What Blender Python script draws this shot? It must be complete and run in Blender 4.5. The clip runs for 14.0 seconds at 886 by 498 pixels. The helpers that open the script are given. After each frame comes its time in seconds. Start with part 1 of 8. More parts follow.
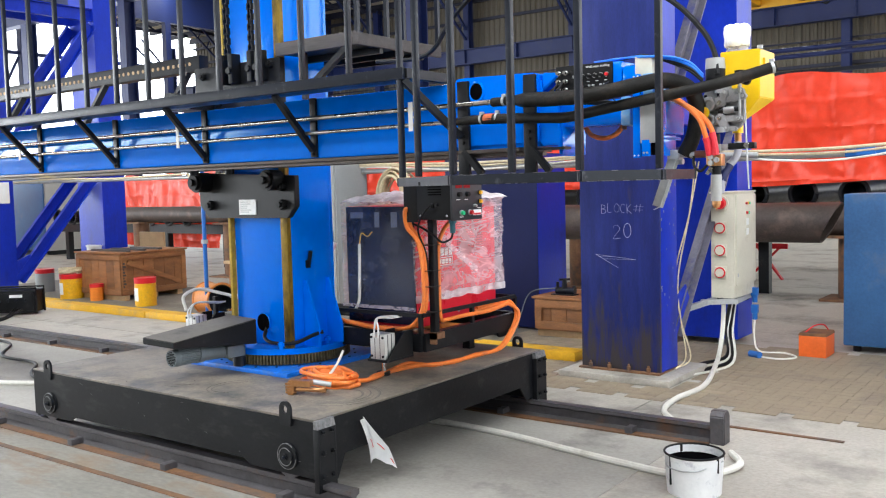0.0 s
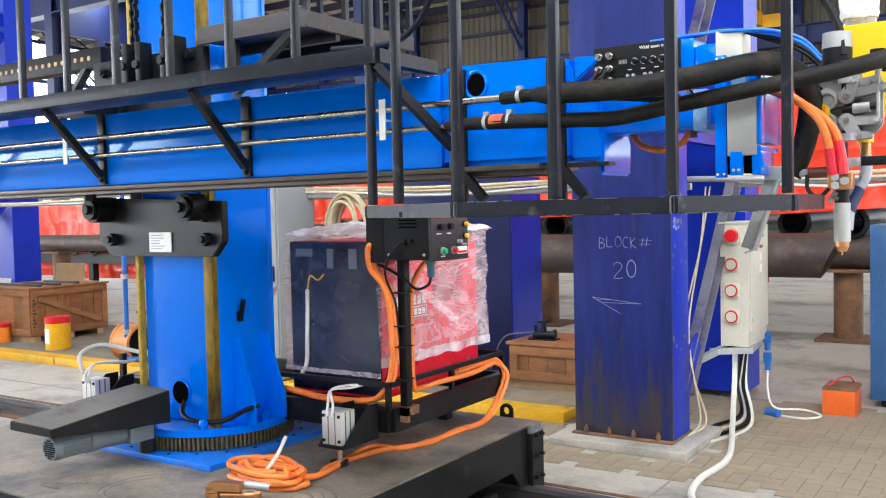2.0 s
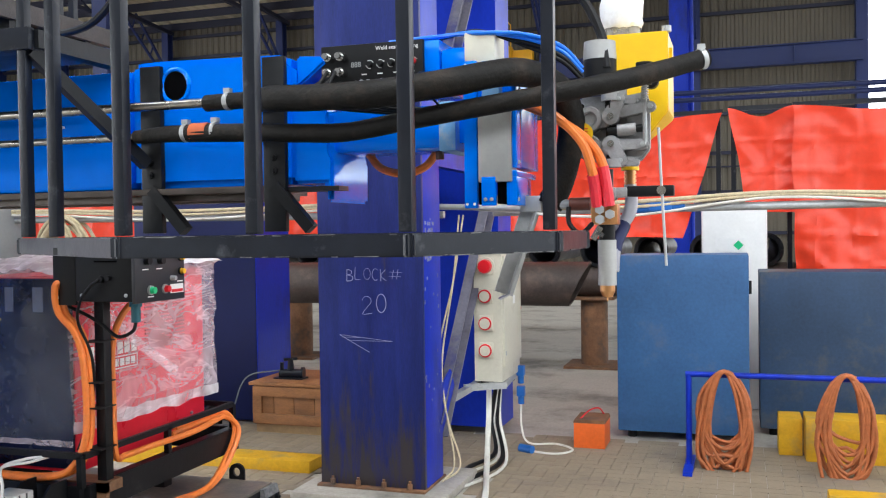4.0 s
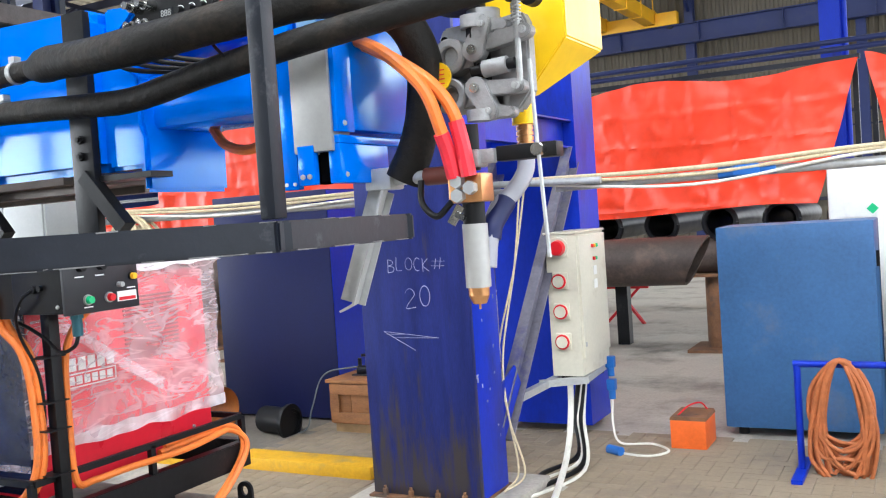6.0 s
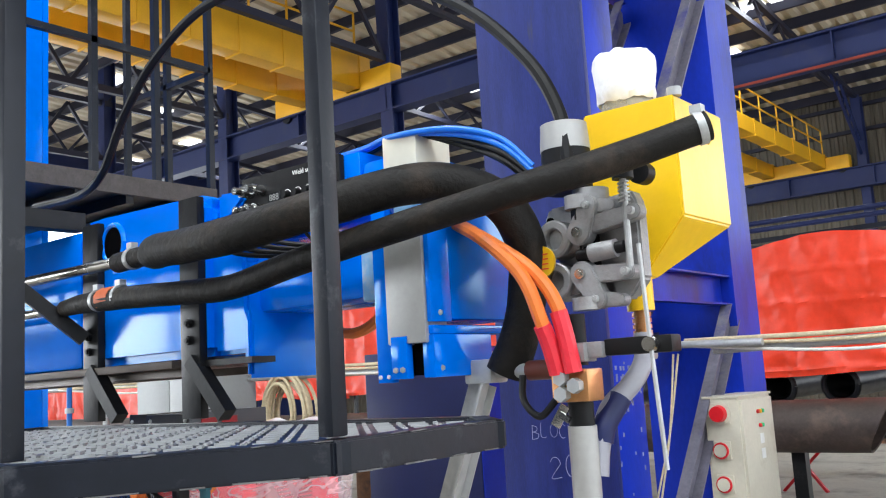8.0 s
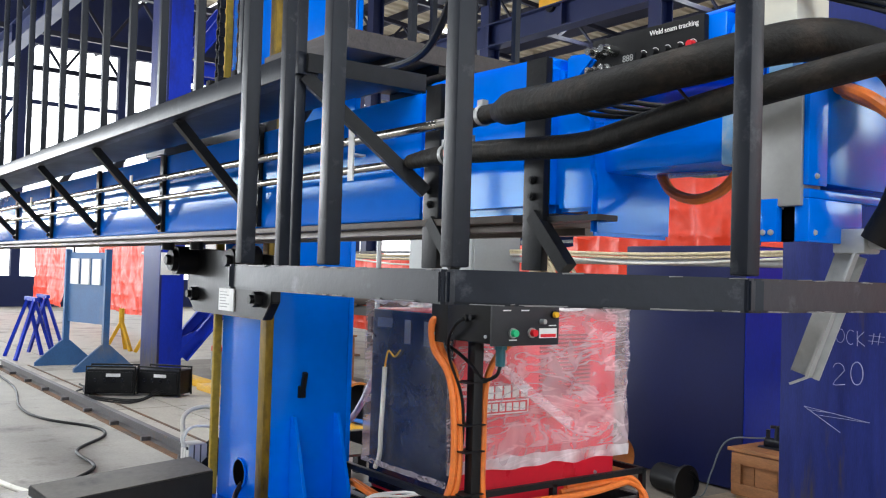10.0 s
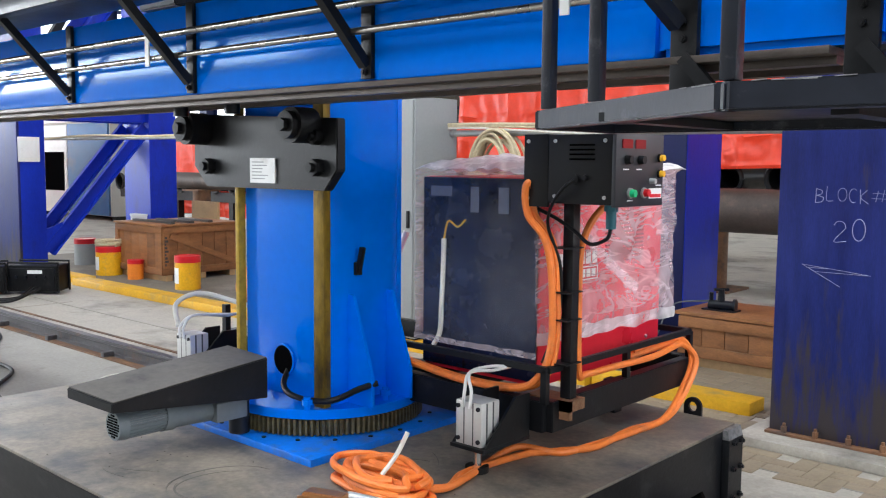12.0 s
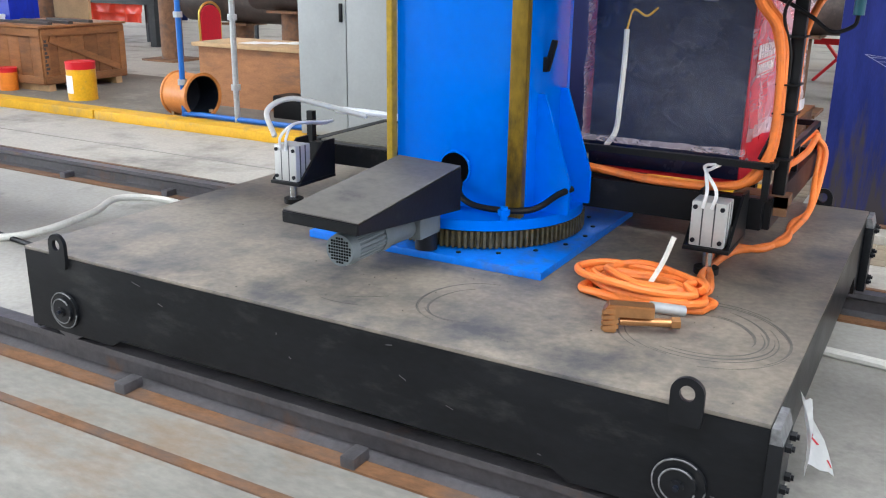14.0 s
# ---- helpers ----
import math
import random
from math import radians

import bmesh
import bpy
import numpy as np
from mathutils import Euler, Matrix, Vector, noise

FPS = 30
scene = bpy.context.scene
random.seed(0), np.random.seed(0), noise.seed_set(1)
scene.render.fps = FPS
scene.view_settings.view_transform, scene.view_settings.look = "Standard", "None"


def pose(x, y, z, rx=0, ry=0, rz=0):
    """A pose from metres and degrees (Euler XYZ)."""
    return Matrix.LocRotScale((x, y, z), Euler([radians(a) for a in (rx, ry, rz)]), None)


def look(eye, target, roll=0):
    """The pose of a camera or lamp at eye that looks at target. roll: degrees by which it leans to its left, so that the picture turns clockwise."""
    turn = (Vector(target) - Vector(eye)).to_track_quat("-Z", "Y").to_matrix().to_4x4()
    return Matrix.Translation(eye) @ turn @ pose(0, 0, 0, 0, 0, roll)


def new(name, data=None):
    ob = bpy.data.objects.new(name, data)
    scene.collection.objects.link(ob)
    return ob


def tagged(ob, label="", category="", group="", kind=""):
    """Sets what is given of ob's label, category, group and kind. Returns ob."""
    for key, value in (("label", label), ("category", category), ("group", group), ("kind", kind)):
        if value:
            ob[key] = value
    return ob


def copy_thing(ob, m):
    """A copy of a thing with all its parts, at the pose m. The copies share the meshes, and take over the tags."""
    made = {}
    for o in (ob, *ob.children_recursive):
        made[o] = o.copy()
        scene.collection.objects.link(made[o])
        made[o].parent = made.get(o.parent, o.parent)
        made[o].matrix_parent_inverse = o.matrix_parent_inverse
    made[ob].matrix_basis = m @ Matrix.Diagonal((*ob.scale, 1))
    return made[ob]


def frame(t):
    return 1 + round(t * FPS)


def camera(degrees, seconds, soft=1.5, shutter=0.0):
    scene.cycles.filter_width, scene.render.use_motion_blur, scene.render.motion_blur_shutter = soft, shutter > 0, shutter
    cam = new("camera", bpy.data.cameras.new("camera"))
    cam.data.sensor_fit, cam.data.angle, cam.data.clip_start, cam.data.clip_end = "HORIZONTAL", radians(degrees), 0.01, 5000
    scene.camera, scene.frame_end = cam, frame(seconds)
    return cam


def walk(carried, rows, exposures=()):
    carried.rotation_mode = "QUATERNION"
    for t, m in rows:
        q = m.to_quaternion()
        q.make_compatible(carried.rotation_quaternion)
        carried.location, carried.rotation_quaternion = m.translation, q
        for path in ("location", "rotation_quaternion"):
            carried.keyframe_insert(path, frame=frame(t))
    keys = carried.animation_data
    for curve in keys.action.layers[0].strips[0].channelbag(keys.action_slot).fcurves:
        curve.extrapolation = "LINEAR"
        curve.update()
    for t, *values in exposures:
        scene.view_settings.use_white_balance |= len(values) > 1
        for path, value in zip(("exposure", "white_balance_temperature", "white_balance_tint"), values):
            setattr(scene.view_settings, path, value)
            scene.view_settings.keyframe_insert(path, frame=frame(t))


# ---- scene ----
cam = camera(52.1, 14.0, soft=1.15)
PATH = [
    (0, (0.077, -0.03, 1.591), (-1.115, 1.57, 1.452), -1.5),
    (0.5, (-0.142, 0.227, 1.589), (-1.341, 1.82, 1.433), -1.6),
    (1, (-0.366, 0.569, 1.605), (-1.589, 2.143, 1.448), -1.9),
    (1.5, (-0.574, 0.777, 1.596), (-1.785, 2.36, 1.432), -2.1),
    (2, (-0.826, 0.941, 1.612), (-1.917, 2.615, 1.527), -1.3),
    (2.5, (-1.004, 1.117, 1.61), (-2.029, 2.832, 1.509), -0.9),
    (2.8, (-1.051, 1.262, 1.625), (-1.968, 3.039, 1.598), -0.6),
    (3, (-1.076, 1.297, 1.634), (-1.872, 3.131, 1.647), -0.2),
    (3.2, (-1.096, 1.326, 1.637), (-1.723, 3.226, 1.652), -0.3),
    (5.3, (-0.682, 1.988, 1.633), (-1.367, 3.865, 1.541), -3.0),
    (5.5, (-0.667, 2.074, 1.625), (-1.425, 3.923, 1.539), -3.3),
    (6, (-0.583, 2.327, 1.623), (-1.535, 4.084, 1.553), -3.9),
    (6.5, (-0.498, 2.546, 1.648), (-1.613, 4.206, 1.62), -2.2),
    (6.8, (-0.504, 2.557, 1.685), (-1.648, 4.198, 1.713), -3.1),
    (7, (-0.501, 2.542, 1.69), (-1.666, 4.159, 1.858), -2.8),
    (7.2, (-0.512, 2.525, 1.698), (-1.69, 4.122, 1.943), -3.0),
    (9.3, (-0.59, 2.461, 1.679), (-2.058, 3.807, 1.858), 0.8),
    (9.5, (-0.595, 2.439, 1.661), (-2.163, 3.671, 1.808), 1.0),
    (9.7, (-0.617, 2.405, 1.649), (-2.22, 3.597, 1.742), 1.4),
    (10, (-0.681, 2.331, 1.627), (-2.288, 3.52, 1.682), 1.7),
    (10.5, (-0.869, 2.153, 1.583), (-2.207, 3.639, 1.576), 1.3),
    (11, (-1.04, 2.001, 1.553), (-2.392, 3.472, 1.447), 1.0),
    (11.5, (-1.278, 1.876, 1.537), (-2.685, 3.291, 1.4), 0.5),
    (12, (-1.541, 1.763, 1.518), (-2.872, 3.244, 1.331), 0.5),
    (12.5, (-1.866, 1.505, 1.51), (-3.032, 3.087, 1.141), 0.2),
    (13, (-2.18, 1.375, 1.453), (-3.36, 2.925, 1.001), 1.0),
    (13.5, (-2.518, 1.292, 1.448), (-3.667, 2.831, 0.89), 0.4),
    (14, (-2.87, 1.141, 1.444), (-3.803, 2.805, 0.842), 0.8),
]
EXPOSURE = [(0.0, -0.24, 6300, 10), (1.0, 0.0, 6300, 10), (2.0, -0.04, 6300, 10), (2.5, -0.07, 6300, 10), (3.0, -0.27, 6300, 10), (5.5, -0.42, 6200, 10), (6.0, 0.05, 6180, 10), (6.5, 0.13, 6180, 10), (7.0, -0.1, 6180, 10), (9.5, -0.5, 6300, 10), (10.0, -0.58, 6300, 10), (10.5, -0.5, 6300, 10), (11.0, -0.34, 6300, 10), (11.5, -0.4, 6300, 10), (12.5, -0.32, 6050, 10), (13.0, -0.27, 6050, 10), (14.0, -0.08, 6050, 10)]
walk(cam, [(t, look(eye, target, roll)) for t, eye, target, roll in PATH], EXPOSURE)

# ---- world, sun, large lights ----
world = bpy.data.worlds.new("world")
scene.world = world
world.use_nodes = True
wn = world.node_tree.nodes
sky = wn.new("ShaderNodeTexSky")
sky.sky_type, sky.sun_disc = "NISHITA", False
sky.sun_elevation, sky.sun_rotation = radians(48), radians(200)
sky.air_density, sky.dust_density = 1.0, 3.0
world.node_tree.links.new(sky.outputs[0], wn["Background"].inputs[0])
wn["Background"].inputs[1].default_value = 0.042

sun = new("sun", bpy.data.lights.new("sun", "SUN"))
sun.data.energy, sun.data.angle, sun.data.color = 2.5, radians(3), (1.0, 0.95, 0.88)
sun.matrix_world = look((0, -20, 30), (-4, 4, 0))


def opening_light(name, eye, target, sx, sy, power, color=(0.95, 0.985, 1.0)):
    ob = new(name, bpy.data.lights.new(name, "AREA"))
    ob.data.shape, ob.data.size, ob.data.size_y, ob.data.energy, ob.data.color = "RECTANGLE", sx, sy, power, color
    ob.matrix_world = look(eye, target)
    return ob


opening_light("daylight_open_side", (3, -6.5, 9.7), (-4, 5, 1.5), 26, 3.0, 2600)
opening_light("daylight_open_side", (-27, -8.5, 3.7), (-20, 6, 2.0), 20, 2.4, 2500)
opening_light("daylight_west_opening", (-35.7, -6.5, 3.6), (-5, 3, 2.6), 12, 2.8, 3200)
opening_light("daylight_east_opening", (11.8, 6, 4.0), (-3, 6, 2.0), 18, 5, 1450)
opening_light("daylight_west_opening", (-35.6, 16, 5.0), (-8, 15, 6.5), 28, 7, 2600)
opening_light("daylight_east_opening", (11.8, 28, 5.0), (-10, 28, 4.0), 18, 8, 1800)
# Unseen lamps added under the closed roof as fill light from above.
opening_light("skylight_strip", (-8, 9.5, 10.9), (-8, 9.5, 0), 40, 0.8, 650)
opening_light("skylight_strip", (-18, 27, 11.3), (-18, 27, 0), 50, 1.0, 3800)
opening_light("skylight_strip", (-6, 0.5, 10.9), (-6, 0.5, 0), 30, 2.5, 4000)


# ---- materials ----
def mat(name, base, rough=0.5, metal=0.0, vary=0.18, scale=3.0, bump=0.08, bscale=40.0, dirt=None, dirt_amount=0.0,
        dirt_scale=1.2, coat=0.0, rand=0.0, rvary=0.12, stretch=(1, 1, 1), spec=0.4, foot=0.0, tint=(1, 1, 1)):
    m = bpy.data.materials.new(name)
    m.use_nodes = True
    nt = m.node_tree
    n, l = nt.nodes, nt.links
    b = n["Principled BSDF"]
    geo = n.new("ShaderNodeNewGeometry")
    mp = n.new("ShaderNodeMapping")
    mp.inputs["Scale"].default_value = stretch
    l.new(geo.outputs["Position"], mp.inputs["Vector"])

    def noise_node(sc, detail=5.0, rough_n=0.6):
        x = n.new("ShaderNodeTexNoise")
        x.inputs["Scale"].default_value, x.inputs["Detail"].default_value, x.inputs["Roughness"].default_value = sc, detail, rough_n
        l.new(mp.outputs[0], x.inputs["Vector"])
        return x

    big, fine = noise_node(scale), noise_node(bscale, 4.0)
    col = n.new("ShaderNodeMix")
    col.data_type = "RGBA"
    col.inputs[6].default_value = (*[c * (1 - vary) for c in base], 1)
    col.inputs[7].default_value = (*[min(1, c * (1 + vary)) for c in base], 1)
    avg = n.new("ShaderNodeMath")
    avg.operation = "ADD"
    h1 = n.new("ShaderNodeMath")
    h1.operation, h1.inputs[1].default_value = "MULTIPLY", 0.6
    h2 = n.new("ShaderNodeMath")
    h2.operation, h2.inputs[1].default_value = "MULTIPLY", 0.4
    l.new(big.outputs["Fac"], h1.inputs[0])
    l.new(fine.outputs["Fac"], h2.inputs[0])
    l.new(h1.outputs[0], avg.inputs[0])
    l.new(h2.outputs[0], avg.inputs[1])
    st = n.new("ShaderNodeMapRange")
    st.inputs["From Min"].default_value, st.inputs["From Max"].default_value = 0.3, 0.7
    l.new(avg.outputs[0], st.inputs["Value"])
    l.new(st.outputs[0], col.inputs[0])
    out = col.outputs[2]
    if dirt:
        dn = noise_node(dirt_scale, 8.0, 0.68)
        dr = n.new("ShaderNodeMapRange")
        dr.inputs["From Min"].default_value, dr.inputs["From Max"].default_value = 0.62 - 0.25 * dirt_amount, 0.78 - 0.2 * dirt_amount
        l.new(dn.outputs["Fac"], dr.inputs["Value"])
        if foot:
            sp = n.new("ShaderNodeSeparateXYZ")
            l.new(geo.outputs["Position"], sp.inputs[0])
            fr_ = n.new("ShaderNodeMapRange")
            fr_.inputs["From Min"].default_value, fr_.inputs["From Max"].default_value = 0.0, foot
            fr_.inputs["To Min"].default_value, fr_.inputs["To Max"].default_value = 0.3, 0.0
            l.new(sp.outputs["Z"], fr_.inputs["Value"])
            ad = n.new("ShaderNodeMath")
            ad.operation = "ADD"
            l.new(dn.outputs["Fac"], ad.inputs[0])
            l.new(fr_.outputs[0], ad.inputs[1])
            l.new(ad.outputs[0], dr.inputs["Value"])
        dm = n.new("ShaderNodeMix")
        dm.data_type = "RGBA"
        dm.inputs[7].default_value = (*dirt, 1)
        l.new(dr.outputs[0], dm.inputs[0])
        l.new(out, dm.inputs[6])
        out = dm.outputs[2]
    if rand:
        oi = n.new("ShaderNodeObjectInfo")
        hs = n.new("ShaderNodeHueSaturation")
        mr = n.new("ShaderNodeMapRange")
        mr.inputs["To Min"].default_value, mr.inputs["To Max"].default_value = 1 - rand, 1 + rand
        l.new(oi.outputs["Random"], mr.inputs["Value"])
        l.new(mr.outputs[0], hs.inputs["Value"])
        l.new(out, hs.inputs["Color"])
        out = hs.outputs[0]
    l.new(out, b.inputs["Base Color"])
    rr = n.new("ShaderNodeMapRange")
    rr.inputs["To Min"].default_value, rr.inputs["To Max"].default_value = max(0.03, rough - rvary), min(1, rough + rvary)
    l.new(big.outputs["Fac"], rr.inputs["Value"])
    l.new(rr.outputs[0], b.inputs["Roughness"])
    b.inputs["Metallic"].default_value = metal
    b.inputs["Specular IOR Level"].default_value = spec
    b.inputs["Specular Tint"].default_value = (*tint, 1)
    b.inputs["Coat Weight"].default_value = coat
    b.inputs["Coat Roughness"].default_value = 0.12
    if bump:
        bp = n.new("ShaderNodeBump")
        bp.inputs["Strength"].default_value, bp.inputs["Distance"].default_value = min(1, bump * 3), 0.004
        l.new(fine.outputs["Fac"], bp.inputs["Height"])
        l.new(bp.outputs[0], b.inputs["Normal"])
    return m


BLUE = mat("blue_enamel", (0.0, 0.160, 0.80), 0.15, vary=0.07, scale=2, bump=0.01, bscale=25, rvary=0.04, spec=0.3, tint=(0.1, 0.7, 1.0), coat=0.28)
# Navy paint; its brightness also holds the light on the column's right web.
NAVY = mat("navy_paint_and_lit_faces", (0.006, 0.028, 0.42), 0.42, tint=(0.5, 0.6, 1.0), vary=0.22, scale=2.2, bump=0.05, dirt=(0.012, 0.014, 0.07), dirt_amount=0.35, stretch=(1, 1, 0.45))
# Wear at the foot is real; the dark base holds shade on the front.
NAVYW = mat("navy_paint_worn_shaded", (0.012, 0.019, 0.115), 0.42, vary=0.4, scale=3.5, bump=0.08, dirt=(0.046, 0.038, 0.038), dirt_amount=0.06, dirt_scale=3.0, stretch=(4.5, 4.5, 0.6), foot=0.8, tint=(0.7, 0.75, 1.0))
# Dark navy; on the column it stands for the faces turned from light.
NAVYD = mat("dark_navy_and_shaded_faces", (0.005, 0.010, 0.07), 0.5, vary=0.2, scale=2, bump=0.05)
STEELBLUE = mat("faded_blue_paint", (0.035, 0.11, 0.26), 0.55, vary=0.25, scale=2.4, bump=0.06, dirt=(0.12, 0.13, 0.16), dirt_amount=0.3)
BLACK = mat("black_paint", (0.0065, 0.007, 0.0085), 0.42, vary=0.35, scale=5, bump=0.06, dirt=(0.03, 0.028, 0.026), dirt_amount=0.14, dirt_scale=5, spec=0.25)
BLACKM = mat("matt_black_plastic", (0.006, 0.006, 0.007), 0.5, vary=0.2, scale=9, bump=0.04, spec=0.22)
RUBBER = mat("black_rubber_hose", (0.0085, 0.0075, 0.0065), 0.62, spec=0.22, vary=0.45, scale=14, bump=0.25, bscale=60, dirt=(0.034, 0.025, 0.018), dirt_amount=0.35, dirt_scale=9)
GREYST = mat("dark_grey_steel", (0.0065, 0.0085, 0.0145), 0.36, metal=0.0, vary=0.25, scale=10, bump=0.04, dirt=(0.06, 0.064, 0.075), dirt_amount=0.1, dirt_scale=14, spec=0.3)
DECK = mat("dusty_steel_deck", (0.19, 0.162, 0.128), 0.5, vary=0.45, scale=2.4, bump=0.08, bscale=45, dirt=(0.060, 0.059, 0.062), dirt_amount=0.66, dirt_scale=2.3, rvary=0.2)
PLATEB = mat("scuffed_black_plate", (0.0075, 0.008, 0.0095), 0.36, vary=0.45, scale=3, bump=0.06, dirt=(0.026, 0.026, 0.026), dirt_amount=0.28, dirt_scale=9, spec=0.2, stretch=(0.5, 1, 1.4))
CONC = mat("concrete", (0.42, 0.388, 0.338), 0.62, vary=0.3, scale=1.1, bump=0.16, bscale=38, dirt=(0.18, 0.165, 0.145), dirt_amount=0.56, dirt_scale=1.1)
PAVER = mat("clay_paver", (0.27, 0.215, 0.15), 0.75, vary=0.18, scale=3, bump=0.2, rand=0.07, dirt=(0.19, 0.155, 0.12), dirt_amount=0.4)
RUST = mat("rusty_steel", (0.19, 0.092, 0.045), 0.72, vary=0.4, scale=9, bump=0.3, dirt=(0.06, 0.045, 0.04), dirt_amount=0.45, dirt_scale=5)
FOOT = mat("orange_rusted_flange", (0.165, 0.078, 0.034), 0.7, vary=0.6, scale=7, bump=0.2, dirt=(0.07, 0.058, 0.052), dirt_amount=0.7, dirt_scale=3.5, stretch=(0.5, 1, 1))
RAILM = mat("rail_steel", (0.075, 0.07, 0.075), 0.45, metal=0.3, vary=0.35, scale=7, bump=0.12, dirt=(0.13, 0.07, 0.04), dirt_amount=0.28, dirt_scale=4)
PIPEM = mat("mill_scale_pipe", (0.07, 0.052, 0.045), 0.55, metal=0.2, vary=0.4, scale=4, bump=0.1, dirt=(0.15, 0.105, 0.08), dirt_amount=0.35, dirt_scale=3)
GALV = mat("galvanised_steel", (0.42, 0.43, 0.435), 0.4, metal=0.35, vary=0.18, scale=16, bump=0.06, dirt=(0.24, 0.24, 0.23), dirt_amount=0.3, dirt_scale=8)
CHROME = mat("bright_conduit", (0.62, 0.62, 0.60), 0.2, metal=1.0, vary=0.08, scale=12, bump=0.0)
CONDUIT = mat("dull_conduit", (0.36, 0.34, 0.31), 0.26, metal=1.0, vary=0.2, scale=6, bump=0.02)
ALU = mat("machined_aluminium", (0.37, 0.37, 0.36), 0.48, metal=0.4, vary=0.08, scale=10, bump=0.03, bscale=80)
JACKM = mat("satin_anodised_aluminium", (0.60, 0.60, 0.585), 0.42, metal=0.3, vary=0.06, scale=10, bump=0.03, bscale=80)
CAST = mat("cast_aluminium", (0.30, 0.30, 0.305), 0.5, metal=0.45, vary=0.2, scale=18, bump=0.15, bscale=90)
CASTD = mat("shadowed_gear_casting", (0.09, 0.092, 0.095), 0.5, metal=0.4, vary=0.25, scale=18, bump=0.15, bscale=90)
YELLOW = mat("yellow_paint", (0.84, 0.52, 0.006), 0.35, vary=0.08, scale=4, bump=0.03, coat=0.08)
KERBY = mat("yellow_kerb_paint", (0.66, 0.36, 0.01), 0.6, vary=0.2, scale=4, bump=0.15, dirt=(0.35, 0.25, 0.1), dirt_amount=0.35, dirt_scale=3)
CRANEY = mat("crane_yellow_paint", (0.80, 0.42, 0.012), 0.45, vary=0.12, scale=1.5, bump=0.0)
ORANGE = mat("orange_cable_sheath", (0.80, 0.20, 0.035), 0.42, vary=0.15, scale=15, bump=0.05, dirt=(0.5, 0.14, 0.05), dirt_amount=0.3, dirt_scale=7)
ORANGED = mat("dusty_orange_cable", (0.40, 0.12, 0.04), 0.55, vary=0.3, scale=15, bump=0.05)
COPPER = mat("brass_copper", (0.52, 0.26, 0.11), 0.35, metal=0.85, vary=0.25, scale=15, bump=0.08)
REDTAPE = mat("red_insulating_tape", (0.72, 0.03, 0.05), 0.4, vary=0.15, scale=25, bump=0.12)
RED = mat("red_enamel", (0.62, 0.012, 0.02), 0.35, vary=0.1, scale=4, bump=0.02)
WHITE = mat("white_paint", (0.78, 0.78, 0.76), 0.5, vary=0.06, scale=8, bump=0.03)
WHITEP = mat("white_plastic", (0.80, 0.80, 0.79), 0.4, vary=0.06, scale=8, bump=0.03, dirt=(0.55, 0.52, 0.48), dirt_amount=0.2, dirt_scale=6)
CREAM = mat("cream_cabinet_paint", (0.60, 0.57, 0.47), 0.42, vary=0.07, scale=5, bump=0.03, dirt=(0.45, 0.40, 0.31), dirt_amount=0.25, dirt_scale=4)
CABING = mat("cabin_grey_paint", (0.42, 0.41, 0.38), 0.5, vary=0.1, scale=2, bump=0.03)
GREY = mat("light_grey_cabinet_paint", (0.28, 0.29, 0.285), 0.45, vary=0.08, scale=4, bump=0.04)
MOTOR = mat("grey_motor_casting", (0.125, 0.145, 0.155), 0.45, vary=0.12, scale=14, bump=0.08)
GREASE = mat("greased_guide_rail", (0.22, 0.14, 0.012), 0.38, metal=0.35, vary=0.5, scale=12, bump=0.1, dirt=(0.03, 0.022, 0.012), dirt_amount=0.5, dirt_scale=7, stretch=(1, 1, 0.4))
GREASE2 = mat("yellow_grease_strip", (0.42, 0.27, 0.02), 0.4, vary=0.35, scale=10, bump=0.1)
WOOD = mat("crate_plywood", (0.27, 0.115, 0.042), 0.62, vary=0.34, scale=5, bump=0.14, rand=0.22, stretch=(1, 1, 3.5), dirt=(0.16, 0.08, 0.04), dirt_amount=0.3, dirt_scale=2)
WOODL = mat("pale_timber", (0.46, 0.30, 0.15), 0.65, vary=0.2, scale=6, bump=0.12, rand=0.1)
WOODB = mat("brown_stained_plank", (0.06, 0.052, 0.05), 0.6, vary=0.35, scale=8, bump=0.15, stretch=(0.3, 3, 3))
TARP = mat("orange_red_tarpaulin", (0.80, 0.055, 0.02), 0.36, vary=0.13, scale=2.5, bump=0.12, bscale=12)
PRIMER = mat("primer_orange_pipe", (0.55, 0.20, 0.045), 0.5, vary=0.2, scale=6, bump=0.06)
SHEET = mat("corrugated_wall_sheet", (0.125, 0.108, 0.08), 0.55, vary=0.14, scale=0.8, bump=0.0)
ROOFM = mat("roof_sheet", (0.60, 0.53, 0.40), 0.55, vary=0.12, scale=0.6, bump=0.0)
TRUSS = mat("dark_truss_steel", (0.018, 0.02, 0.042), 0.55, vary=0.2, scale=2, bump=0.0)
BEAMB = mat("blue_building_steel", (0.011, 0.022, 0.10), 0.5, vary=0.18, scale=1.2, bump=0.0, dirt=(0.03, 0.035, 0.09), dirt_amount=0.25)
CLOTH = mat("red_chair_fabric", (0.50, 0.012, 0.03), 0.8, vary=0.12, scale=20, bump=0.1)
GOLD = mat("gold_chair_frame", (0.62, 0.40, 0.09), 0.35, metal=0.6, vary=0.1, scale=10, bump=0.0)
GREEN = mat("green_button", (0.02, 0.5, 0.2), 0.35, vary=0.05, bump=0)
AMBER = mat("amber_button", (0.85, 0.45, 0.02), 0.35, vary=0.05, bump=0)
BLUEPL = mat("blue_plastic_plug", (0.015, 0.12, 0.42), 0.4, vary=0.1, scale=12, bump=0.02)
CABLEB = mat("blue_air_hose", (0.01, 0.16, 0.72), 0.35, vary=0.08, scale=12, bump=0)
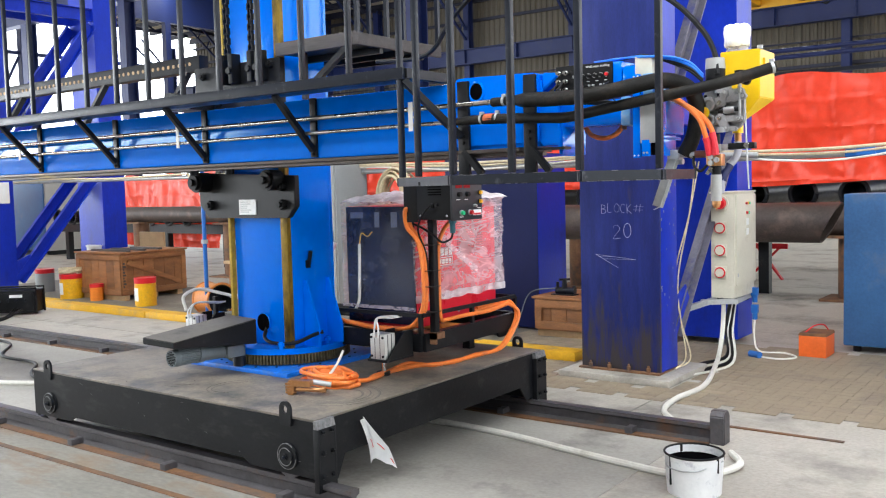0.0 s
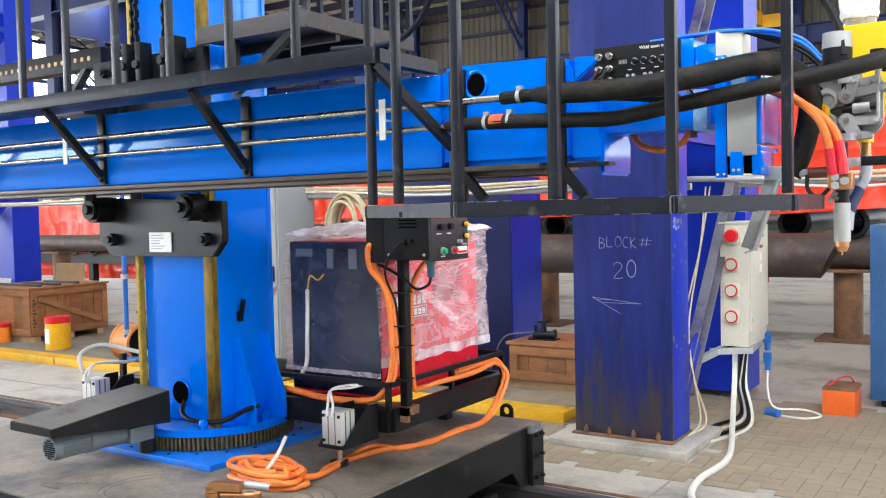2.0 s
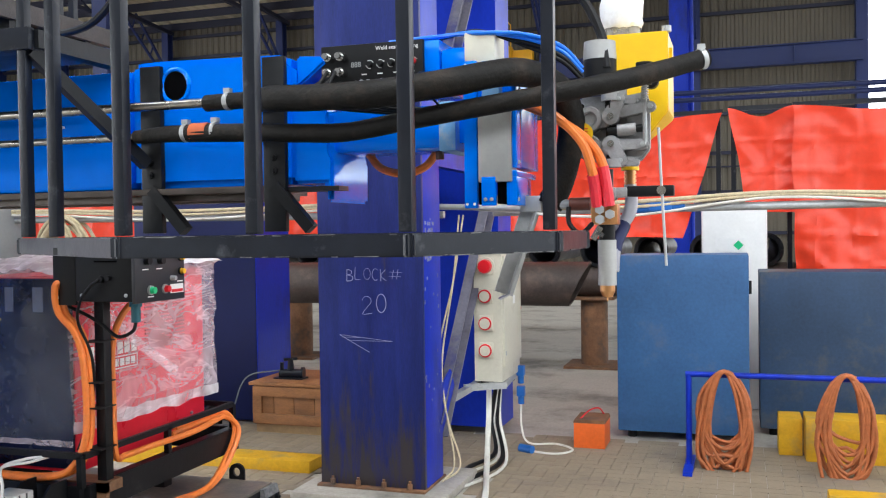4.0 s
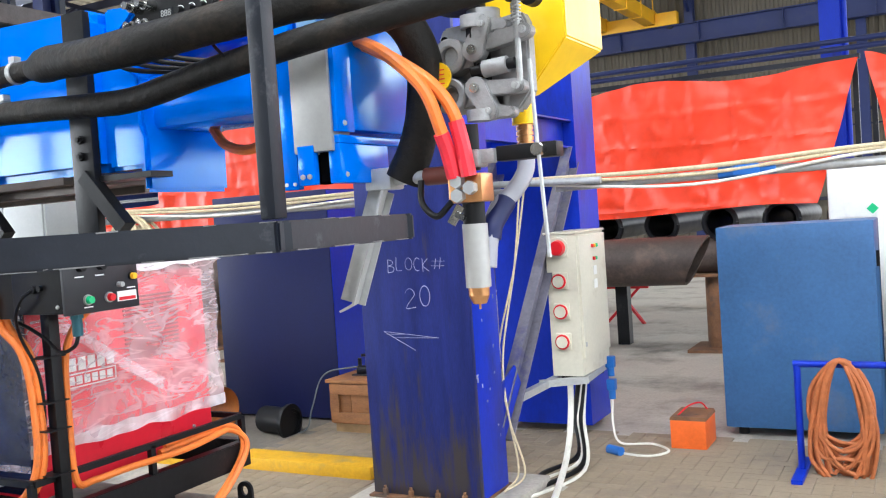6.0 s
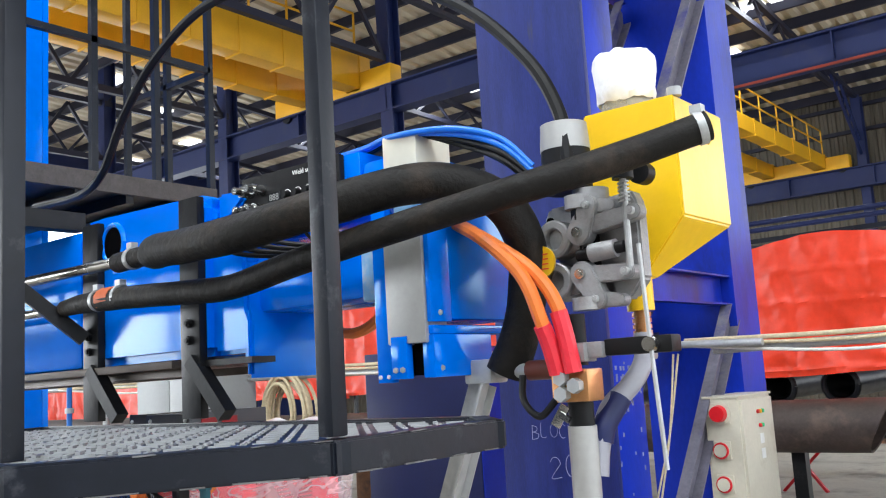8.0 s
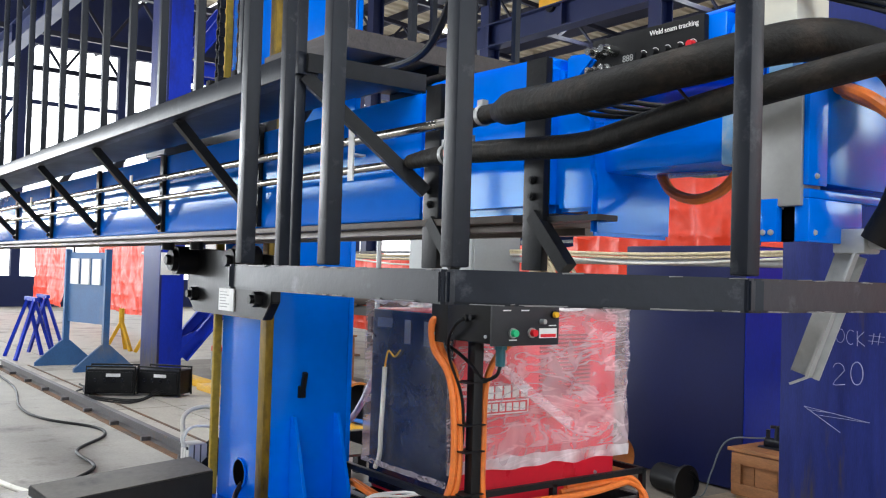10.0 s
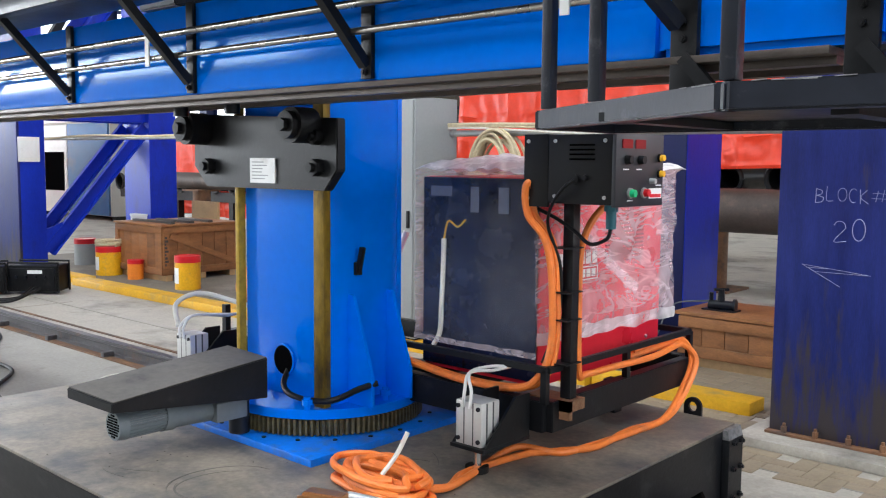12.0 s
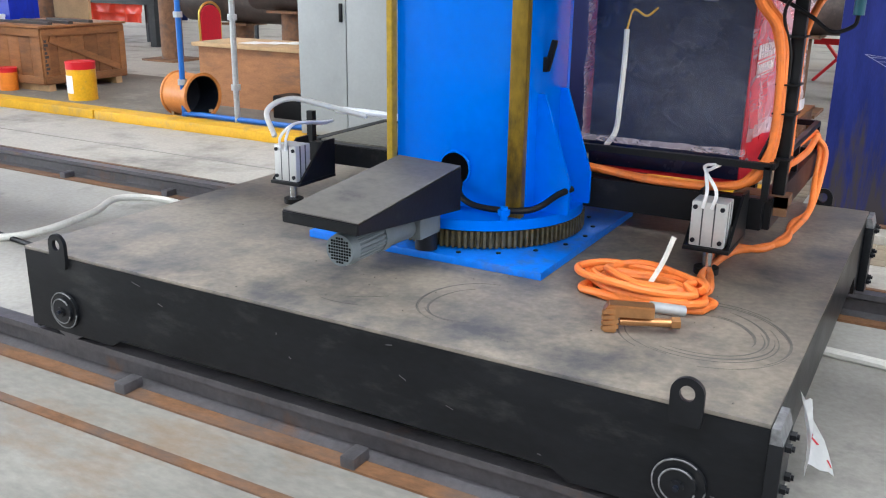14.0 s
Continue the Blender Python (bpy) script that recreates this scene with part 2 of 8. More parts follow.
ROPE = mat("pale_rope", (0.55, 0.46, 0.30), 0.75, vary=0.25, scale=30, bump=0.3, bscale=120)
CABLEW = mat("white_cable", (0.68, 0.66, 0.60), 0.5, vary=0.1, scale=12, bump=0.03, dirt=(0.45, 0.42, 0.36), dirt_amount=0.3, dirt_scale=6)
GREYHOSE = mat("grey_flux_hose", (0.30, 0.30, 0.34), 0.4, vary=0.08, scale=12, bump=0.03)
BROWNI = mat("brown_insulator", (0.12, 0.035, 0.025), 0.4, vary=0.15, scale=15, bump=0.02)
# Pale tone holds both the scuffs and the light falling on the braces.
LACE = mat("scuffed_lit_lacing", (0.13, 0.125, 0.16), 0.5, vary=0.3, scale=5, bump=0.08, dirt=(0.02, 0.025, 0.16), dirt_amount=0.45, dirt_scale=3)
CHALK = mat("white_chalk", (0.22, 0.23, 0.36), 0.9, vary=0.25, scale=60, bump=0.0)
DARK = mat("dark_cavity", (0.003, 0.003, 0.0035), 0.9, vary=0.1, bump=0, spec=0.0)
RING = mat("scratched_arc", (0.088, 0.077, 0.067), 0.55, vary=0.3, scale=20, bump=0.05)


WORN = mat("bare_scuffed_metal", (0.13, 0.13, 0.132), 0.5, vary=0.5, scale=40, bump=0.1)


def clear_mat(name, tint, alpha, rough, crease_glint=0.0):
    m = bpy.data.materials.new(name)
    m.use_nodes = True
    n, l = m.node_tree.nodes, m.node_tree.links
    b = n["Principled BSDF"]
    b.inputs["Base Color"].default_value = (*tint, 1)
    b.inputs["Roughness"].default_value = rough
    geo = n.new("ShaderNodeNewGeometry")
    tx = n.new("ShaderNodeTexNoise")
    tx.inputs["Scale"].default_value, tx.inputs["Detail"].default_value = 3.0, 4.0
    tx.inputs["Roughness"].default_value = 0.5
    tx.inputs["Distortion"].default_value = 1.6
    l.new(geo.outputs["Position"], tx.inputs["Vector"])
    mr = n.new("ShaderNodeMapRange")
    mr.inputs["From Min"].default_value, mr.inputs["From Max"].default_value = 0.35, 0.7
    mr.inputs["To Min"].default_value, mr.inputs["To Max"].default_value = max(0.02, alpha * 0.55), min(1, alpha * 1.6)
    l.new(tx.outputs["Fac"], mr.inputs["Value"])
    t2 = n.new("ShaderNodeTexNoise")
    t2.inputs["Scale"].default_value, t2.inputs["Detail"].default_value, t2.inputs["Distortion"].default_value = 4.2, 3.0, 2.4
    mp = n.new("ShaderNodeMapping")
    mp.inputs["Rotation"].default_value = (radians(38), 0, 0)
    mp.inputs["Scale"].default_value = (1, 0.5, 1.9)
    l.new(geo.outputs["Position"], mp.inputs["Vector"])
    l.new(mp.outputs[0], t2.inputs["Vector"])
    ds = n.new("ShaderNodeMath")
    ds.operation = "SUBTRACT"
    ds.inputs[1].default_value = 0.5
    l.new(t2.outputs["Fac"], ds.inputs[0])
    ab = n.new("ShaderNodeMath")
    ab.operation = "ABSOLUTE"
    l.new(ds.outputs[0], ab.inputs[0])
    cr = n.new("ShaderNodeMapRange")
    cr.inputs["From Min"].default_value, cr.inputs["From Max"].default_value = 0.0, 0.05
    cr.inputs["To Min"].default_value, cr.inputs["To Max"].default_value = crease_glint, 0.0
    l.new(ab.outputs[0], cr.inputs["Value"])
    ac = n.new("ShaderNodeMath")
    ac.operation, ac.use_clamp = "ADD", True
    l.new(mr.outputs[0], ac.inputs[0])
    l.new(cr.outputs[0], ac.inputs[1])
    l.new(ac.outputs[0], b.inputs["Alpha"])
    bp = n.new("ShaderNodeBump")
    bp.inputs["Strength"].default_value, bp.inputs["Distance"].default_value = 0.4, 0.02
    l.new(tx.outputs["Fac"], bp.inputs["Height"])
    l.new(bp.outputs[0], b.inputs["Normal"])
    return m


FILMW = clear_mat("milky_plastic_film", (0.92, 0.78, 0.83), 0.25, 0.3, 0.2)
REDCASE = mat("red_case_enamel", (0.74, 0.018, 0.04), 0.3, vary=0.08, scale=4, bump=0.02)
FILMB = clear_mat("folded_plastic_film", (0.84, 0.82, 0.85), 0.48, 0.3, 0.15)
FILMT = clear_mat("bunched_plastic_film", (0.84, 0.82, 0.85), 0.72, 0.3, 0.15)
# The streaks in this film's alpha paint reflections on the clear front.
FILMC = clear_mat("clear_plastic_film", (0.44, 0.48, 0.62), 0.05, 0.14, 0.075)

# ---- mesh helpers ----
AT = {}


def box(bm, x0, x1, y0, y1, z0, z1, bevel=0.0):
    g = bmesh.ops.create_cube(bm, size=1, matrix=Matrix.LocRotScale(((x0 + x1) / 2, (y0 + y1) / 2, (z0 + z1) / 2), None, (abs(x1 - x0), abs(y1 - y0), abs(z1 - z0))))
    if bevel:
        es = {e for v in g["verts"] for e in v.link_edges}
        bmesh.ops.bevel(bm, geom=list(es), offset=bevel, segments=2, affect="EDGES", profile=0.6)
    return bm


def cyl(bm, a, b, r, seg=20, r2=None, caps=True):
    a, b = Vector(a), Vector(b)
    d = b - a
    m = Matrix.Translation((a + b) / 2) @ d.to_track_quat("Z", "Y").to_matrix().to_4x4()
    bmesh.ops.create_cone(bm, cap_ends=caps, segments=seg, radius1=r, radius2=r if r2 is None else r2, depth=d.length, matrix=m)
    return bm


def bar(bm, a, b, w, h=None, bevel=0.0):
    """A square bar from a to b."""
    a, b = Vector(a), Vector(b)
    d = b - a
    m = Matrix.Translation((a + b) / 2) @ d.to_track_quat("Z", "Y").to_matrix().to_4x4() @ Matrix.Diagonal((w, h or w, d.length, 1))
    g = bmesh.ops.create_cube(bm, size=1, matrix=m)
    if bevel:
        bmesh.ops.bevel(bm, geom=list({e for v in g["verts"] for e in v.link_edges}), offset=bevel, segments=2, affect="EDGES")
    return bm


def smooth_line(pts, steps=8):
    """Catmull-Rom points through pts."""
    p = [Vector(q) for q in pts]
    p = [p[0] * 2 - p[1]] + p + [p[-1] * 2 - p[-2]]
    out = []
    for i in range(1, len(p) - 2):
        for k in range(steps):
            t = k / steps
            a, b, c, d = p[i - 1], p[i], p[i + 1], p[i + 2]
            out.append(0.5 * ((2 * b) + (c - a) * t + (2 * a - 5 * b + 4 * c - d) * t * t + (3 * b - a - 3 * c + d) * t ** 3))
    out.append(p[-2])
    return out


def hose(bm, pts, r, seg=10, steps=8, curved=True, wobble=0.0, start=1.0):
    line = smooth_line(pts, steps) if curved else [Vector(q) for q in pts]
    rings, side = [], None
    for i, q in enumerate(line):
        d = (line[min(i + 1, len(line) - 1)] - line[max(i - 1, 0)]).normalized()
        if side is None:
            side = d.orthogonal().normalized()
        side = (side - d * side.dot(d)).normalized()
        up = d.cross(side)
        rr = r * (1 + wobble * noise.noise(q * 9)) * (start + (1 - start) * min(1.0, 7.0 * i / len(line)))
        rings.append([bm.verts.new(q + rr * (math.cos(2 * math.pi * k / seg) * side + math.sin(2 * math.pi * k / seg) * up)) for k in range(seg)])
    for a, b in zip(rings, rings[1:]):
        for k in range(seg):
            bm.faces.new((a[k], a[(k + 1) % seg], b[(k + 1) % seg], b[k]))
    bm.faces.new(rings[0][::-1])
    bm.faces.new(rings[-1])
    return bm


def prism(bm, poly, axis, a, b, bevel=0.0):
    """A polygon of 2D points pushed along an axis from a to b."""
    def at(p, v):
        return {"x": (v, p[0], p[1]), "y": (p[0], v, p[1]), "z": (p[0], p[1], v)}[axis]
    lo, hi = [bm.verts.new(at(p, a)) for p in poly], [bm.verts.new(at(p, b)) for p in poly]
    fs = [bm.faces.new(lo), bm.faces.new(hi[::-1])]
    n = len(poly)
    for i in range(n):
        fs.append(bm.faces.new((lo[i], hi[i], hi[(i + 1) % n], lo[(i + 1) % n])))
    bmesh.ops.recalc_face_normals(bm, faces=fs)
    if bevel:
        bmesh.ops.bevel(bm, geom=list({e for f in fs for e in f.edges}), offset=bevel, segments=2, affect="EDGES")
    return bm


def ngon(cx, cy, r, n=24, start=0.0):
    return [(cx + r * math.cos(start + 2 * math.pi * i / n), cy + r * math.sin(start + 2 * math.pi * i / n)) for i in range(n)]


def B():
    return bmesh.new()


def thing(name, at, label, category, group="", kind=""):
    ob = new(name)
    ob.location = at
    ob.empty_display_size = 0.05
    AT[ob] = Vector(at)
    return tagged(ob, label, category, group, kind)


def finish(name, bm, material, smooth=True):
    me = bpy.data.meshes.new(name)
    bm.normal_update()
    vs = [v.co for v in bm.verts]
    c = Vector([(min(v[i] for v in vs) + max(v[i] for v in vs)) / 2 for i in range(3)])
    bmesh.ops.translate(bm, verts=bm.verts, vec=-c)
    for f in bm.faces:
        f.smooth = smooth
    if smooth:
        for e in bm.edges:
            if len(e.link_faces) != 2 or e.calc_face_angle(9) > 0.6:
                e.smooth = False
    bm.to_mesh(me)
    bm.free()
    me.materials.append(material)
    ob = new(name, me)
    AT[ob] = c
    return ob, c


def part(name, bm, material, parent, label=""):
    ob, c = finish(name, bm, material)
    ob.parent = parent
    ob.location = c - AT[parent]
    return tagged(ob, label)


def solo(name, bm, material, label, category, group="", kind=""):
    ob, c = finish(name, bm, material)
    ob.location = c
    return tagged(ob, label, category, group, kind)


def text_on(name, body, size, m, parent, material, label="", thin=0.0):
    """Letters as a thin mesh at the pose m."""
    cu = bpy.data.curves.new(name, "FONT")
    cu.offset = -thin
    cu.body, cu.size, cu.extrude, cu.align_x, cu.align_y = body, size, 0.0006, "CENTER", "CENTER"
    tmp = bpy.data.objects.new(name, cu)
    scene.collection.objects.link(tmp)
    me = bpy.data.meshes.new_from_object(tmp.evaluated_get(bpy.context.evaluated_depsgraph_get()))
    bpy.data.objects.remove(tmp)
    bpy.data.curves.remove(cu)
    me.transform(m)
    bm = bmesh.new()
    bm.from_mesh(me)
    bpy.data.meshes.remove(me)
    return part(name, bm, material, parent, label)


def bolt_head(bm, p, axis, r=0.012, h=0.01):
    d = Vector(axis) * h
    cyl(bm, p, Vector(p) + d, r, 6)
    cyl(bm, Vector(p) + d, Vector(p) + d * 1.5, r * 0.55, 10)

# ---- the hall ----
def structure(name, bm, material, label, category):
    return solo(name, bm, material, label, category, kind="structure")


bm = B()
box(bm, -90, 60, -40, 75, -0.4, 0.0)
floor = structure("floor", bm, CONC, "pale worn concrete workshop floor with dusty stains", "floor")
bm = B()
for x in (-15.2, -11.0, -6.8, -2.6, 1.6):
    box(bm, x - 0.006, x + 0.006, -12, 6.3, -0.01, 0.003)
for y in (-1.6, 0.9, 6.15):
    box(bm, -30, 8, y - 0.006, y + 0.006, -0.01, 0.0035)
structure("floor_joint", bm, mat("joint_filler", (0.26, 0.245, 0.22), 0.8, bump=0.05), "dark sawn joints in the concrete floor", "floor joint")


def corrugated(name, u0, u1, z0, z1, place, material, label, pitch=0.25, depth=0.035, category="wall"):
    bm = B()
    n = int((u1 - u0) / pitch)
    prof = []
    for i in range(n):
        u = u0 + i * pitch
        prof += [(u, 0), (u + pitch * 0.35, 0), (u + pitch * 0.5, depth), (u + pitch * 0.85, depth)]
    prof = prof + [(prof[-1][0], -0.05), (prof[0][0], -0.05)]
    lo = [bm.verts.new(place(u, d, z0)) for u, d in prof]
    hi = [bm.verts.new(place(u, d, z1)) for u, d in prof]
    for i in range(len(prof)):
        k = (i + 1) % len(prof)
        bm.faces.new((lo[i], lo[k], hi[k], hi[i]))
    return structure(name, bm, material, label, category)


corrugated("wall_north", -48.0, 3.3, 0.0, 11.3, lambda u, d, z: (u, 38.3 - d, z), SHEET, "beige corrugated steel wall cladding of the far aisle", pitch=0.3, depth=0.045)
bm = B()
for z in (1.3, 2.9, 4.4, 5.9, 9.75, 10.7):
    box(bm, -48, 3.3, 38.05, 38.2, z, z + 0.13)
for z in (3.9, 6.9):
    box(bm, -48, 3.3, 38.0, 38.12, z, z + 0.06)
structure("trim_wall_beams", bm, TRUSS, "dark sheeting rails along the cladding", "wall beam")

# far wall columns with knee braces up to the roof
for k in range(9):
    x = -2.5 - 5.9 * k
    bm = B()
    box(bm, x - 0.16, x + 0.16, 37.5, 37.53, 0, 11.0)
    box(bm, x - 0.16, x + 0.16, 37.87, 37.9, 0, 11.0)
    box(bm, x - 0.015, x + 0.015, 37.53, 37.87, 0, 11.0)
    bar(bm, (x, 37.5, 9.3), (x, 35.4, 11.35), 0.09)
    bar(bm, (x, 37.5, 8.8), (x, 34.2, 11.4), 0.09)
    for q in range(4):
        bar(bm, (x, 37.0 - 0.62 * q, 9.2 + 0.49 * q), (x, 37.2 - 0.62 * q, 9.6 + 0.5 * q), 0.05)
    structure("wall_column", bm, BEAMB, "blue steel wall column with a lattice knee brace", "column")
bm = B()
box(bm, 3.1, 3.5, 37.4, 37.9, 0, 11.3)
structure("wall_column", bm, BEAMB, "blue steel corner column of the far wall", "column")

# second row of columns between the aisles
for x in (-38, -32, -26, -20, -14):
    bm = B()
    box(bm, x - 0.18, x + 0.18, 17.82, 17.85, 0, 12.4)
    box(bm, x - 0.18, x + 0.18, 18.2, 18.23, 0, 12.4)
    box(bm, x - 0.015, x + 0.015, 17.85, 18.2, 0, 12.4)
    structure("aisle_column", bm, BEAMB, "slim blue steel column between two aisles", "column")
for x in (-2.18, 3.8):
    bm = B()
    box(bm, x - 0.19, x + 0.19, 21.6, 21.63, 0, 12.4)
    box(bm, x - 0.19, x + 0.19, 22.1, 22.13, 0, 12.4)
    box(bm, x - 0.015, x + 0.015, 21.63, 22.1, 0, 12.4)
    cyl(bm, (x + 0.26, 21.7, 0), (x + 0.26, 21.7, 9), 0.05, 10)
    structure("aisle_column", bm, NAVY, "bright blue steel column with a downpipe", "column")
bm = B()
for z in (4.16, 4.3):
    cyl(bm, (-14, 20.2, z), (12, 20.2, z - 0.02), 0.05, 10)
structure("trim_wall_pipes", bm, BEAMB, "blue service pipes running along the aisle", "pipe")

GLOWSKY = bpy.data.materials.new("bright_overcast_sky")
GLOWSKY.use_nodes = True
GLOWSKY.node_tree.nodes["Principled BSDF"].inputs["Base Color"].default_value = (0.8, 0.8, 0.8, 1)
GLOWSKY.node_tree.nodes["Principled BSDF"].inputs["Emission Color"].default_value = (0.96, 0.98, 1, 1)
GLOWSKY.node_tree.nodes["Principled BSDF"].inputs["Emission Strength"].default_value = 4.0
for x0, x1, y0, y1 in ((-80, -48.5, 62, 62.2), (-80.2, -80, -30, 62.2), (3.6, 60, 62, 62.2)):
    bm = B()
    box(bm, x0, x1, y0, y1, -0.3, 22)
    structure("backdrop", bm, GLOWSKY, "bright white overcast sky beyond the open sides", "sky")

# west gable with tall bright openings
bm = B()
box(bm, -36.3, -36.0, -14, 2.0, 0, 2.0)
box(bm, -36.3, -36.0, -14, 2.0, 5.2, 12)
box(bm, -36.3, -36.0, -14, -13.4, 2.0, 5.2)
box(bm, -36.3, -36.0, 2.0, 30.6, 0, 1.1)
box(bm, -36.3, -36.0, 2.0, 30.6, 9.6, 12)
box(bm, -36.3, -36.0, 30.6, 38.3, 0, 12)
for k in range(9):
    box(bm, -36.3, -36.0, 2.1 + 3.56 * k, 2.4 + 3.56 * k, 1.1, 9.6)
structure("wall_west", bm, BEAMB, "blue framed gable wall with tall open bays", "wall")
for k in range(8):
    y = 2.4 + 3.56 * k
    win = new("window_%d" % (k + 1))
    win.location = (-36.1, y + 1.63, 1.1)
    AT[win] = Vector(win.location)
    tagged(win, "open bay of the gable with slim steel mullions", "window", kind="structure")
    bm = B()
    for z in (3.2, 7.4):
        box(bm, -36.2, -36.08, y, y + 3.26, z, z + 0.14)
    part("transom", bm, BEAMB, win)
    if k % 3 == 1:
        bm = B()
        bar(bm, (-36.1, y, 1.2), (-36.1, y + 3.2, 7.3), 0.09)
        part("brace", bm, BEAMB, win)

# roof
corrugated("ceiling", -46, 12, -14, 18.2, lambda u, d, y: (u, y, 11.5 - d + 0.05 * abs(y - 2)), ROOFM, "pale corrugated roof sheeting", pitch=0.5, depth=0.08, category="ceiling")
corrugated("ceiling_far_aisle", -48, 12, 18.2, 38.6, lambda u, d, y: (u, y, 12.95 - d - 0.075 * (y - 18)), ROOFM, "pale corrugated roof sheeting of the far aisle", pitch=0.5, depth=0.08, category="ceiling")
bm = B()
for k in range(22):
    y = -13 + k * 1.45
    z = 11.2 + 0.05 * abs(y - 2)
    box(bm, -46, 12, y - 0.05, y + 0.05, z - 0.16, z + 0.12)
for k in range(14):
    y = 18.6 + 1.48 * k
    z = 12.75 - 0.075 * (y - 18)
    box(bm, -48, 12, y - 0.06, y + 0.06, z - 0.2, z + 0.12)
structure("roof_purlins", bm, TRUSS, "dark steel purlins under the roof", "purlin")
for x in (-38, -32, -26, -20, -14, -8, -2, 4):
    bm = B()
    bar(bm, (x, -13, 10.5), (x, 18, 10.9), 0.16)
    bar(bm, (x, -13, 9.1), (x, 18, 9.1), 0.16)
    for k in range(14):
        y = -13 + k * 2.2
        bar(bm, (x, y, 9.1), (x, y + 1.1, 10.7), 0.09)
        bar(bm, (x, y + 1.1, 10.7), (x, y + 2.2, 9.1), 0.09)
    structure("roof_truss", bm, TRUSS, "dark lattice roof truss", "truss")
for x in (-44, -38, -32, -26, -20, -14, -8.4, -2.5, 3.4):
    bm = B()
    bar(bm, (x, 18, 12.3), (x, 38, 10.95), 0.16)
    bar(bm, (x, 18, 10.9), (x, 34.5, 10.75), 0.15)
    for k in range(8):
        y = 18 + k * 2.05
        za, zb = 10.9 - 0.009 * (y - 18), 12.25 - 0.0675 * (y - 17)
        bar(bm, (x, y, za), (x, y + 1.0, zb), 0.08)
        bar(bm, (x, y + 1.0, zb), (x, y + 2.05, za - 0.02), 0.08)
    structure("roof_truss", bm, TRUSS, "dark lattice roof truss", "truss")
bm = B()
random.seed(5)
for i in range(46):
    x, y = -43 + 1.1 * i + random.uniform(-0.3, 0.3), random.choice((4.4, 7.3, 10.2, 13.1, 15.9))
    box(bm, x, x + 0.9, y, y + 0.5, 11.24 + 0.05 * abs(y - 2), 11.27 + 0.05 * abs(y - 2))
for i in range(26):
    x, y = -46 + 1.9 * i + random.uniform(-0.5, 0.5), random.choice((19.5, 22.4, 25.4, 28.3, 31.3))
    z = 12.84 - 0.075 * (y - 18)
    box(bm, x, x + 0.9, y, y + 0.55, z - 0.09, z - 0.03)
GLOW = bpy.data.materials.new("daylit_skylight")
GLOW.use_nodes = True
GLOW.node_tree.nodes["Principled BSDF"].inputs["Emission Color"].default_value = (1, 1, 1, 1)
GLOW.node_tree.nodes["Principled BSDF"].inputs["Emission Strength"].default_value = 3.0
structure("skylights", bm, GLOW, "small translucent skylight panels shining with daylight", "skylight")

# crane runway beams
for y, z, h, x0, x1 in ((18.0, 7.85, 0.64, -48, -8.0), (7.8, 7.85, 0.64, -48, 12), (22.0, 7.62, 0.72, -9.2, 12), (37.3, 7.55, 0.75, -48, 3.3)):
    bm = B()
    box(bm, x0, x1, y - 0.2, y + 0.2, z, z + 0.04)
    box(bm, x0, x1, y - 0.02, y + 0.02, z + 0.04, z + h - 0.04)
    box(bm, x0, x1, y - 0.2, y + 0.2, z + h - 0.04, z + h)
    for k in range(int((x1 - x0) / 3)):
        box(bm, x0 + 1 + 3 * k, x0 + 1.03 + 3 * k, y - 0.18, y + 0.18, z + 0.04, z + h - 0.04)
    structure("runway_beam", bm, BEAMB, "blue steel crane runway girder", "beam")
bm = B()
bar(bm, (-9.2, 21.7, 7.56), (12, 21.7, 7.56), 0.06, 0.05)
structure("trim_conductor_rail", bm, mat("red_conductor", (0.35, 0.06, 0.04), 0.5, bump=0.0), "red conductor rail under the girder", "conductor rail")


def bridge_crane(x, y0, y1, z, h=0.95, half=0.8):
    c = thing("bridge_crane", (x, y0, z), "yellow double-girder overhead bridge crane", "crane", kind="")
    for dx in (-half, half):
        bm = B()
        box(bm, x + dx - 0.22, x + dx + 0.22, y0, y1, z + 0.05, z + 0.05 + h, 0.02)
        for k in range(9):
            box(bm, x + dx - 0.24, x + dx + 0.24, y0 + 0.6 + k * (y1 - y0 - 1) / 8, y0 + 0.64 + k * (y1 - y0 - 1) / 8, z + 0.02, z + 0.08 + h)
        part("girder", bm, CRANEY, c)
    for y in (y0, y1 - 0.4):
        bm = B()
        box(bm, x - 2.0, x + 2.0, y, y + 0.4, z - 0.05, z + 0.45, 0.03)
        part("end_carriage", bm, CRANEY, c)
    for y in (y0, y1 - 0.4):
        for dx in (-1.7, 1.7):
            bm = B()
            cyl(bm, (x + dx, y + 0.1, z - 0.02), (x + dx, y + 0.3, z - 0.02), 0.16, 18)
            part("wheel", bm, BLACK, c)
    bm = B()
    for k in range(10):
        yy = y0 + 0.5 + k * (y1 - y0 - 1) / 9
        bar(bm, (x + half + 0.2, yy, z + 0.05 + h), (x + half + 0.2, yy, z + 0.95 + h), 0.04)
    for up in (0.5, 0.95):
        bar(bm, (x + half + 0.2, y0 + 0.5, z + h + up), (x + half + 0.2, y1 - 0.5, z + h + up), 0.04)
    part("handrail", bm, CRANEY, c)
    return c


bridge_crane(-15.8, 7.6, 18.2, 8.52)
bridge_crane(-10.75, 21.8, 37.5, 8.36, 0.5, 0.95)


# ---- laced building columns ----
def bolts_row(parent, pts, axis, r=0.014, h=0.02, material=RUST):
    for p in pts:
        bm = B()
        bolt_head(bm, p, axis, r, h)
        part("bolt", bm, material, parent)


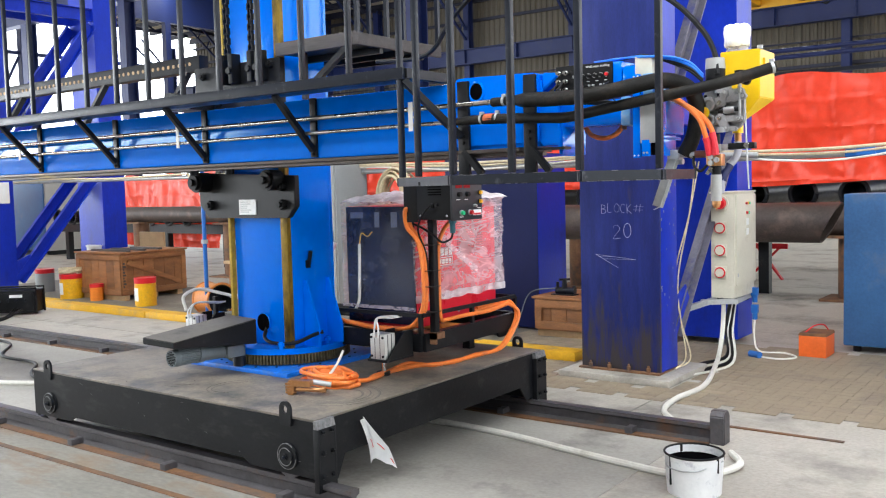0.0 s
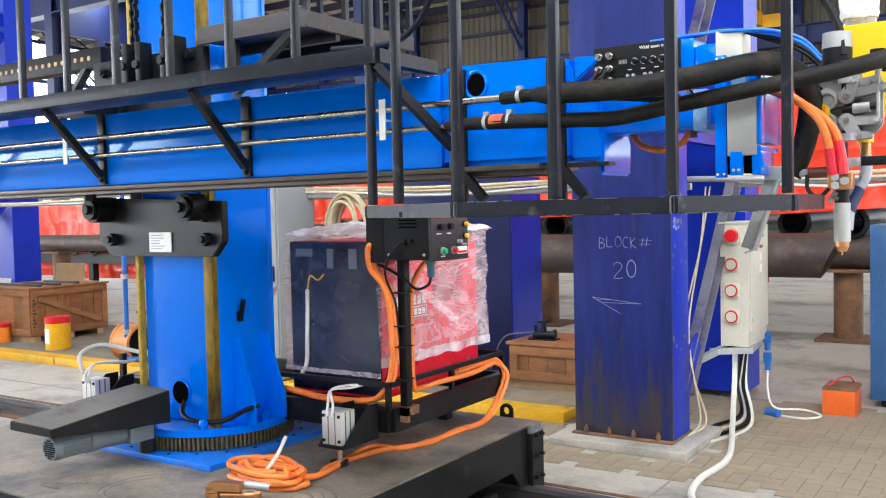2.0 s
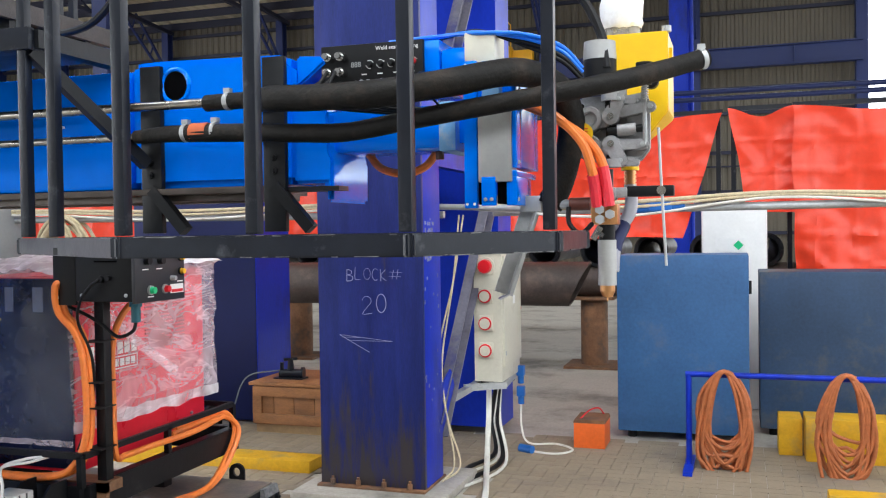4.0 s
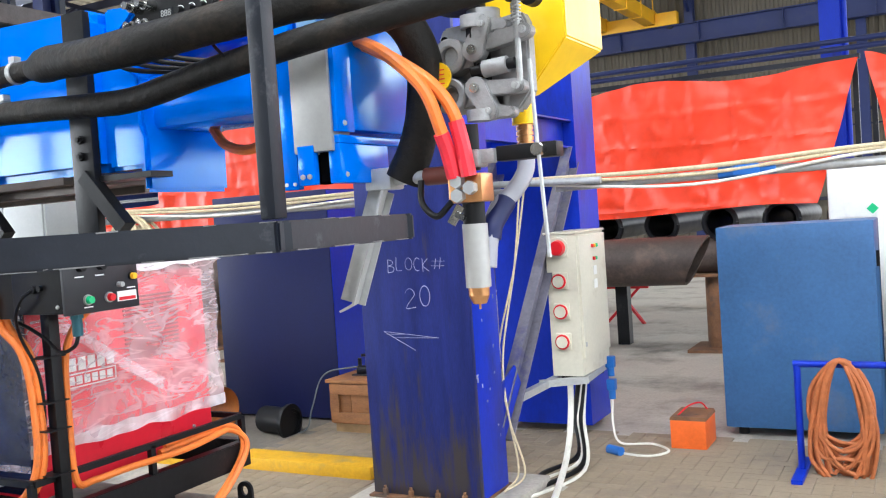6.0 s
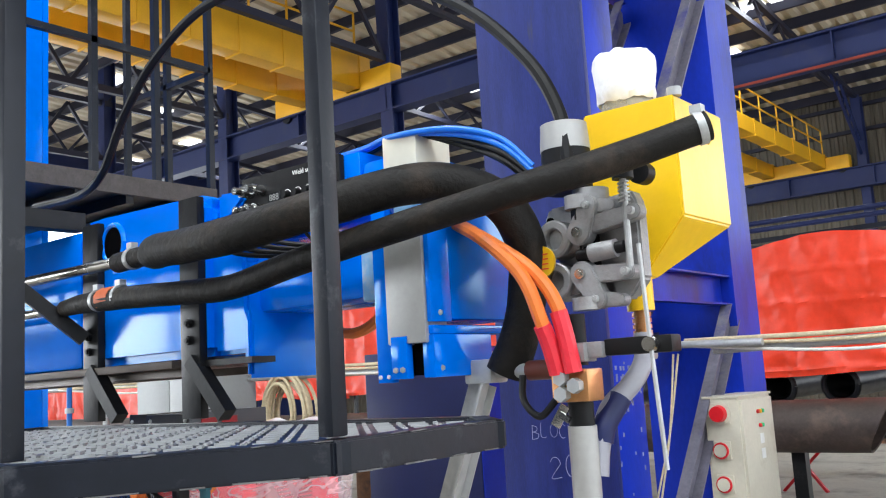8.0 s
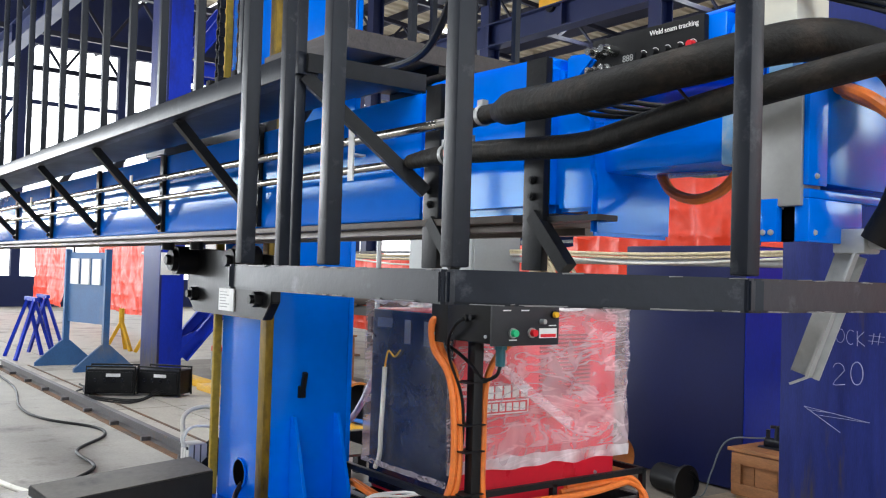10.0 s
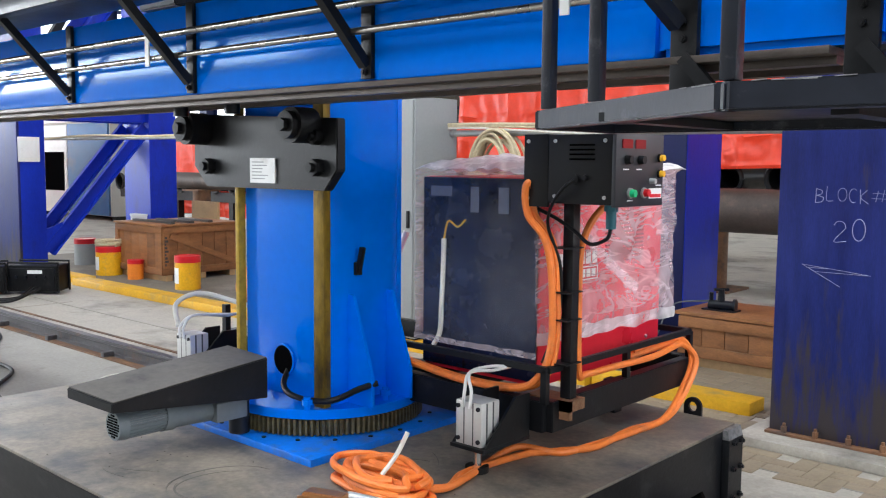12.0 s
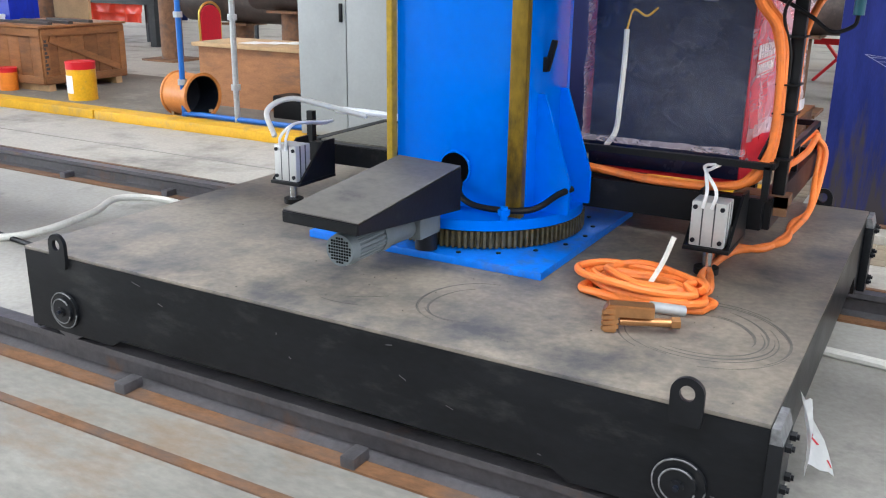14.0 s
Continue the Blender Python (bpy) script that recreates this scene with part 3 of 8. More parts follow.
def laced_column(x0, x1, y0=6.65, chalk=False):
    c = thing("building_column", (x0, y0, 0), "tall navy-blue painted laced steel crane column, scuffed and rusty at its foot", "column", kind="structure")
    bm = B()
    t = 0.035
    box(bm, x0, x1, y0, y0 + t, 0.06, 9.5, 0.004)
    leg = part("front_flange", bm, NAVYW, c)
    # Right web lighter, left and inner faces darker: light and shade as colour.
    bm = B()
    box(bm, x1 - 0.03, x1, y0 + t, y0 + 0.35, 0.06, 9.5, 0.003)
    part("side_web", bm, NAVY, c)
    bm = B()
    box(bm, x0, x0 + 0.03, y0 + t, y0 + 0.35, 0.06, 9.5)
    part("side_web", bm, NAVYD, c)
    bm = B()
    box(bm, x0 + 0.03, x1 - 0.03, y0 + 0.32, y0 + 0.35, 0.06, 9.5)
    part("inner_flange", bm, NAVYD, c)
    bm = B()
    box(bm, x0, x1, y0 + 2.2, y0 + 2.24, 0.06, 9.5)
    box(bm, x1 - 0.03, x1, y0 + 1.82, y0 + 2.2, 0.06, 9.5)
    box(bm, x0, x0 + 0.03, y0 + 1.82, y0 + 2.2, 0.06, 9.5)
    box(bm, x0 + 0.03, x1 - 0.03, y0 + 1.82, y0 + 1.85, 0.06, 9.5)
    part("rear_leg", bm, NAVY, c)
    for xs in (x1 - 0.10, x0 + 0.02):
        for z in (2.05, 4.35, 6.65, 8.9):
            bm = B()
            box(bm, xs, xs + 0.08, y0 + 0.35, y0 + 1.82, z, z + 0.012)
            box(bm, xs, xs + 0.012, y0 + 0.35, y0 + 1.82, z + 0.012, z + 0.188)
            box(bm, xs, xs + 0.08, y0 + 0.35, y0 + 1.82, z + 0.188, z + 0.2)
            part("strut", bm, NAVY, c)
        for k, (za, zb) in enumerate(((0.35, 2.0), (2.35, 4.3), (4.6, 6.6), (6.9, 8.8))):
            bm = B()
            a, b = Vector((xs + 0.04, y0 + 0.38, za)), Vector((xs + 0.04, y0 + 1.8, zb))
            d = (b - a).normalized()
            w = Vector((0, -d.z, d.y))
            bar(bm, a, b, 0.012, 0.17)
            bar(bm, a + w * 0.08 + Vector((0.03, 0, 0)), b + w * 0.08 + Vector((0.03, 0, 0)), 0.07, 0.012)
            bar(bm, a - w * 0.08 + Vector((0.03, 0, 0)), b - w * 0.08 + Vector((0.03, 0, 0)), 0.07, 0.012)
            part("lacing_channel", bm, LACE if x0 > -8 else NAVY, c)
        bm = B()
        prism(bm, [(y0 + 0.3, 0.28), (y0 + 0.62, 0.6), (y0 + 0.55, 0.72), (y0 + 0.3, 0.62)], "x", xs + 0.085, xs + 0.097)
        part("gusset_plate", bm, NAVY, c)
    bm = B()
    box(bm, x0 - 0.12, x1 + 0.15, y0 - 0.2, y0 + 0.62, 0, 0.055, 0.012)
    part("base_slab", bm, CONC, c, "chipped concrete plinth")
    bm = B()
    box(bm, x0 - 0.01, x1 + 0.01, y0 - 0.045, y0 + 0.38, 0.055, 0.07, 0.003)
    part("base_plate", bm, RUST, c)
    bolts_row(c, [(x0 + 0.09 + 0.17 * k, y0 - 0.025, 0.07) for k in range(4)], (0, 0, 1), 0.016, 0.035)
    return c, leg


col_a, flange_a = laced_column(-3.48, -2.79)
laced_column(-13.78, -13.09)


bm = B()
box(bm, -13.088, -13.07, 6.66, 6.93, 1.50, 1.81, 0.003)
box(bm, -13.07, -13.066, 6.68, 6.91, 1.55, 1.60)
solo("notice_sheet", bm, WHITEP, "white plastic notice sheet strapped to the blue column", "notice")

# chalk writing on the near column
def arc(cx, cz, rx, rz, a0, a1, n=9):
    return [(cx + rx * math.cos(radians(a0 + (a1 - a0) * k / (n - 1))), cz + rz * math.sin(radians(a0 + (a1 - a0) * k / (n - 1)))) for k in range(n)]


STROKES = {
    "B": [[(0, 0), (0.03, 1)], [(0.03, 1), (0.42, 0.86), (0.38, 0.6), (0.03, 0.52)], [(0.03, 0.52), (0.52, 0.38), (0.45, 0.08), (0, 0)]],
    "L": [[(0.02, 1), (0, 0.03), (0.48, 0)]],
    "O": [arc(0.32, 0.5, 0.3, 0.46, 80, 455, 13)],
    "C": [arc(0.32, 0.5, 0.3, 0.48, 50, 300, 10)],
    "K": [[(0.03, 0), (0, 1)], [(0.46, 0.95), (0.03, 0.45), (0.55, 0.02)]],
    "2": [arc(0.27, 0.73, 0.26, 0.25, 170, -30, 7) + [(0.02, 0.02), (0.58, 0.06)]],
    "0": [arc(0.32, 0.5, 0.28, 0.5, 100, 470, 14)],
}


def chalk(text, x, z, h, pitch, r, label):
    """Hand-drawn chalk letters on the front flange."""
    bm = B()
    for n_, ch_ in enumerate(text):
        for line in STROKES[ch_]:
            hose(bm, [(x + pitch * n_ + h * a, 6.6492, z + h * b + 0.004 * ((n_ * 3) % 4 - 1.5)) for a, b in line], r, 5, 3, wobble=0.5)
    part("chalk_writing", bm, CHALK, flange_a, label)


chalk("BLOCK", -3.285, 1.338, 0.074, 0.056, 0.0017, "hand-chalked white letters")
chalk("20", -3.185, 1.135, 0.112, 0.09, 0.0019, "hand-chalked white numerals")
bm = B()
for a, b in (((-3.40, 1.0), (-3.05, 0.965)), ((-3.40, 1.0), (-3.2, 0.895)), ((-3.05, 0.965), (-3.33, 0.965)), ((-3.38, 0.985), (-3.23, 0.985))):
    bar(bm, (a[0] + 0.06, 6.6485, a[1]), (b[0] + 0.06, 6.6485, b[1]), 0.004, 0.002)
for a, b in (((-2.975, 1.40), (-2.985, 1.345)), ((-2.945, 1.405), (-2.955, 1.345)), ((-3.0, 1.388), (-2.92, 1.385)), ((-3.005, 1.362), (-2.925, 1.36))):
    bar(bm, (a[0], 6.6485, a[1]), (b[0], 6.6485, b[1]), 0.004, 0.002)
part("chalk_arrow", bm, CHALK, flange_a, "hand-chalked arrow and hash sign")
random.seed(3)
bm = B()
for k in range(26):
    x, z = -2.788, random.uniform(0.3, 1.75)
    y = random.uniform(6.67, 6.97)
    s = random.uniform(0.004, 0.012)
    box(bm, x - 0.002, x + 0.001, y, y + s, z, z + s * random.uniform(1, 2.6))
for k in range(34):
    y, z = random.uniform(6.70, 6.86), random.choice((1.66, 1.62, 1.5, 1.46)) + random.uniform(-0.015, 0.015)
    box(bm, -2.79, -2.787, y, y + 0.016, z, z + 0.022)
part("paint_marks", bm, CHALK, flange_a, "white paint marks and chips")

# ---- rail tracks ----
def rail_track(y, x0, x1, stop):
    r = thing("rail_track", (x0, y, 0), "worn steel floor rail on a rusty bearer with welded clips", "rail", "floor rails", "structure")
    bm = B()
    prism(bm, [(y - 0.055, 0.0), (y + 0.055, 0.0), (y + 0.055, 0.012), (y + 0.008, 0.024), (y + 0.008, 0.075), (y + 0.032, 0.088), (y + 0.032, 0.112), (y - 0.032, 0.112), (y - 0.032, 0.088), (y - 0.008, 0.075), (y - 0.008, 0.024), (y - 0.055, 0.012)], "x", x0, x1)
    part("rail", bm, RAILM, r)
    bm = B()
    box(bm, x0, x1, y - 0.12, y - 0.056, 0.0, 0.012)
    box(bm, x0, x1, y + 0.056, y + 0.12, 0.0, 0.012)
    part("sole_plate", bm, FOOT, r)
    x = -15.75
    i = 0
    while x < x1 - 0.1:
        for s in (-1, 1):
            bm = B()
            box(bm, x, x + 0.05, y + s * 0.04, y + s * 0.125, 0.012, 0.05, 0.005)
            part("rail_clip", bm, RAILM, r)
        x += 0.955
    if stop:
        bm = B()
        prism(bm, [(y - 0.05, 0.0), (y + 0.05, 0.0), (y + 0.05, 0.17), (y + 0.025, 0.205), (y - 0.025, 0.205), (y - 0.05, 0.17)], "x", x1, x1 + 0.09, 0.006)
        part("end_stop", bm, RAILM, r, "grey end stop plate")
    return r


rail_track(3.19, -16.0, -2.9, False)
rail_track(5.25, -16.0, -1.86, True)
bm = B()
box(bm, -16, -1.2, 2.83, 2.87, -0.005, 0.010)
box(bm, -16, -1.2, 5.62, 5.65, -0.005, 0.008)
structure("trim_rusty_edge", bm, FOOT, "rusty steel edging strips let into the floor", "edging strip")
bm = B()
box(bm, -16, -2.0, 3.32, 5.12, -0.01, 0.004)
structure("floor_strip", bm, mat("grey_screed", (0.335, 0.318, 0.285), 0.6, vary=0.22, scale=2.5, bump=0.1, dirt=(0.16, 0.15, 0.135), dirt_amount=0.3, dirt_scale=1.7), "smooth grey screed between the rails", "floor")

bm = B()
box(bm, -16, -1.2, 0.95, 2.829, -0.01, 0.0045)
box(bm, -16, -2.95, 2.871, 3.069, -0.01, 0.0045)
structure("floor_strip", bm, mat("rust_stained_concrete", (0.195, 0.184, 0.162), 0.6, vary=0.35, scale=2.6, bump=0.16, bscale=38, dirt=(0.19, 0.125, 0.075), dirt_amount=0.34, dirt_scale=2.2, stretch=(0.5, 1, 1)), "worn concrete strip with rust stains before the rail", "floor")

bm = B()
box(bm, -16, -3.7, 7.2, 9.6, -0.01, 0.0045)
structure("floor_strip", bm, mat("trodden_brown_floor", (0.17, 0.148, 0.122), 0.7, vary=0.35, scale=2.2, bump=0.16, bscale=30, dirt=(0.28, 0.255, 0.22), dirt_amount=0.3, dirt_scale=1.4), "trodden dirty brown floor behind the kerb", "floor")

# yellow kerb
for x0, x1, y in ((-13.6, -12.3, 7.05), (-12.28, -9.9, 6.95), (-9.88, -7.2, 6.95), (-7.18, -4.9, 7.0), (-4.88, -3.75, 7.05)):
    bm = B()
    box(bm, x0, x1, y - 0.03, y + 0.19, 0, 0.085, 0.008)
    solo("kerb", bm, KERBY, "yellow painted steel kerb bar, scuffed along its top", "kerb", "yellow kerbs")

# ---- the welding carriage on rails ----
car = thing("rail_carriage", (-4.42, 4.25, 0), "black steel rail carriage with a dusty scratched deck", "carriage")
X0, X1, Y0, Y1, ZT = -5.75, -3.12, 3.146, 5.37, 0.44
bm = B()
box(bm, X0, X1, Y0, Y1, ZT - 0.012, ZT, 0.002)
deck = part("deck_plate", bm, DECK, car, "dusty grey steel deck plate")
bm = B()
zb = 0.135
prism(bm, [(X0, zb), (X0 + 0.42, zb), (X0 + 0.47, zb + 0.03), (X1 - 0.54, zb + 0.03), (X1 - 0.49, zb), (X1, zb), (X1, ZT - 0.013), (X0, ZT - 0.013)], "y", Y0, Y0 + 0.014, 0.001)
front = part("front_plate", bm, PLATEB, car)
bm = B()
box(bm, X0, X1, Y1 - 0.014, Y1, zb, ZT - 0.013)
part("rear_plate", bm, BLACK, car)
bm = B()
prism(bm, [(Y0 + 0.015, 0.10), (Y0 + 0.16, 0.10), (Y0 + 0.22, 0.22), (Y1 - 0.28, 0.22), (Y1 - 0.2, 0.12), (Y1 - 0.015, 0.12), (Y1 - 0.015, ZT - 0.013), (Y0 + 0.015, ZT - 0.013)], "x", X1 - 0.014, X1)
part("side_plate", bm, PLATEB, car)
bm = B()
box(bm, X0, X0 + 0.014, Y0 + 0.015, Y1 - 0.015, 0.12, ZT - 0.013)
part("side_plate", bm, PLATEB, car)
for yb in (Y0 + 0.06, Y1 - 0.2):
    bm = B()
    box(bm, X0 + 0.02, X1 - 0.02, yb, yb + 0.08, 0.14, 0.30)
    part("chassis_beam", bm, BLACK, car)
for x in (X0 + 0.195, X1 - 0.195):
    for y in (Y0, Y1):
        s = -1 if y == Y0 else 1
        bm = B()
        cyl(bm, (x, y, 0.228), (x, y + s * 0.012, 0.228), 0.067, 28)
        cyl(bm, (x, y + s * 0.012, 0.228), (x, y + s * 0.022, 0.228), 0.046, 28)
        cyl(bm, (x, y + s * 0.022, 0.228), (x, y + s * 0.030, 0.228), 0.017, 18)
        wh = part("wheel_boss", bm, BLACK, car)
        bm = B()
        cyl(bm, (x, y + s * 0.030, 0.228), (x, y + s * 0.042, 0.228), 0.007, 12)
        part("axle_pin", bm, GREYST, wh)
        # Thin paler arcs along the two edges of the boss.
        bm = B()
        for rr in (0.0665, 0.0455):
            yr = y + s * (0.012 if rr > 0.06 else 0.022)
            hose(bm, [(x + rr * math.cos(q), yr, 0.228 + rr * math.sin(q)) for q in [0.3 + rr * 9 + 0.22 * k for k in range(25)]], 0.0026, 5, 1, curved=False)
        tagged(part("worn_rim", bm, WORN, wh), kind="stuff")
        bm = B()
        yy = 3.19 if s < 0 else 5.25
        cyl(bm, (x, yy - 0.04, 0.225), (x, yy + 0.04, 0.225), 0.112, 28)
        part("wheel", bm, RAILM, car)
    for y in (3.182, 5.335):
        bm = B()
        yl = y - 0.05 if y < 4 else y + 0.038
        n = 32
        ring = []
        for k in range(n):
            a = 2 * math.pi * k / n
            c, s = math.cos(a), math.sin(a)
            oz = 0.041 * s if s > 0 else max(-0.085, 0.041 / max(abs(c), 0.05) * s)
            ox = 0.041 * c if s > 0 else max(-0.041, min(0.041, 0.085 / max(-s, 0.05) * c))
            ring.append([bm.verts.new((x + px, yy, ZT + 0.034 + pz)) for yy in (yl, yl + 0.014) for px, pz in ((ox, oz), (0.019 * c, 0.021 * s))])
        for k in range(n):
            p, q = ring[k], ring[(k + 1) % n]
            bm.faces.new((p[0], q[0], q[1], p[1]))
            bm.faces.new((p[2], p[3], q[3], q[2]))
            bm.faces.new((p[0], p[2], q[2], q[0]))
            bm.faces.new((p[1], q[1], q[3], p[3]))
        bmesh.ops.recalc_face_normals(bm, faces=bm.faces[:])
        part("lifting_lug", bm, BLACK, car)
for y0 in (Y0 - 0.012, Y1 - 0.12):
    bm = B()
    box(bm, X1 + 0.001, X1 + 0.034, y0, y0 + 0.014, 0.07, ZT - 0.045, 0.002)
    box(bm, X1 + 0.001, X1 + 0.034, y0 + 0.118, y0 + 0.132, 0.07, ZT - 0.045, 0.002)
    box(bm, X1 + 0.020, X1 + 0.034, y0 + 0.014, y0 + 0.118, 0.07, ZT - 0.045)
    br = part("end_bracket", bm, BLACK, car)
    for z in (0.15, 0.27, 0.38):
        for dy in (0.035, 0.1):
            bm = B()
            bolt_head(bm, (X1 + 0.034, y0 + dy, z), (1, 0, 0), 0.013, 0.014)
            part("bolt", bm, BLACK, br)
    bm = B()
    prism(bm, [(X1 + 0.002, ZT - 0.045), (X1 + 0.033, ZT - 0.045), (X1 + 0.022, ZT - 0.004), (X1 + 0.002, ZT - 0.004)], "y", y0 + 0.001, y0 + 0.131, 0.001)
    part("worn_corner", bm, WORN, br)
# arcs scratched in the deck
random.seed(6)
def scratch_arc(cx, cy, rr, a0, span, width):
    """a shallow worn arc in the deck, thin at both ends"""
    bm = B()
    n = max(8, int(span * 9))
    rows = []
    for k in range(n + 1):
        a, w = a0 + span * k / n, 0.0006 + width * math.sin(math.pi * k / n) * random.uniform(0.55, 1.0)
        r = rr + 0.006 * math.sin(3 * a + cx)
        rows.append([bm.verts.new((cx + q * math.cos(a), cy + q * math.sin(a), ZT + h)) for q, h in ((r - w, 0.0003), (r, 0.0012), (r + w, 0.0003))])
    for p, q in zip(rows, rows[1:]):
        bm.faces.new((p[0], p[1], q[1], q[0]))
        bm.faces.new((p[1], p[2], q[2], q[1]))
    bmesh.ops.recalc_face_normals(bm, faces=bm.faces[:])
    part("scratch", bm, RING, deck)


for cx, cy, radii in ((-4.05, 3.47, (0.19, 0.15)), (-3.40, 3.62, (0.255, 0.24, 0.225, 0.205, 0.19, 0.165, 0.14))):
    for rr in radii:
        for turn in range(2):
            scratch_arc(cx + random.uniform(-0.01, 0.01), cy + random.uniform(-0.01, 0.01), rr, random.uniform(0, 6.28), random.uniform(0.8, 2.8), random.uniform(0.0015, 0.006))
for k in range(10):
    scratch_arc(random.uniform(-4.6, -3.5), random.uniform(3.5, 4.0), random.uniform(0.1, 0.32), random.uniform(0, 6.28), random.uniform(0.15, 0.6), 0.0014)
bm = B()
for k in range(34):
    x, y, s = random.uniform(X0 + 0.1, X1 - 0.1), random.uniform(Y0 + 0.05, 4.2), random.uniform(0.0012, 0.0035)
    cyl(bm, (x, y, ZT - 0.001), (x, y, ZT + 0.002), s, 7)
tagged(part("grit", bm, RING, deck), kind="stuff")

for k in range(9):
    bm = B()
    x, z = random.uniform(X0 + 0.5, X1 - 0.1), random.uniform(0.19, 0.42)
    bar(bm, (x, Y0 - 0.0005, z), (x + random.uniform(-0.04, 0.05), Y0 - 0.0005, z + random.uniform(-0.012, 0.012)), 0.002 + 0.003 * (k % 3 == 0), 0.002)
    part("scuff", bm, RAILM, front)

# ---- slewing column ----
man = thing("boom_column", (-4.45, 4.25, ZT), "bright blue slewing column of a welding manipulator with greasy guide rails", "machine column")
CX, CY = -4.455, 4.26
bm = B()
box(bm, CX - 0.48, CX + 0.48, CY - 0.48, CY + 0.48, ZT, ZT + 0.028, 0.003)
bp = part("base_plate", bm, mat("blue_base_plate", (0.004, 0.16, 0.70), 0.4, vary=0.2, scale=5, bump=0.05, dirt=(0.10, 0.12, 0.17), dirt_amount=0.42, dirt_scale=4), man)
for k in range(20):
    a = 2 * math.pi * k / 20
    bm = B()
    cyl(bm, (CX + 0.45 * math.cos(a), CY + 0.45 * math.sin(a), ZT + 0.028), (CX + 0.45 * math.cos(a), CY + 0.45 * math.sin(a), ZT + 0.032), 0.009, 10)
    part("bolt_hole", bm, BLACKM, bp)
bm = B()
n = 116
poly = []
for k in range(n):
    for da, r in ((0, 0.395), (0.3, 0.397), (0.4, 0.415), (0.8, 0.415), (0.9, 0.397)):
        a = 2 * math.pi * (k + da) / n
        poly.append((CX + r * math.cos(a), CY + r * math.sin(a)))
prism(bm, poly, "z", ZT + 0.034, ZT + 0.095)
part("ring_gear", bm, mat("greasy_gear_steel", (0.16, 0.13, 0.07), 0.38, metal=0.6, vary=0.6, scale=25, bump=0.1, dirt=(0.30, 0.22, 0.02), dirt_amount=0.35, dirt_scale=6), man, "greasy toothed slewing ring")
bm = B()
prism(bm, ngon(CX, CY, 0.41, 72), "z", ZT + 0.097, ZT + 0.135, 0.002)
part("turntable_flange", bm, BLUE, man)
ZF = ZT + 0.135
bm = B()
box(bm, -4.70, -4.19, 4.036, 4.40, ZF, 5.6, 0.008)
mast = part("mast", bm, BLUE, man)
bm = B()
box(bm, -4.72, -4.166, 4.401, 4.425, ZF, 5.6)
part("rear_plate", bm, BLUE, man)
for x0, w_, m_ in ((-4.724, 0.024, GREASE2), (-4.219, 0.06, GREASE)):
    bm = B()
    box(bm, x0, x0 + w_, 4.0, 4.035, ZF, 5.6, 0.003)
    part("guide_rail", bm, m_, man, "greased steel guide rail")
bm = B()
box(bm, -4.189, -4.166, 4.036, 4.40, ZF, 5.6, 0.004)
part("side_flange", bm, BLUE, man)
for y in (4.13, 4.34):
    bm = B()
    prism(bm, [(-4.166, ZF), (-4.03, ZF), (-4.03, ZF + 0.12), (-4.14, ZF + 0.43), (-4.166, ZF + 0.43)], "y", y, y + 0.016, 0.001)
    part("gusset_rib", bm, BLUE, man)
bm = B()
cyl(bm, (-4.445, 4.028, 0.72), (-4.445, 4.036, 0.72), 0.06, 28)
part("cable_hole", bm, DARK, mast)
bm = B()
hose(bm, [(-4.445 + 0.063 * math.cos(a), 4.031, 0.72 + 0.063 * math.sin(a)) for a in [2 * math.pi * k / 24 for k in range(25)]], 0.005, 6, 1, curved=False)
part("hole_collar", bm, BLUE, mast)
bm = B()
hose(bm, [(-4.425, 4.04, 0.685), (-4.40, 3.995, 0.63), (-4.3, 3.97, 0.605), (-4.12, 3.99, 0.615), (-4.06, 4.1, 0.655), (-4.03, 4.16, 0.67)], 0.012, 8)
part("cable", bm, BLACKM, man, "black rubber cable")
for x, y in ((-4.09, 4.26), (-4.2, 3.95), (-4.62, 3.95)):
    bm = B()
    cyl(bm, (x, y, ZF), (x, y, ZF + 0.05), 0.014, 10)
    cyl(bm, (x, y, ZF + 0.02), (x, y, ZF + 0.04), 0.022, 6)
    part("stud", bm, BLUE, man)
bm = B()
box(bm, -4.166, -4.15, 4.16, 4.19, 1.08, 1.13)
bar(bm, (-4.155, 4.175, 1.09), (-4.13, 4.175, 1.19), 0.018)
part("latch", bm, BLACKM, man, "black pull latch")

# slewing drive arm
arm = thing("drive_cover", (-4.45, 3.55, ZT), "black sloping sheet-steel cover box over the slewing drive", "drive cover")
bm = B()
lo = [(-4.575, 3.19), (-4.32, 3.22), (-4.325, 3.86), (-4.58, 3.86)]
za, zb2 = (0.732, 0.716, 0.772, 0.782), (0.695, 0.682, 0.615, 0.62)
top = [bm.verts.new((p[0], p[1], z)) for p, z in zip(lo, za)]
bot = [bm.verts.new((p[0], p[1], z)) for p, z in zip(lo, zb2)]
fs = [bm.faces.new(top), bm.faces.new(bot[::-1])] + [bm.faces.new((bot[i], bot[(i + 1) % 4], top[(i + 1) % 4], top[i])) for i in range(4)]
bmesh.ops.recalc_face_normals(bm, faces=fs)
bmesh.ops.bevel(bm, geom=bm.edges[:], offset=0.003, segments=2, affect="EDGES")
cover = part("cover", bm, BLACK, arm)
bm = B()
prism(bm, [((0.053 if k % 2 else 0.048) * math.cos(2 * math.pi * (k + h) / 44) - 4.43, (0.053 if k % 2 else 0.048) * math.sin(2 * math.pi * (k + h) / 44) + 0.605) for k in range(44) for h in (0.1, 0.9)], "y", 3.30, 3.46)
cyl(bm, (-4.43, 3.28, 0.605), (-4.43, 3.315, 0.605), 0.05, 32, 0.055)
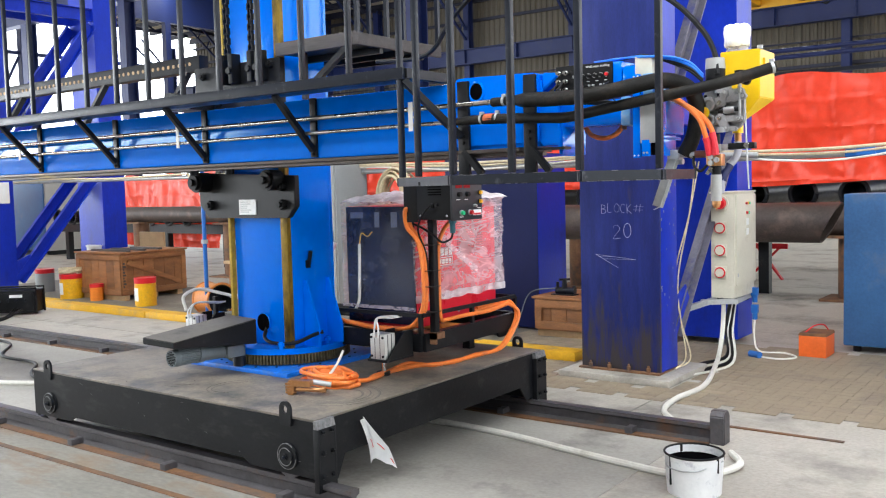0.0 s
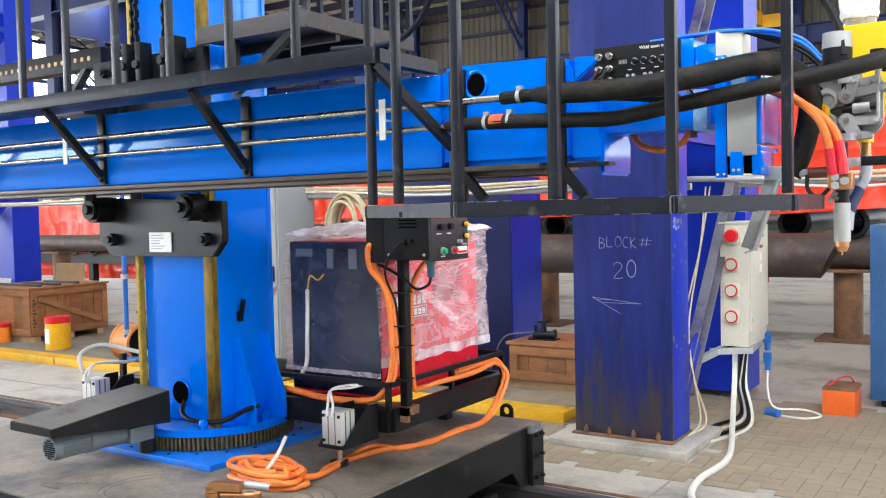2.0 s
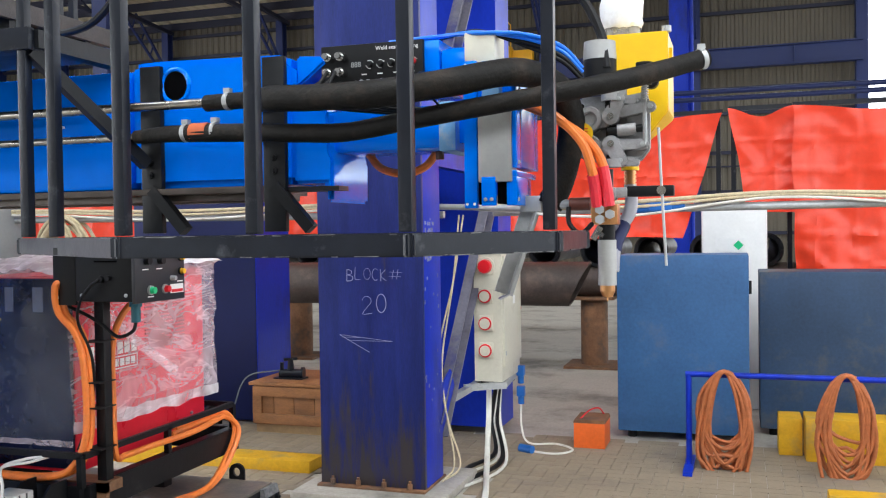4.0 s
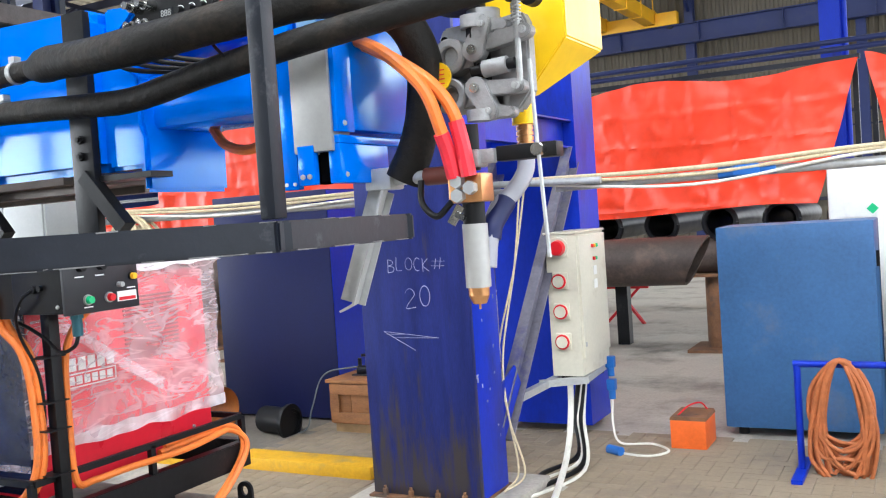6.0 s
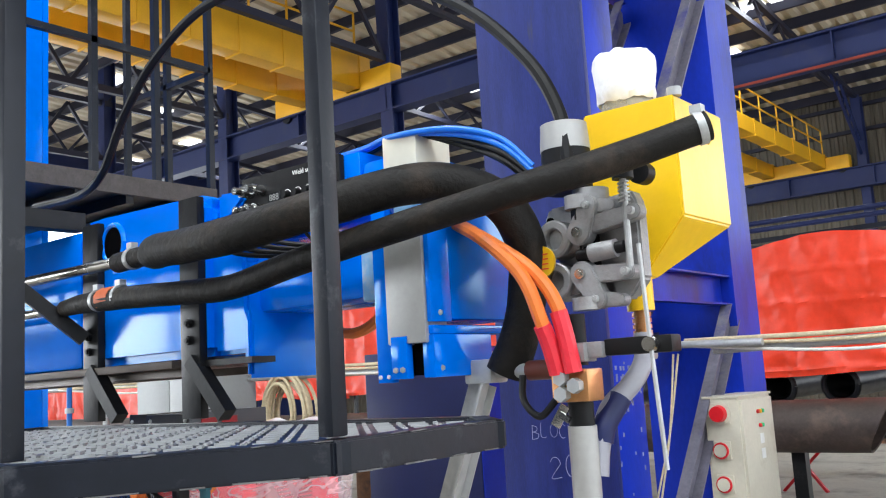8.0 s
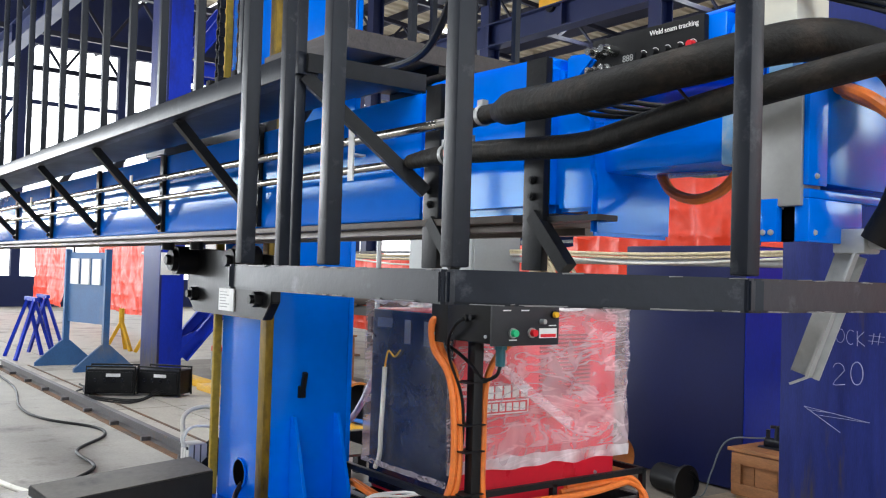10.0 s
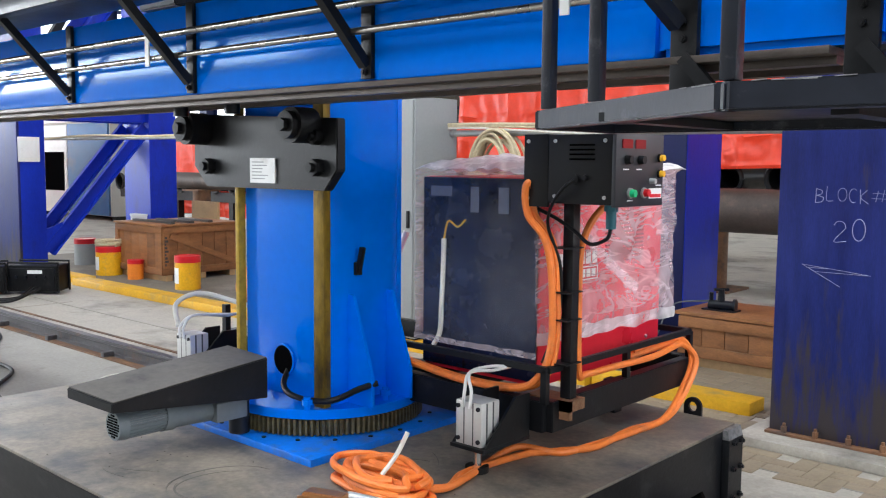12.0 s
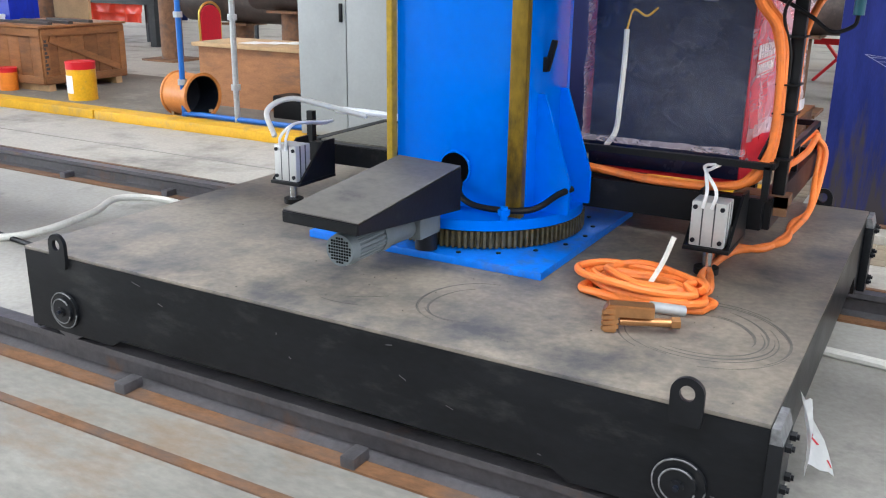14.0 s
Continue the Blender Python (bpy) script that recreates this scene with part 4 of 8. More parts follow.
motor = part("gear_motor", bm, MOTOR, arm, "grey finned electric gear motor")
bm = B()
for i in range(-4, 5):
    for j in range(-4, 5):
        if math.hypot(i, j) < 4.4:
            box(bm, -4.43 + 0.0094 * i - 0.0031, -4.43 + 0.0094 * i + 0.0031, 3.2785, 3.2805, 0.605 + 0.0094 * j - 0.0031, 0.605 + 0.0094 * j + 0.0031)
tagged(part("fan_guard", bm, DARK, motor), kind="stuff")
bm = B()
cyl(bm, (-4.43, 3.46, 0.605), (-4.43, 3.50, 0.603), 0.057, 24, 0.057)
cyl(bm, (-4.43, 3.50, 0.603), (-4.43, 3.68, 0.585), 0.05, 24, 0.04)
part("gearbox", bm, MOTOR, arm)
bm = B()
box(bm, -4.49, -4.37, 3.66, 3.80, 0.545, 0.62, 0.01)
part("gear_case", bm, MOTOR, arm)
# Added thin sheet: dust and the light on the cover's top as one colour.
bm = B()
tv = [bm.verts.new((p[0] * 0.99 - 0.0445, p[1] + (0.006 if p[1] < 3.5 else -0.004), z + 0.0035)) for p, z in zip(lo, za)]
tw = [bm.verts.new((v.co.x, v.co.y, v.co.z - 0.003)) for v in tv]
bm.faces.new(tv)
bm.faces.new(tw[::-1])
for q in range(4):
    bm.faces.new((tw[q], tw[(q + 1) % 4], tv[(q + 1) % 4], tv[q]))
bmesh.ops.recalc_face_normals(bm, faces=bm.faces[:])
part("top_sheet", bm, mat("dusty_lit_black", (0.10, 0.092, 0.082), 0.55, vary=0.35, scale=5, bump=0.05, dirt=(0.03, 0.03, 0.032), dirt_amount=0.3, dirt_scale=5), arm, "dusty top face, painted lighter for the light on it")
bm = B()
cyl(bm, (-4.43, 3.80, 0.475), (-4.43, 3.80, 0.60), 0.04, 18)
part("pinion", bm, GREYST, arm)

# carriage of the boom on the mast
cg = thing("boom_carriage", (-4.5, 3.97, 1.41), "black steel roller carriage that holds the boom to the mast", "carriage")
bm = B()
prism(bm, [(-4.95, 1.50), (-4.86, 1.415), (-4.10, 1.415), (-4.03, 1.49), (-4.03, 1.68), (-4.95, 1.72)], "y", 3.955, 3.998, 0.004)
plate = part("carrier_plate", bm, BLACK, cg)
for x in (-4.87, -4.18):
    bm = B()
    cyl(bm, (x, 3.86, 1.655), (x, 3.955, 1.655), 0.066, 28)
    cyl(bm, (x, 3.835, 1.655), (x, 3.86, 1.655), 0.05, 24)
    cyl(bm, (x, 3.815, 1.655), (x, 3.835, 1.655), 0.024, 6)
    part("roller", bm, BLACKM, cg)
for x, z in ((-4.82, 1.50), (-4.13, 1.50), (-4.13, 1.615)):
    bm = B()
    bolt_head(bm, (x, 3.955, z), (0, -1, 0), 0.032, 0.035)
    part("bolt", bm, BLACKM, cg)
bm = B()
box(bm, -4.545, -4.385, 3.948, 3.955, 1.437, 1.535)
plq = part("plaque", bm, WHITEP, plate, "white paper data label")
bm = B()
for k in range(6):
    box(bm, -4.53, -4.53 + random.uniform(0.06, 0.13), 3.9465, 3.948, 1.452 + 0.013 * k, 1.456 + 0.013 * k)
part("label_lines", bm, GREY, plq)
for x in (-4.8, -4.45):
    bm = B()
    cyl(bm, (x, 3.8, 1.70), (x, 3.8, 1.748), 0.03, 16)
    part("guide_roller", bm, GREYST, cg)
bm = B()
box(bm, -4.95, -4.12, 3.955, 4.0, 2.12, 2.42, 0.01)
prism(bm, [(-5.02, 2.13), (-4.75, 2.13), (-4.75, 2.2), (-4.95, 2.25), (-5.02, 2.25)], "y", 3.75, 3.95, 0.006)
part("upper_plate", bm, BLACK, cg)
for x in (-4.6, -4.5, -4.32, -4.25):
    bm = B()
    box(bm, x - 0.02, x + 0.02, 3.88, 3.955, 2.28, 2.47, 0.006)
    cyl(bm, (x, 3.86, 2.36), (x, 3.88, 2.36), 0.022, 6)
    part("chain_anchor", bm, BLACK, cg)
for x, z in ((-4.85, 2.2), (-4.85, 2.36), (-4.16, 2.2), (-4.2, 2.38), (-4.7, 2.17)):
    bm = B()
    bolt_head(bm, (x, 3.955, z), (0, -1, 0), 0.026, 0.025)
    part("bolt", bm, BLACKM, cg)
for x in (-4.56, -4.33):
    bm = B()
    for k in range(90):
        z = 2.46 + 0.032 * k
        if k % 2:
            box(bm, x - 0.022, x - 0.014, 3.905, 3.93, z - 0.02, z + 0.02)
            box(bm, x + 0.014, x + 0.022, 3.905, 3.93, z - 0.02, z + 0.02)
        else:
            box(bm, x - 0.013, x - 0.006, 3.905, 3.93, z - 0.02, z + 0.02)
            box(bm, x + 0.006, x + 0.013, 3.905, 3.93, z - 0.02, z + 0.02)
            cyl(bm, (x - 0.022, 3.917, z + 0.016), (x + 0.022, 3.917, z + 0.016), 0.006, 6)
    part("lifting_chain", bm, BLACKM, cg, "oily steel leaf chain")

# ---- boom ----
boom = thing("boom", (-5.5, 3.8, 1.75), "long bright blue horizontal boom beam with glossy paint", "boom")
bm = B()
BX = -2.60
box(bm, -10.5, BX, 3.67, 3.93, 1.762, 2.10, 0.02)
beam = part("beam", bm, BLUE, boom)
bm = B()
box(bm, -10.5, -2.2, 3.645, 3.96, 1.745, 1.762, 0.002)
box(bm, -10.5, -2.2, 3.69, 3.73, 1.728, 1.745)
box(bm, -10.5, -2.2, 3.87, 3.91, 1.728, 1.745)
part("bottom_rail", bm, mat("boom_bottom_rail", (0.09, 0.075, 0.065), 0.45, metal=0.5, vary=0.3, scale=8, bump=0.08, dirt=(0.3, 0.2, 0.02), dirt_amount=0.2), boom, "dark steel running rail")
# nose with sunk opening and rounded shoulder
bm = B()
prism(bm, [(-2.60, 1.765), (-2.09, 1.765), (-2.09, 2.085), (-2.12, 2.11), (-2.54, 2.12), (-2.60, 2.115)], "y", 3.668, 3.932, 0.018)
nose = part("nose", bm, BLUE, boom)
bm = B()
hose(bm, [(-2.45 + 0.043 * math.cos(a), 3.668, 2.045 + 0.046 * math.sin(a)) for a in [2 * math.pi * k / 24 for k in range(25)]], 0.007, 8, 1, curved=False)
part("hole_rim", bm, BLUE, nose)
bm = B()
prism(bm, [(-2.45 + 0.042 * math.cos(a), 2.045 + 0.045 * math.sin(a)) for a in [2 * math.pi * k / 24 for k in range(24)]], "y", 3.6655, 3.675)
part("hole", bm, DARK, nose)
bm = B()
prism(bm, [(-2.10, 1.766), (-2.005, 1.766), (-2.005, 1.715), (-1.987, 1.715), (-1.985, 1.83), (-1.995, 1.85), (-1.998, 1.955), (-2.03, 1.99), (-2.10, 1.995)], "y", 3.68, 3.92, 0.008)
part("nose_block", bm, BLUE, boom)
bm = B()
prism(bm, [(-2.092, 2.02), (-2.05, 2.05), (-2.005, 2.085), (-2.02, 2.10), (-2.092, 2.105)], "y", 3.69, 3.91, 0.006)
part("nose_lip", bm, BLUE, boom)
bm = B()
box(bm, -2.13, -1.70, 3.715, 3.885, 1.846, 1.958, 0.012)
box(bm, -1.66, -1.60, 3.74, 3.86, 1.86, 1.94)
inner = part("inner_arm", bm, BLUE, boom, "blue telescopic inner arm")
bm = B()
box(bm, -1.704, -1.657, 3.708, 3.892, 1.838, 1.965, 0.008)
part("arm_end_cap", bm, mat("pale_blue_cap", (0.16, 0.36, 0.62), 0.35, vary=0.2, scale=14, bump=0.03, dirt=(0.4, 0.45, 0.5), dirt_amount=0.4, dirt_scale=14), boom, "pale worn blue end cap")
bm = B()
cyl(bm, (-1.73, 3.80, 1.825), (-1.73, 3.80, 1.848), 0.012, 8)
part("grub_screw", bm, RUST, boom)
for x in (-7.35, -6.41, -5.445, -4.5, -3.555):
    bm = B()
    box(bm, x - 0.022, x + 0.022, 3.652, 3.668, 1.77, 2.10, 0.002)
    bar(bm, (x, 3.37, 2.10), (x, 3.648, 1.81), 0.03, 0.03)
    b_ = part("walkway_bracket", bm, BLACK, boom)
    for z in (1.79, 1.83):
        bm = B()
        bolt_head(bm, (x, 3.652, z), (0, -1, 0), 0.011, 0.011)
        part("bolt", bm, BLACKM, b_)
for x in (-2.52, -2.14):
    bm = B()
    box(bm, x - 0.032, x + 0.032, 3.648, 3.667, 1.64, 2.10, 0.002)
    bar(bm, (x, 3.655, 1.76), (x + 0.10, 3.66, 1.645), 0.03)
    b_ = part("cage_hanger", bm, BLACK, boom)
    for z in (1.80, 1.835):
        bm = B()
        bolt_head(bm, (x, 3.648, z), (0, -1, 0), 0.009, 0.008)
        part("bolt", bm, BLACKM, b_)
bm = B()
bar(bm, (-2.66, 3.36, 2.10), (-2.53, 3.64, 1.83), 0.032)
part("brace", bm, BLACK, boom)
bm = B()
box(bm, -2.13, -1.96, 3.66, 3.72, 1.745, 1.757)
part("toe_plate", bm, BLACK, boom)

# conduits on the boom
for z, r in ((1.98, 0.0125), (1.90, 0.0105)):
    bm = B()
    hose(bm, [(-10.4, 3.6, z), (-2.2 if z > 1.95 else -2.5, 3.585, z)], r, 12, 1, curved=False)
    solo("conduit", bm, CONDUIT, "bright galvanised conduit pipe clipped along the boom", "conduit", "boom conduits")
for x in (-8.5, -6.55, -4.66, -2.79):
    bm = B()
    box(bm, x - 0.013, x + 0.013, 3.572, 3.577, 1.87, 2.015)
    box(bm, x - 0.013, x + 0.013, 3.577, 3.612, 1.938, 1.944)
    solo("conduit_clip", bm, WHITE, "galvanised sheet clip holding two conduits", "clip", "conduit clips")

# ---- walkway beside the boom ----
wk = thing("walkway", (-5.5, 3.5, 2.10), "dark steel service walkway with slim railing posts beside the boom", "walkway")
# Deck is black so that its underside carries the shade in its colour.
bm = B()
box(bm, -10.4, -2.66, 3.355, 3.66, 2.125, 2.14)
part("deck", bm, BLACK, wk)
bm = B()
box(bm, -10.4, -2.64, 3.33, 3.352, 2.10, 2.155, 0.002)
box(bm, -10.4, -2.64, 3.352, 3.385, 2.10, 2.106)
part("edge_beam", bm, GREYST, wk)
bm = B()
bar(bm, (-2.65, 3.352, 2.128), (-2.65, 3.70, 2.128), 0.045, 0.045)
part("end_beam", bm, BLACK, wk)
xs = [-2.985 - 0.325 * k for k in range(20)]
bm = B()
box(bm, -0.0125, 0.0125, -0.0125, 0.0125, 0, 1.07, 0.002)
o, c_ = finish("post", bm, GREYST)
for i, x in enumerate(xs):
    p = o if i == 0 else bpy.data.objects.new("post", o.data)
    if i:
        scene.collection.objects.link(p)
    p.parent, p.location = wk, Vector((x, 3.342, 2.155)) + c_ - AT[wk]
bm = B()
bar(bm, (-10.4, 3.342, 3.24), (-2.66, 3.342, 3.24), 0.035, 0.035, 0.003)
part("top_rail", bm, GREYST, wk)

# ---- operator cage at the boom's end ----
cage = thing("operator_cage", (-2.0, 3.3, 1.56), "dark grey steel operator basket with checker-plate floor and bar railing", "cage")
PL = [(-2.68, 3.352), (-2.09, 2.958), (-1.513, 2.96), (-1.322, 3.247), (-1.318, 3.548), (-1.40, 3.63), (-2.685, 3.63)]
inner_pl = [(x + (0.03 if x < -2 else -0.03), y + (0.03 if y < 3.4 else -0.02)) for x, y in PL]
bm = B()
prism(bm, inner_pl, "z", 1.612, 1.626)
fl = part("floor_plate", bm, GREYST, cage, "worn checker-plate floor")
bm = B()
random.seed(8)
for i in range(34):
    for j in range(18):
        x, y = -2.62 + 0.037 * i, 2.98 + 0.037 * j
        ok = y > 3.345 - (x + 2.685) * 0.684 + 0.03 and y < 3.6 and (x < -1.52 or y > 2.97 + (x + 1.515) * 1.55 + 0.03) and x < -1.34
        if ok:
            a = radians(45 if (i + j) % 2 else -45)
            bar(bm, (x - 0.013 * math.cos(a), y - 0.013 * math.sin(a), 1.6265), (x + 0.013 * math.cos(a), y + 0.013 * math.sin(a), 1.6265), 0.006, 0.006)
tagged(part("checker_pattern", bm, GALV, fl), kind="stuff")
for a, b in zip(PL, PL[1:] + PL[:1]):
    bm = B()
    d = (Vector(b) - Vector(a)).normalized() * 0.016
    bar(bm, (a[0] - d.x, a[1] - d.y, 1.6125), (b[0] + d.x, b[1] + d.y, 1.6125), 0.034, 0.040, 0.003)
    part("frame_beam", bm, GREYST, cage)
random.seed(31)
for a, b in zip(PL[:4], PL[1:5]):
    bm = B()
    a, b = Vector((*a, 0)), Vector((*b, 0))
    d = (b - a).normalized()
    nrm = Vector((d.y, -d.x, 0)) * 0.0155
    for k in range(15):
        s, e = random.uniform(0.01, (b - a).length - 0.02), random.uniform(0.004, 0.03) * (1 if k % 4 else 2)
        z = random.choice((1.6315, 1.632, 1.5935, 1.594))
        h = random.uniform(0.0012, 0.003)
        bar(bm, a + d * s + nrm + Vector((0, 0, z)), a + d * (s + e) + nrm + Vector((0, 0, z + random.uniform(-0.001, 0.001))), 0.0031, h * 0.6)
    tagged(part("worn_edge", bm, WORN, cage), kind="stuff")
for x in (-2.4, -2.0, -1.6):
    bm = B()
    box(bm, x - 0.02, x + 0.02, 3.15, 3.62, 1.595, 1.611)
    part("floor_joist", bm, BLACK, cage)
for (x, y), zt in (((-2.672, 3.352), 2.74), ((-2.47, 3.22), 2.74), ((-2.092, 2.965), 2.74), ((-1.81, 2.965), 2.74), ((-1.516, 2.966), 2.74), ((-1.326, 3.25), 2.74)):
    bm = B()
    box(bm, x - 0.0125, x + 0.0125, y - 0.0125, y + 0.0125, 1.635, zt, 0.003)
    part("post", bm, GREYST, cage)
for (a, b) in zip(PL[:3], PL[1:4]):
    bm = B()
    bar(bm, (a[0], a[1] + 0.005, 2.75), (b[0], b[1] + 0.005, 2.75), 0.032, 0.032)
    part("top_rail", bm, GREYST, cage)

# ---- upper service platform at the mast ----
up = thing("mast_platform", (-3.8, 4.3, 2.43), "small dark steel service platform bracketed to the mast, brown timber edge", "platform")
bm = B()
box(bm, -4.12, -3.47, 3.96, 4.72, 2.43, 2.445)
for y in (4.15, 4.35, 4.55):
    box(bm, -4.12, -3.47, y, y + 0.03, 2.39, 2.43)
part("deck", bm, BLACK, up)
bm = B()
box(bm, -4.14, -3.47, 3.94, 3.965, 2.42, 2.50, 0.003)
part("edge_board", bm, WOODB, up, "brown stained edge board")
bm = B()
box(bm, -3.48, -3.455, 3.94, 4.75, 2.42, 2.49, 0.003)
part("edge_board", bm, WOODB, up)
bm = B()
bar(bm, (-3.56, 3.97, 2.42), (-3.92, 3.97, 2.18), 0.035)
bar(bm, (-3.92, 3.97, 2.14), (-3.92, 3.97, 2.42), 0.03)
part("brace", bm, BLACK, up)
for x, y in ((-3.468, 3.955), (-3.468, 4.22), (-3.468, 4.48), (-3.468, 4.73), (-3.75, 4.73), (-4.05, 4.73)):
    bm = B()
    box(bm, x - 0.0125, x + 0.0125, y - 0.0125, y + 0.0125, 2.49, 3.55)
    part("post", bm, GREYST, up)
for z in (2.98, 3.55):
    bm = B()
    bar(bm, (-3.468, 3.955, z), (-3.468, 4.73, z), 0.025)
    bar(bm, (-3.468, 4.73, z), (-4.05, 4.73, z), 0.025)
    part("railing", bm, GREYST, up)

# ---- power source and its rack on the slewing frame ----
rack = thing("power_source_rack", (-3.75, 4.95, ZT), "black square-tube rack carrying the welding power source", "rack")
for a, b in (((-4.15, 4.40, 0.612), (-3.40, 4.40, 0.612)), ((-4.15, 5.50, 0.612), (-3.40, 5.50, 0.612)), ((-3.40, 4.40, 0.612), (-3.40, 5.50, 0.612)), ((-4.15, 4.40, 0.612), (-4.15, 5.50, 0.612))):
    bm = B()
    bar(bm, a, b, 0.05, 0.115, 0.003)
    part("base_beam", bm, BLACK, rack)
for a, b in (((-4.12, 4.385, 0.785), (-3.39, 4.385, 0.785)), ((-3.39, 4.385, 0.785), (-3.39, 5.47, 0.785)), ((-3.39, 5.47, 0.785), (-4.12, 5.47, 0.785))):
    bm = B()
    bar(bm, a, b, 0.024, 0.024, 0.002)
    part("guard_rail", bm, BLACK, rack)
for x, y in ((-4.11, 4.385), (-3.40, 4.385), (-3.39, 4.93), (-3.39, 5.47)):
    bm = B()
    box(bm, x - 0.012, x + 0.012, y - 0.012, y + 0.012, 0.66, 0.785)
    part("upright", bm, BLACK, rack)
bm = B()
box(bm, -3.52, -3.33, 4.44, 4.54, 0.63, 0.67)
box(bm, -3.40, -3.33, 4.44, 4.46, 0.60, 0.67)
part("foot_channel", bm, RUST, rack)
for x in (-4.3, -4.0):
    bm = B()
    bar(bm, (x, 4.42, 0.60), (x, 4.9, 0.60), 0.05, 0.07)
    part("outrigger", bm, BLACK, rack)

# ---- welding power source in its plastic bag ----
ps = thing("welding_power_source", (-3.81, 4.92, 0.67), "red welding power source wrapped in a crumpled milky plastic bag", "power source")
bm = B()
box(bm, -4.10, -3.515, 4.50, 5.42, 0.68, 1.47, 0.012)
body = part("body", bm, REDCASE, ps)
bm = B()
box(bm, -4.095, -3.52, 4.484, 4.499, 0.70, 1.465, 0.004)
fp = part("front_panel", bm, mat("dark_blue_panel", (0.006, 0.010, 0.032), 0.25, vary=0.3, scale=5, bump=0.02), ps, "dark front panel behind clear film")
for x0, x1, z0, z1 in ((-3.84, -3.80, 1.33, 1.43), (-3.70, -3.65, 1.33, 1.43), (-4.05, -3.94, 1.39, 1.43)):
    bm = B()
    box(bm, x0, x1, 4.480, 4.484, z0, z1)
    part("panel_label", bm, mat("faded_label", (0.16, 0.18, 0.24), 0.5, bump=0), fp)
bm = B()
for k in range(16):
    box(bm, -3.515, -3.509, 4.95 + 0.001, 5.25, 1.12 + 0.017 * k, 1.128 + 0.017 * k)
part("louvres", bm, mat("dark_red_louvre", (0.3, 0.008, 0.015), 0.4, bump=0), body)
bm = B()
box(bm, -3.513, -3.5105, 4.565, 4.895, 1.06, 1.185, 0.001)
sg = part("badge", bm, RED, body, "red maker's badge with white block shapes")
bm = B()
for k in range(7):
    box(bm, -3.5105, -3.508, 4.572 + 0.046 * k, 4.607 + 0.046 * k, 1.128, 1.178)
for y0, y1, z0, z1 in ((4.57, 4.89, 1.114, 1.119), (4.57, 4.89, 1.063, 1.068), (4.57, 4.575, 1.068, 1.114), (4.885, 4.89, 1.068, 1.114)):
    box(bm, -3.5105, -3.508, y0, y1, z0, z1)
for k in range(8):
    box(bm, -3.5105, -3.508, 4.586 + 0.037 * k, 4.613 + 0.037 * k, 1.075, 1.107)
part("badge_bars", bm, WHITE, sg)
for y, z in ((4.58, 0.76), (4.95, 0.74), (5.3, 0.77)):
    bm = B()
    bolt_head(bm, (-3.515, y, z), (1, 0, 0), 0.009, 0.006)
    part("screw", bm, GALV, body)
bm = B()
hose(bm, [(-3.97, 4.472, 1.22), (-3.97, 4.468, 1.1), (-3.975, 4.465, 0.95), (-3.985, 4.468, 0.84), (-4.02, 4.47, 0.78)], 0.0105, 8)
part("cable_sleeve", bm, CABLEW, ps, "white ribbed cable sleeve")
bm = B()
hose(bm, [(-3.97, 4.472, 1.22), (-3.95, 4.474, 1.29), (-3.9, 4.474, 1.27), (-3.86, 4.476, 1.30)], 0.004, 6)
part("earth_lead", bm, AMBER, ps)


def film(name, pts, z0, z1, material, nz=26, nu=44, amp=0.014, seed=0, wave=0.03, label=""):
    """A crumpled sheet hanging along the plan line pts."""
    bm = B()
    line = smooth_line([(p[0], p[1], 0) for p in pts], max(2, nu // (len(pts) - 1)))
    rows = []
    for j in range(nz + 1):
        row = []
        for i, q in enumerate(line):
            t = j / nz
            zz0 = z0 + wave * noise.noise(Vector((i * 0.13, seed, 1)))
            zz1 = z1 + 0.8 * wave * noise.noise(Vector((i * 0.2, seed, 7)))
            z = zz0 + (zz1 - zz0) * t
            v = Vector((q.x * 6, q.y * 6, z * 5 + seed))
            r = amp * (abs(noise.noise(v)) * 2 - 0.7 + 0.5 * noise.noise(v * 2.6) + 0.08 * noise.noise(v * 7))
            tan = (line[min(i + 1, len(line) - 1)] - line[max(i - 1, 0)]).normalized()
            nrm = Vector((tan.y, -tan.x, 0))
            row.append(bm.verts.new(q + nrm * r + Vector((0, 0, z))))
        rows.append(row)
    for a, b in zip(rows, rows[1:]):
        for k in range(len(line) - 1):
            bm.faces.new((a[k], a[k + 1], b[k + 1], b[k]))
    return part(name, bm, material, ps, label)


film("front_film", [(-4.125, 4.462), (-3.8, 4.455), (-3.502, 4.462)], 0.80, 1.50, FILMC, amp=0.006, seed=1, wave=0.008, label="clear plastic film")
film("front_hem", [(-4.125, 4.458), (-3.8, 4.45), (-3.498, 4.458)], 0.797, 0.82, FILMW, nz=3, amp=0.004, seed=2, wave=0.006)
film("side_film", [(-3.500, 4.462), (-3.49, 4.75), (-3.482, 5.05), (-3.475, 5.3), (-3.47, 5.455)], 0.86, 1.50, FILMW, wave=0.012, amp=0.024, seed=3, nz=40, nu=70, label="milky crumpled plastic film")
film("side_fold", [(-3.492, 4.465), (-3.478, 4.8), (-3.468, 5.1), (-3.46, 5.45)], 0.845, 0.895, FILMB, wave=0.012, amp=0.012, seed=5, nz=6, nu=60)
film("rear_film", [(-3.47, 5.455), (-3.8, 5.46), (-4.125, 5.45)], 0.85, 1.50, FILMW, amp=0.02, seed=6)
film("side_film", [(-4.13, 5.45), (-4.135, 4.95), (-4.125, 4.462)], 0.80, 1.50, FILMW, amp=0.012, seed=9)
bm = B()
rows = []
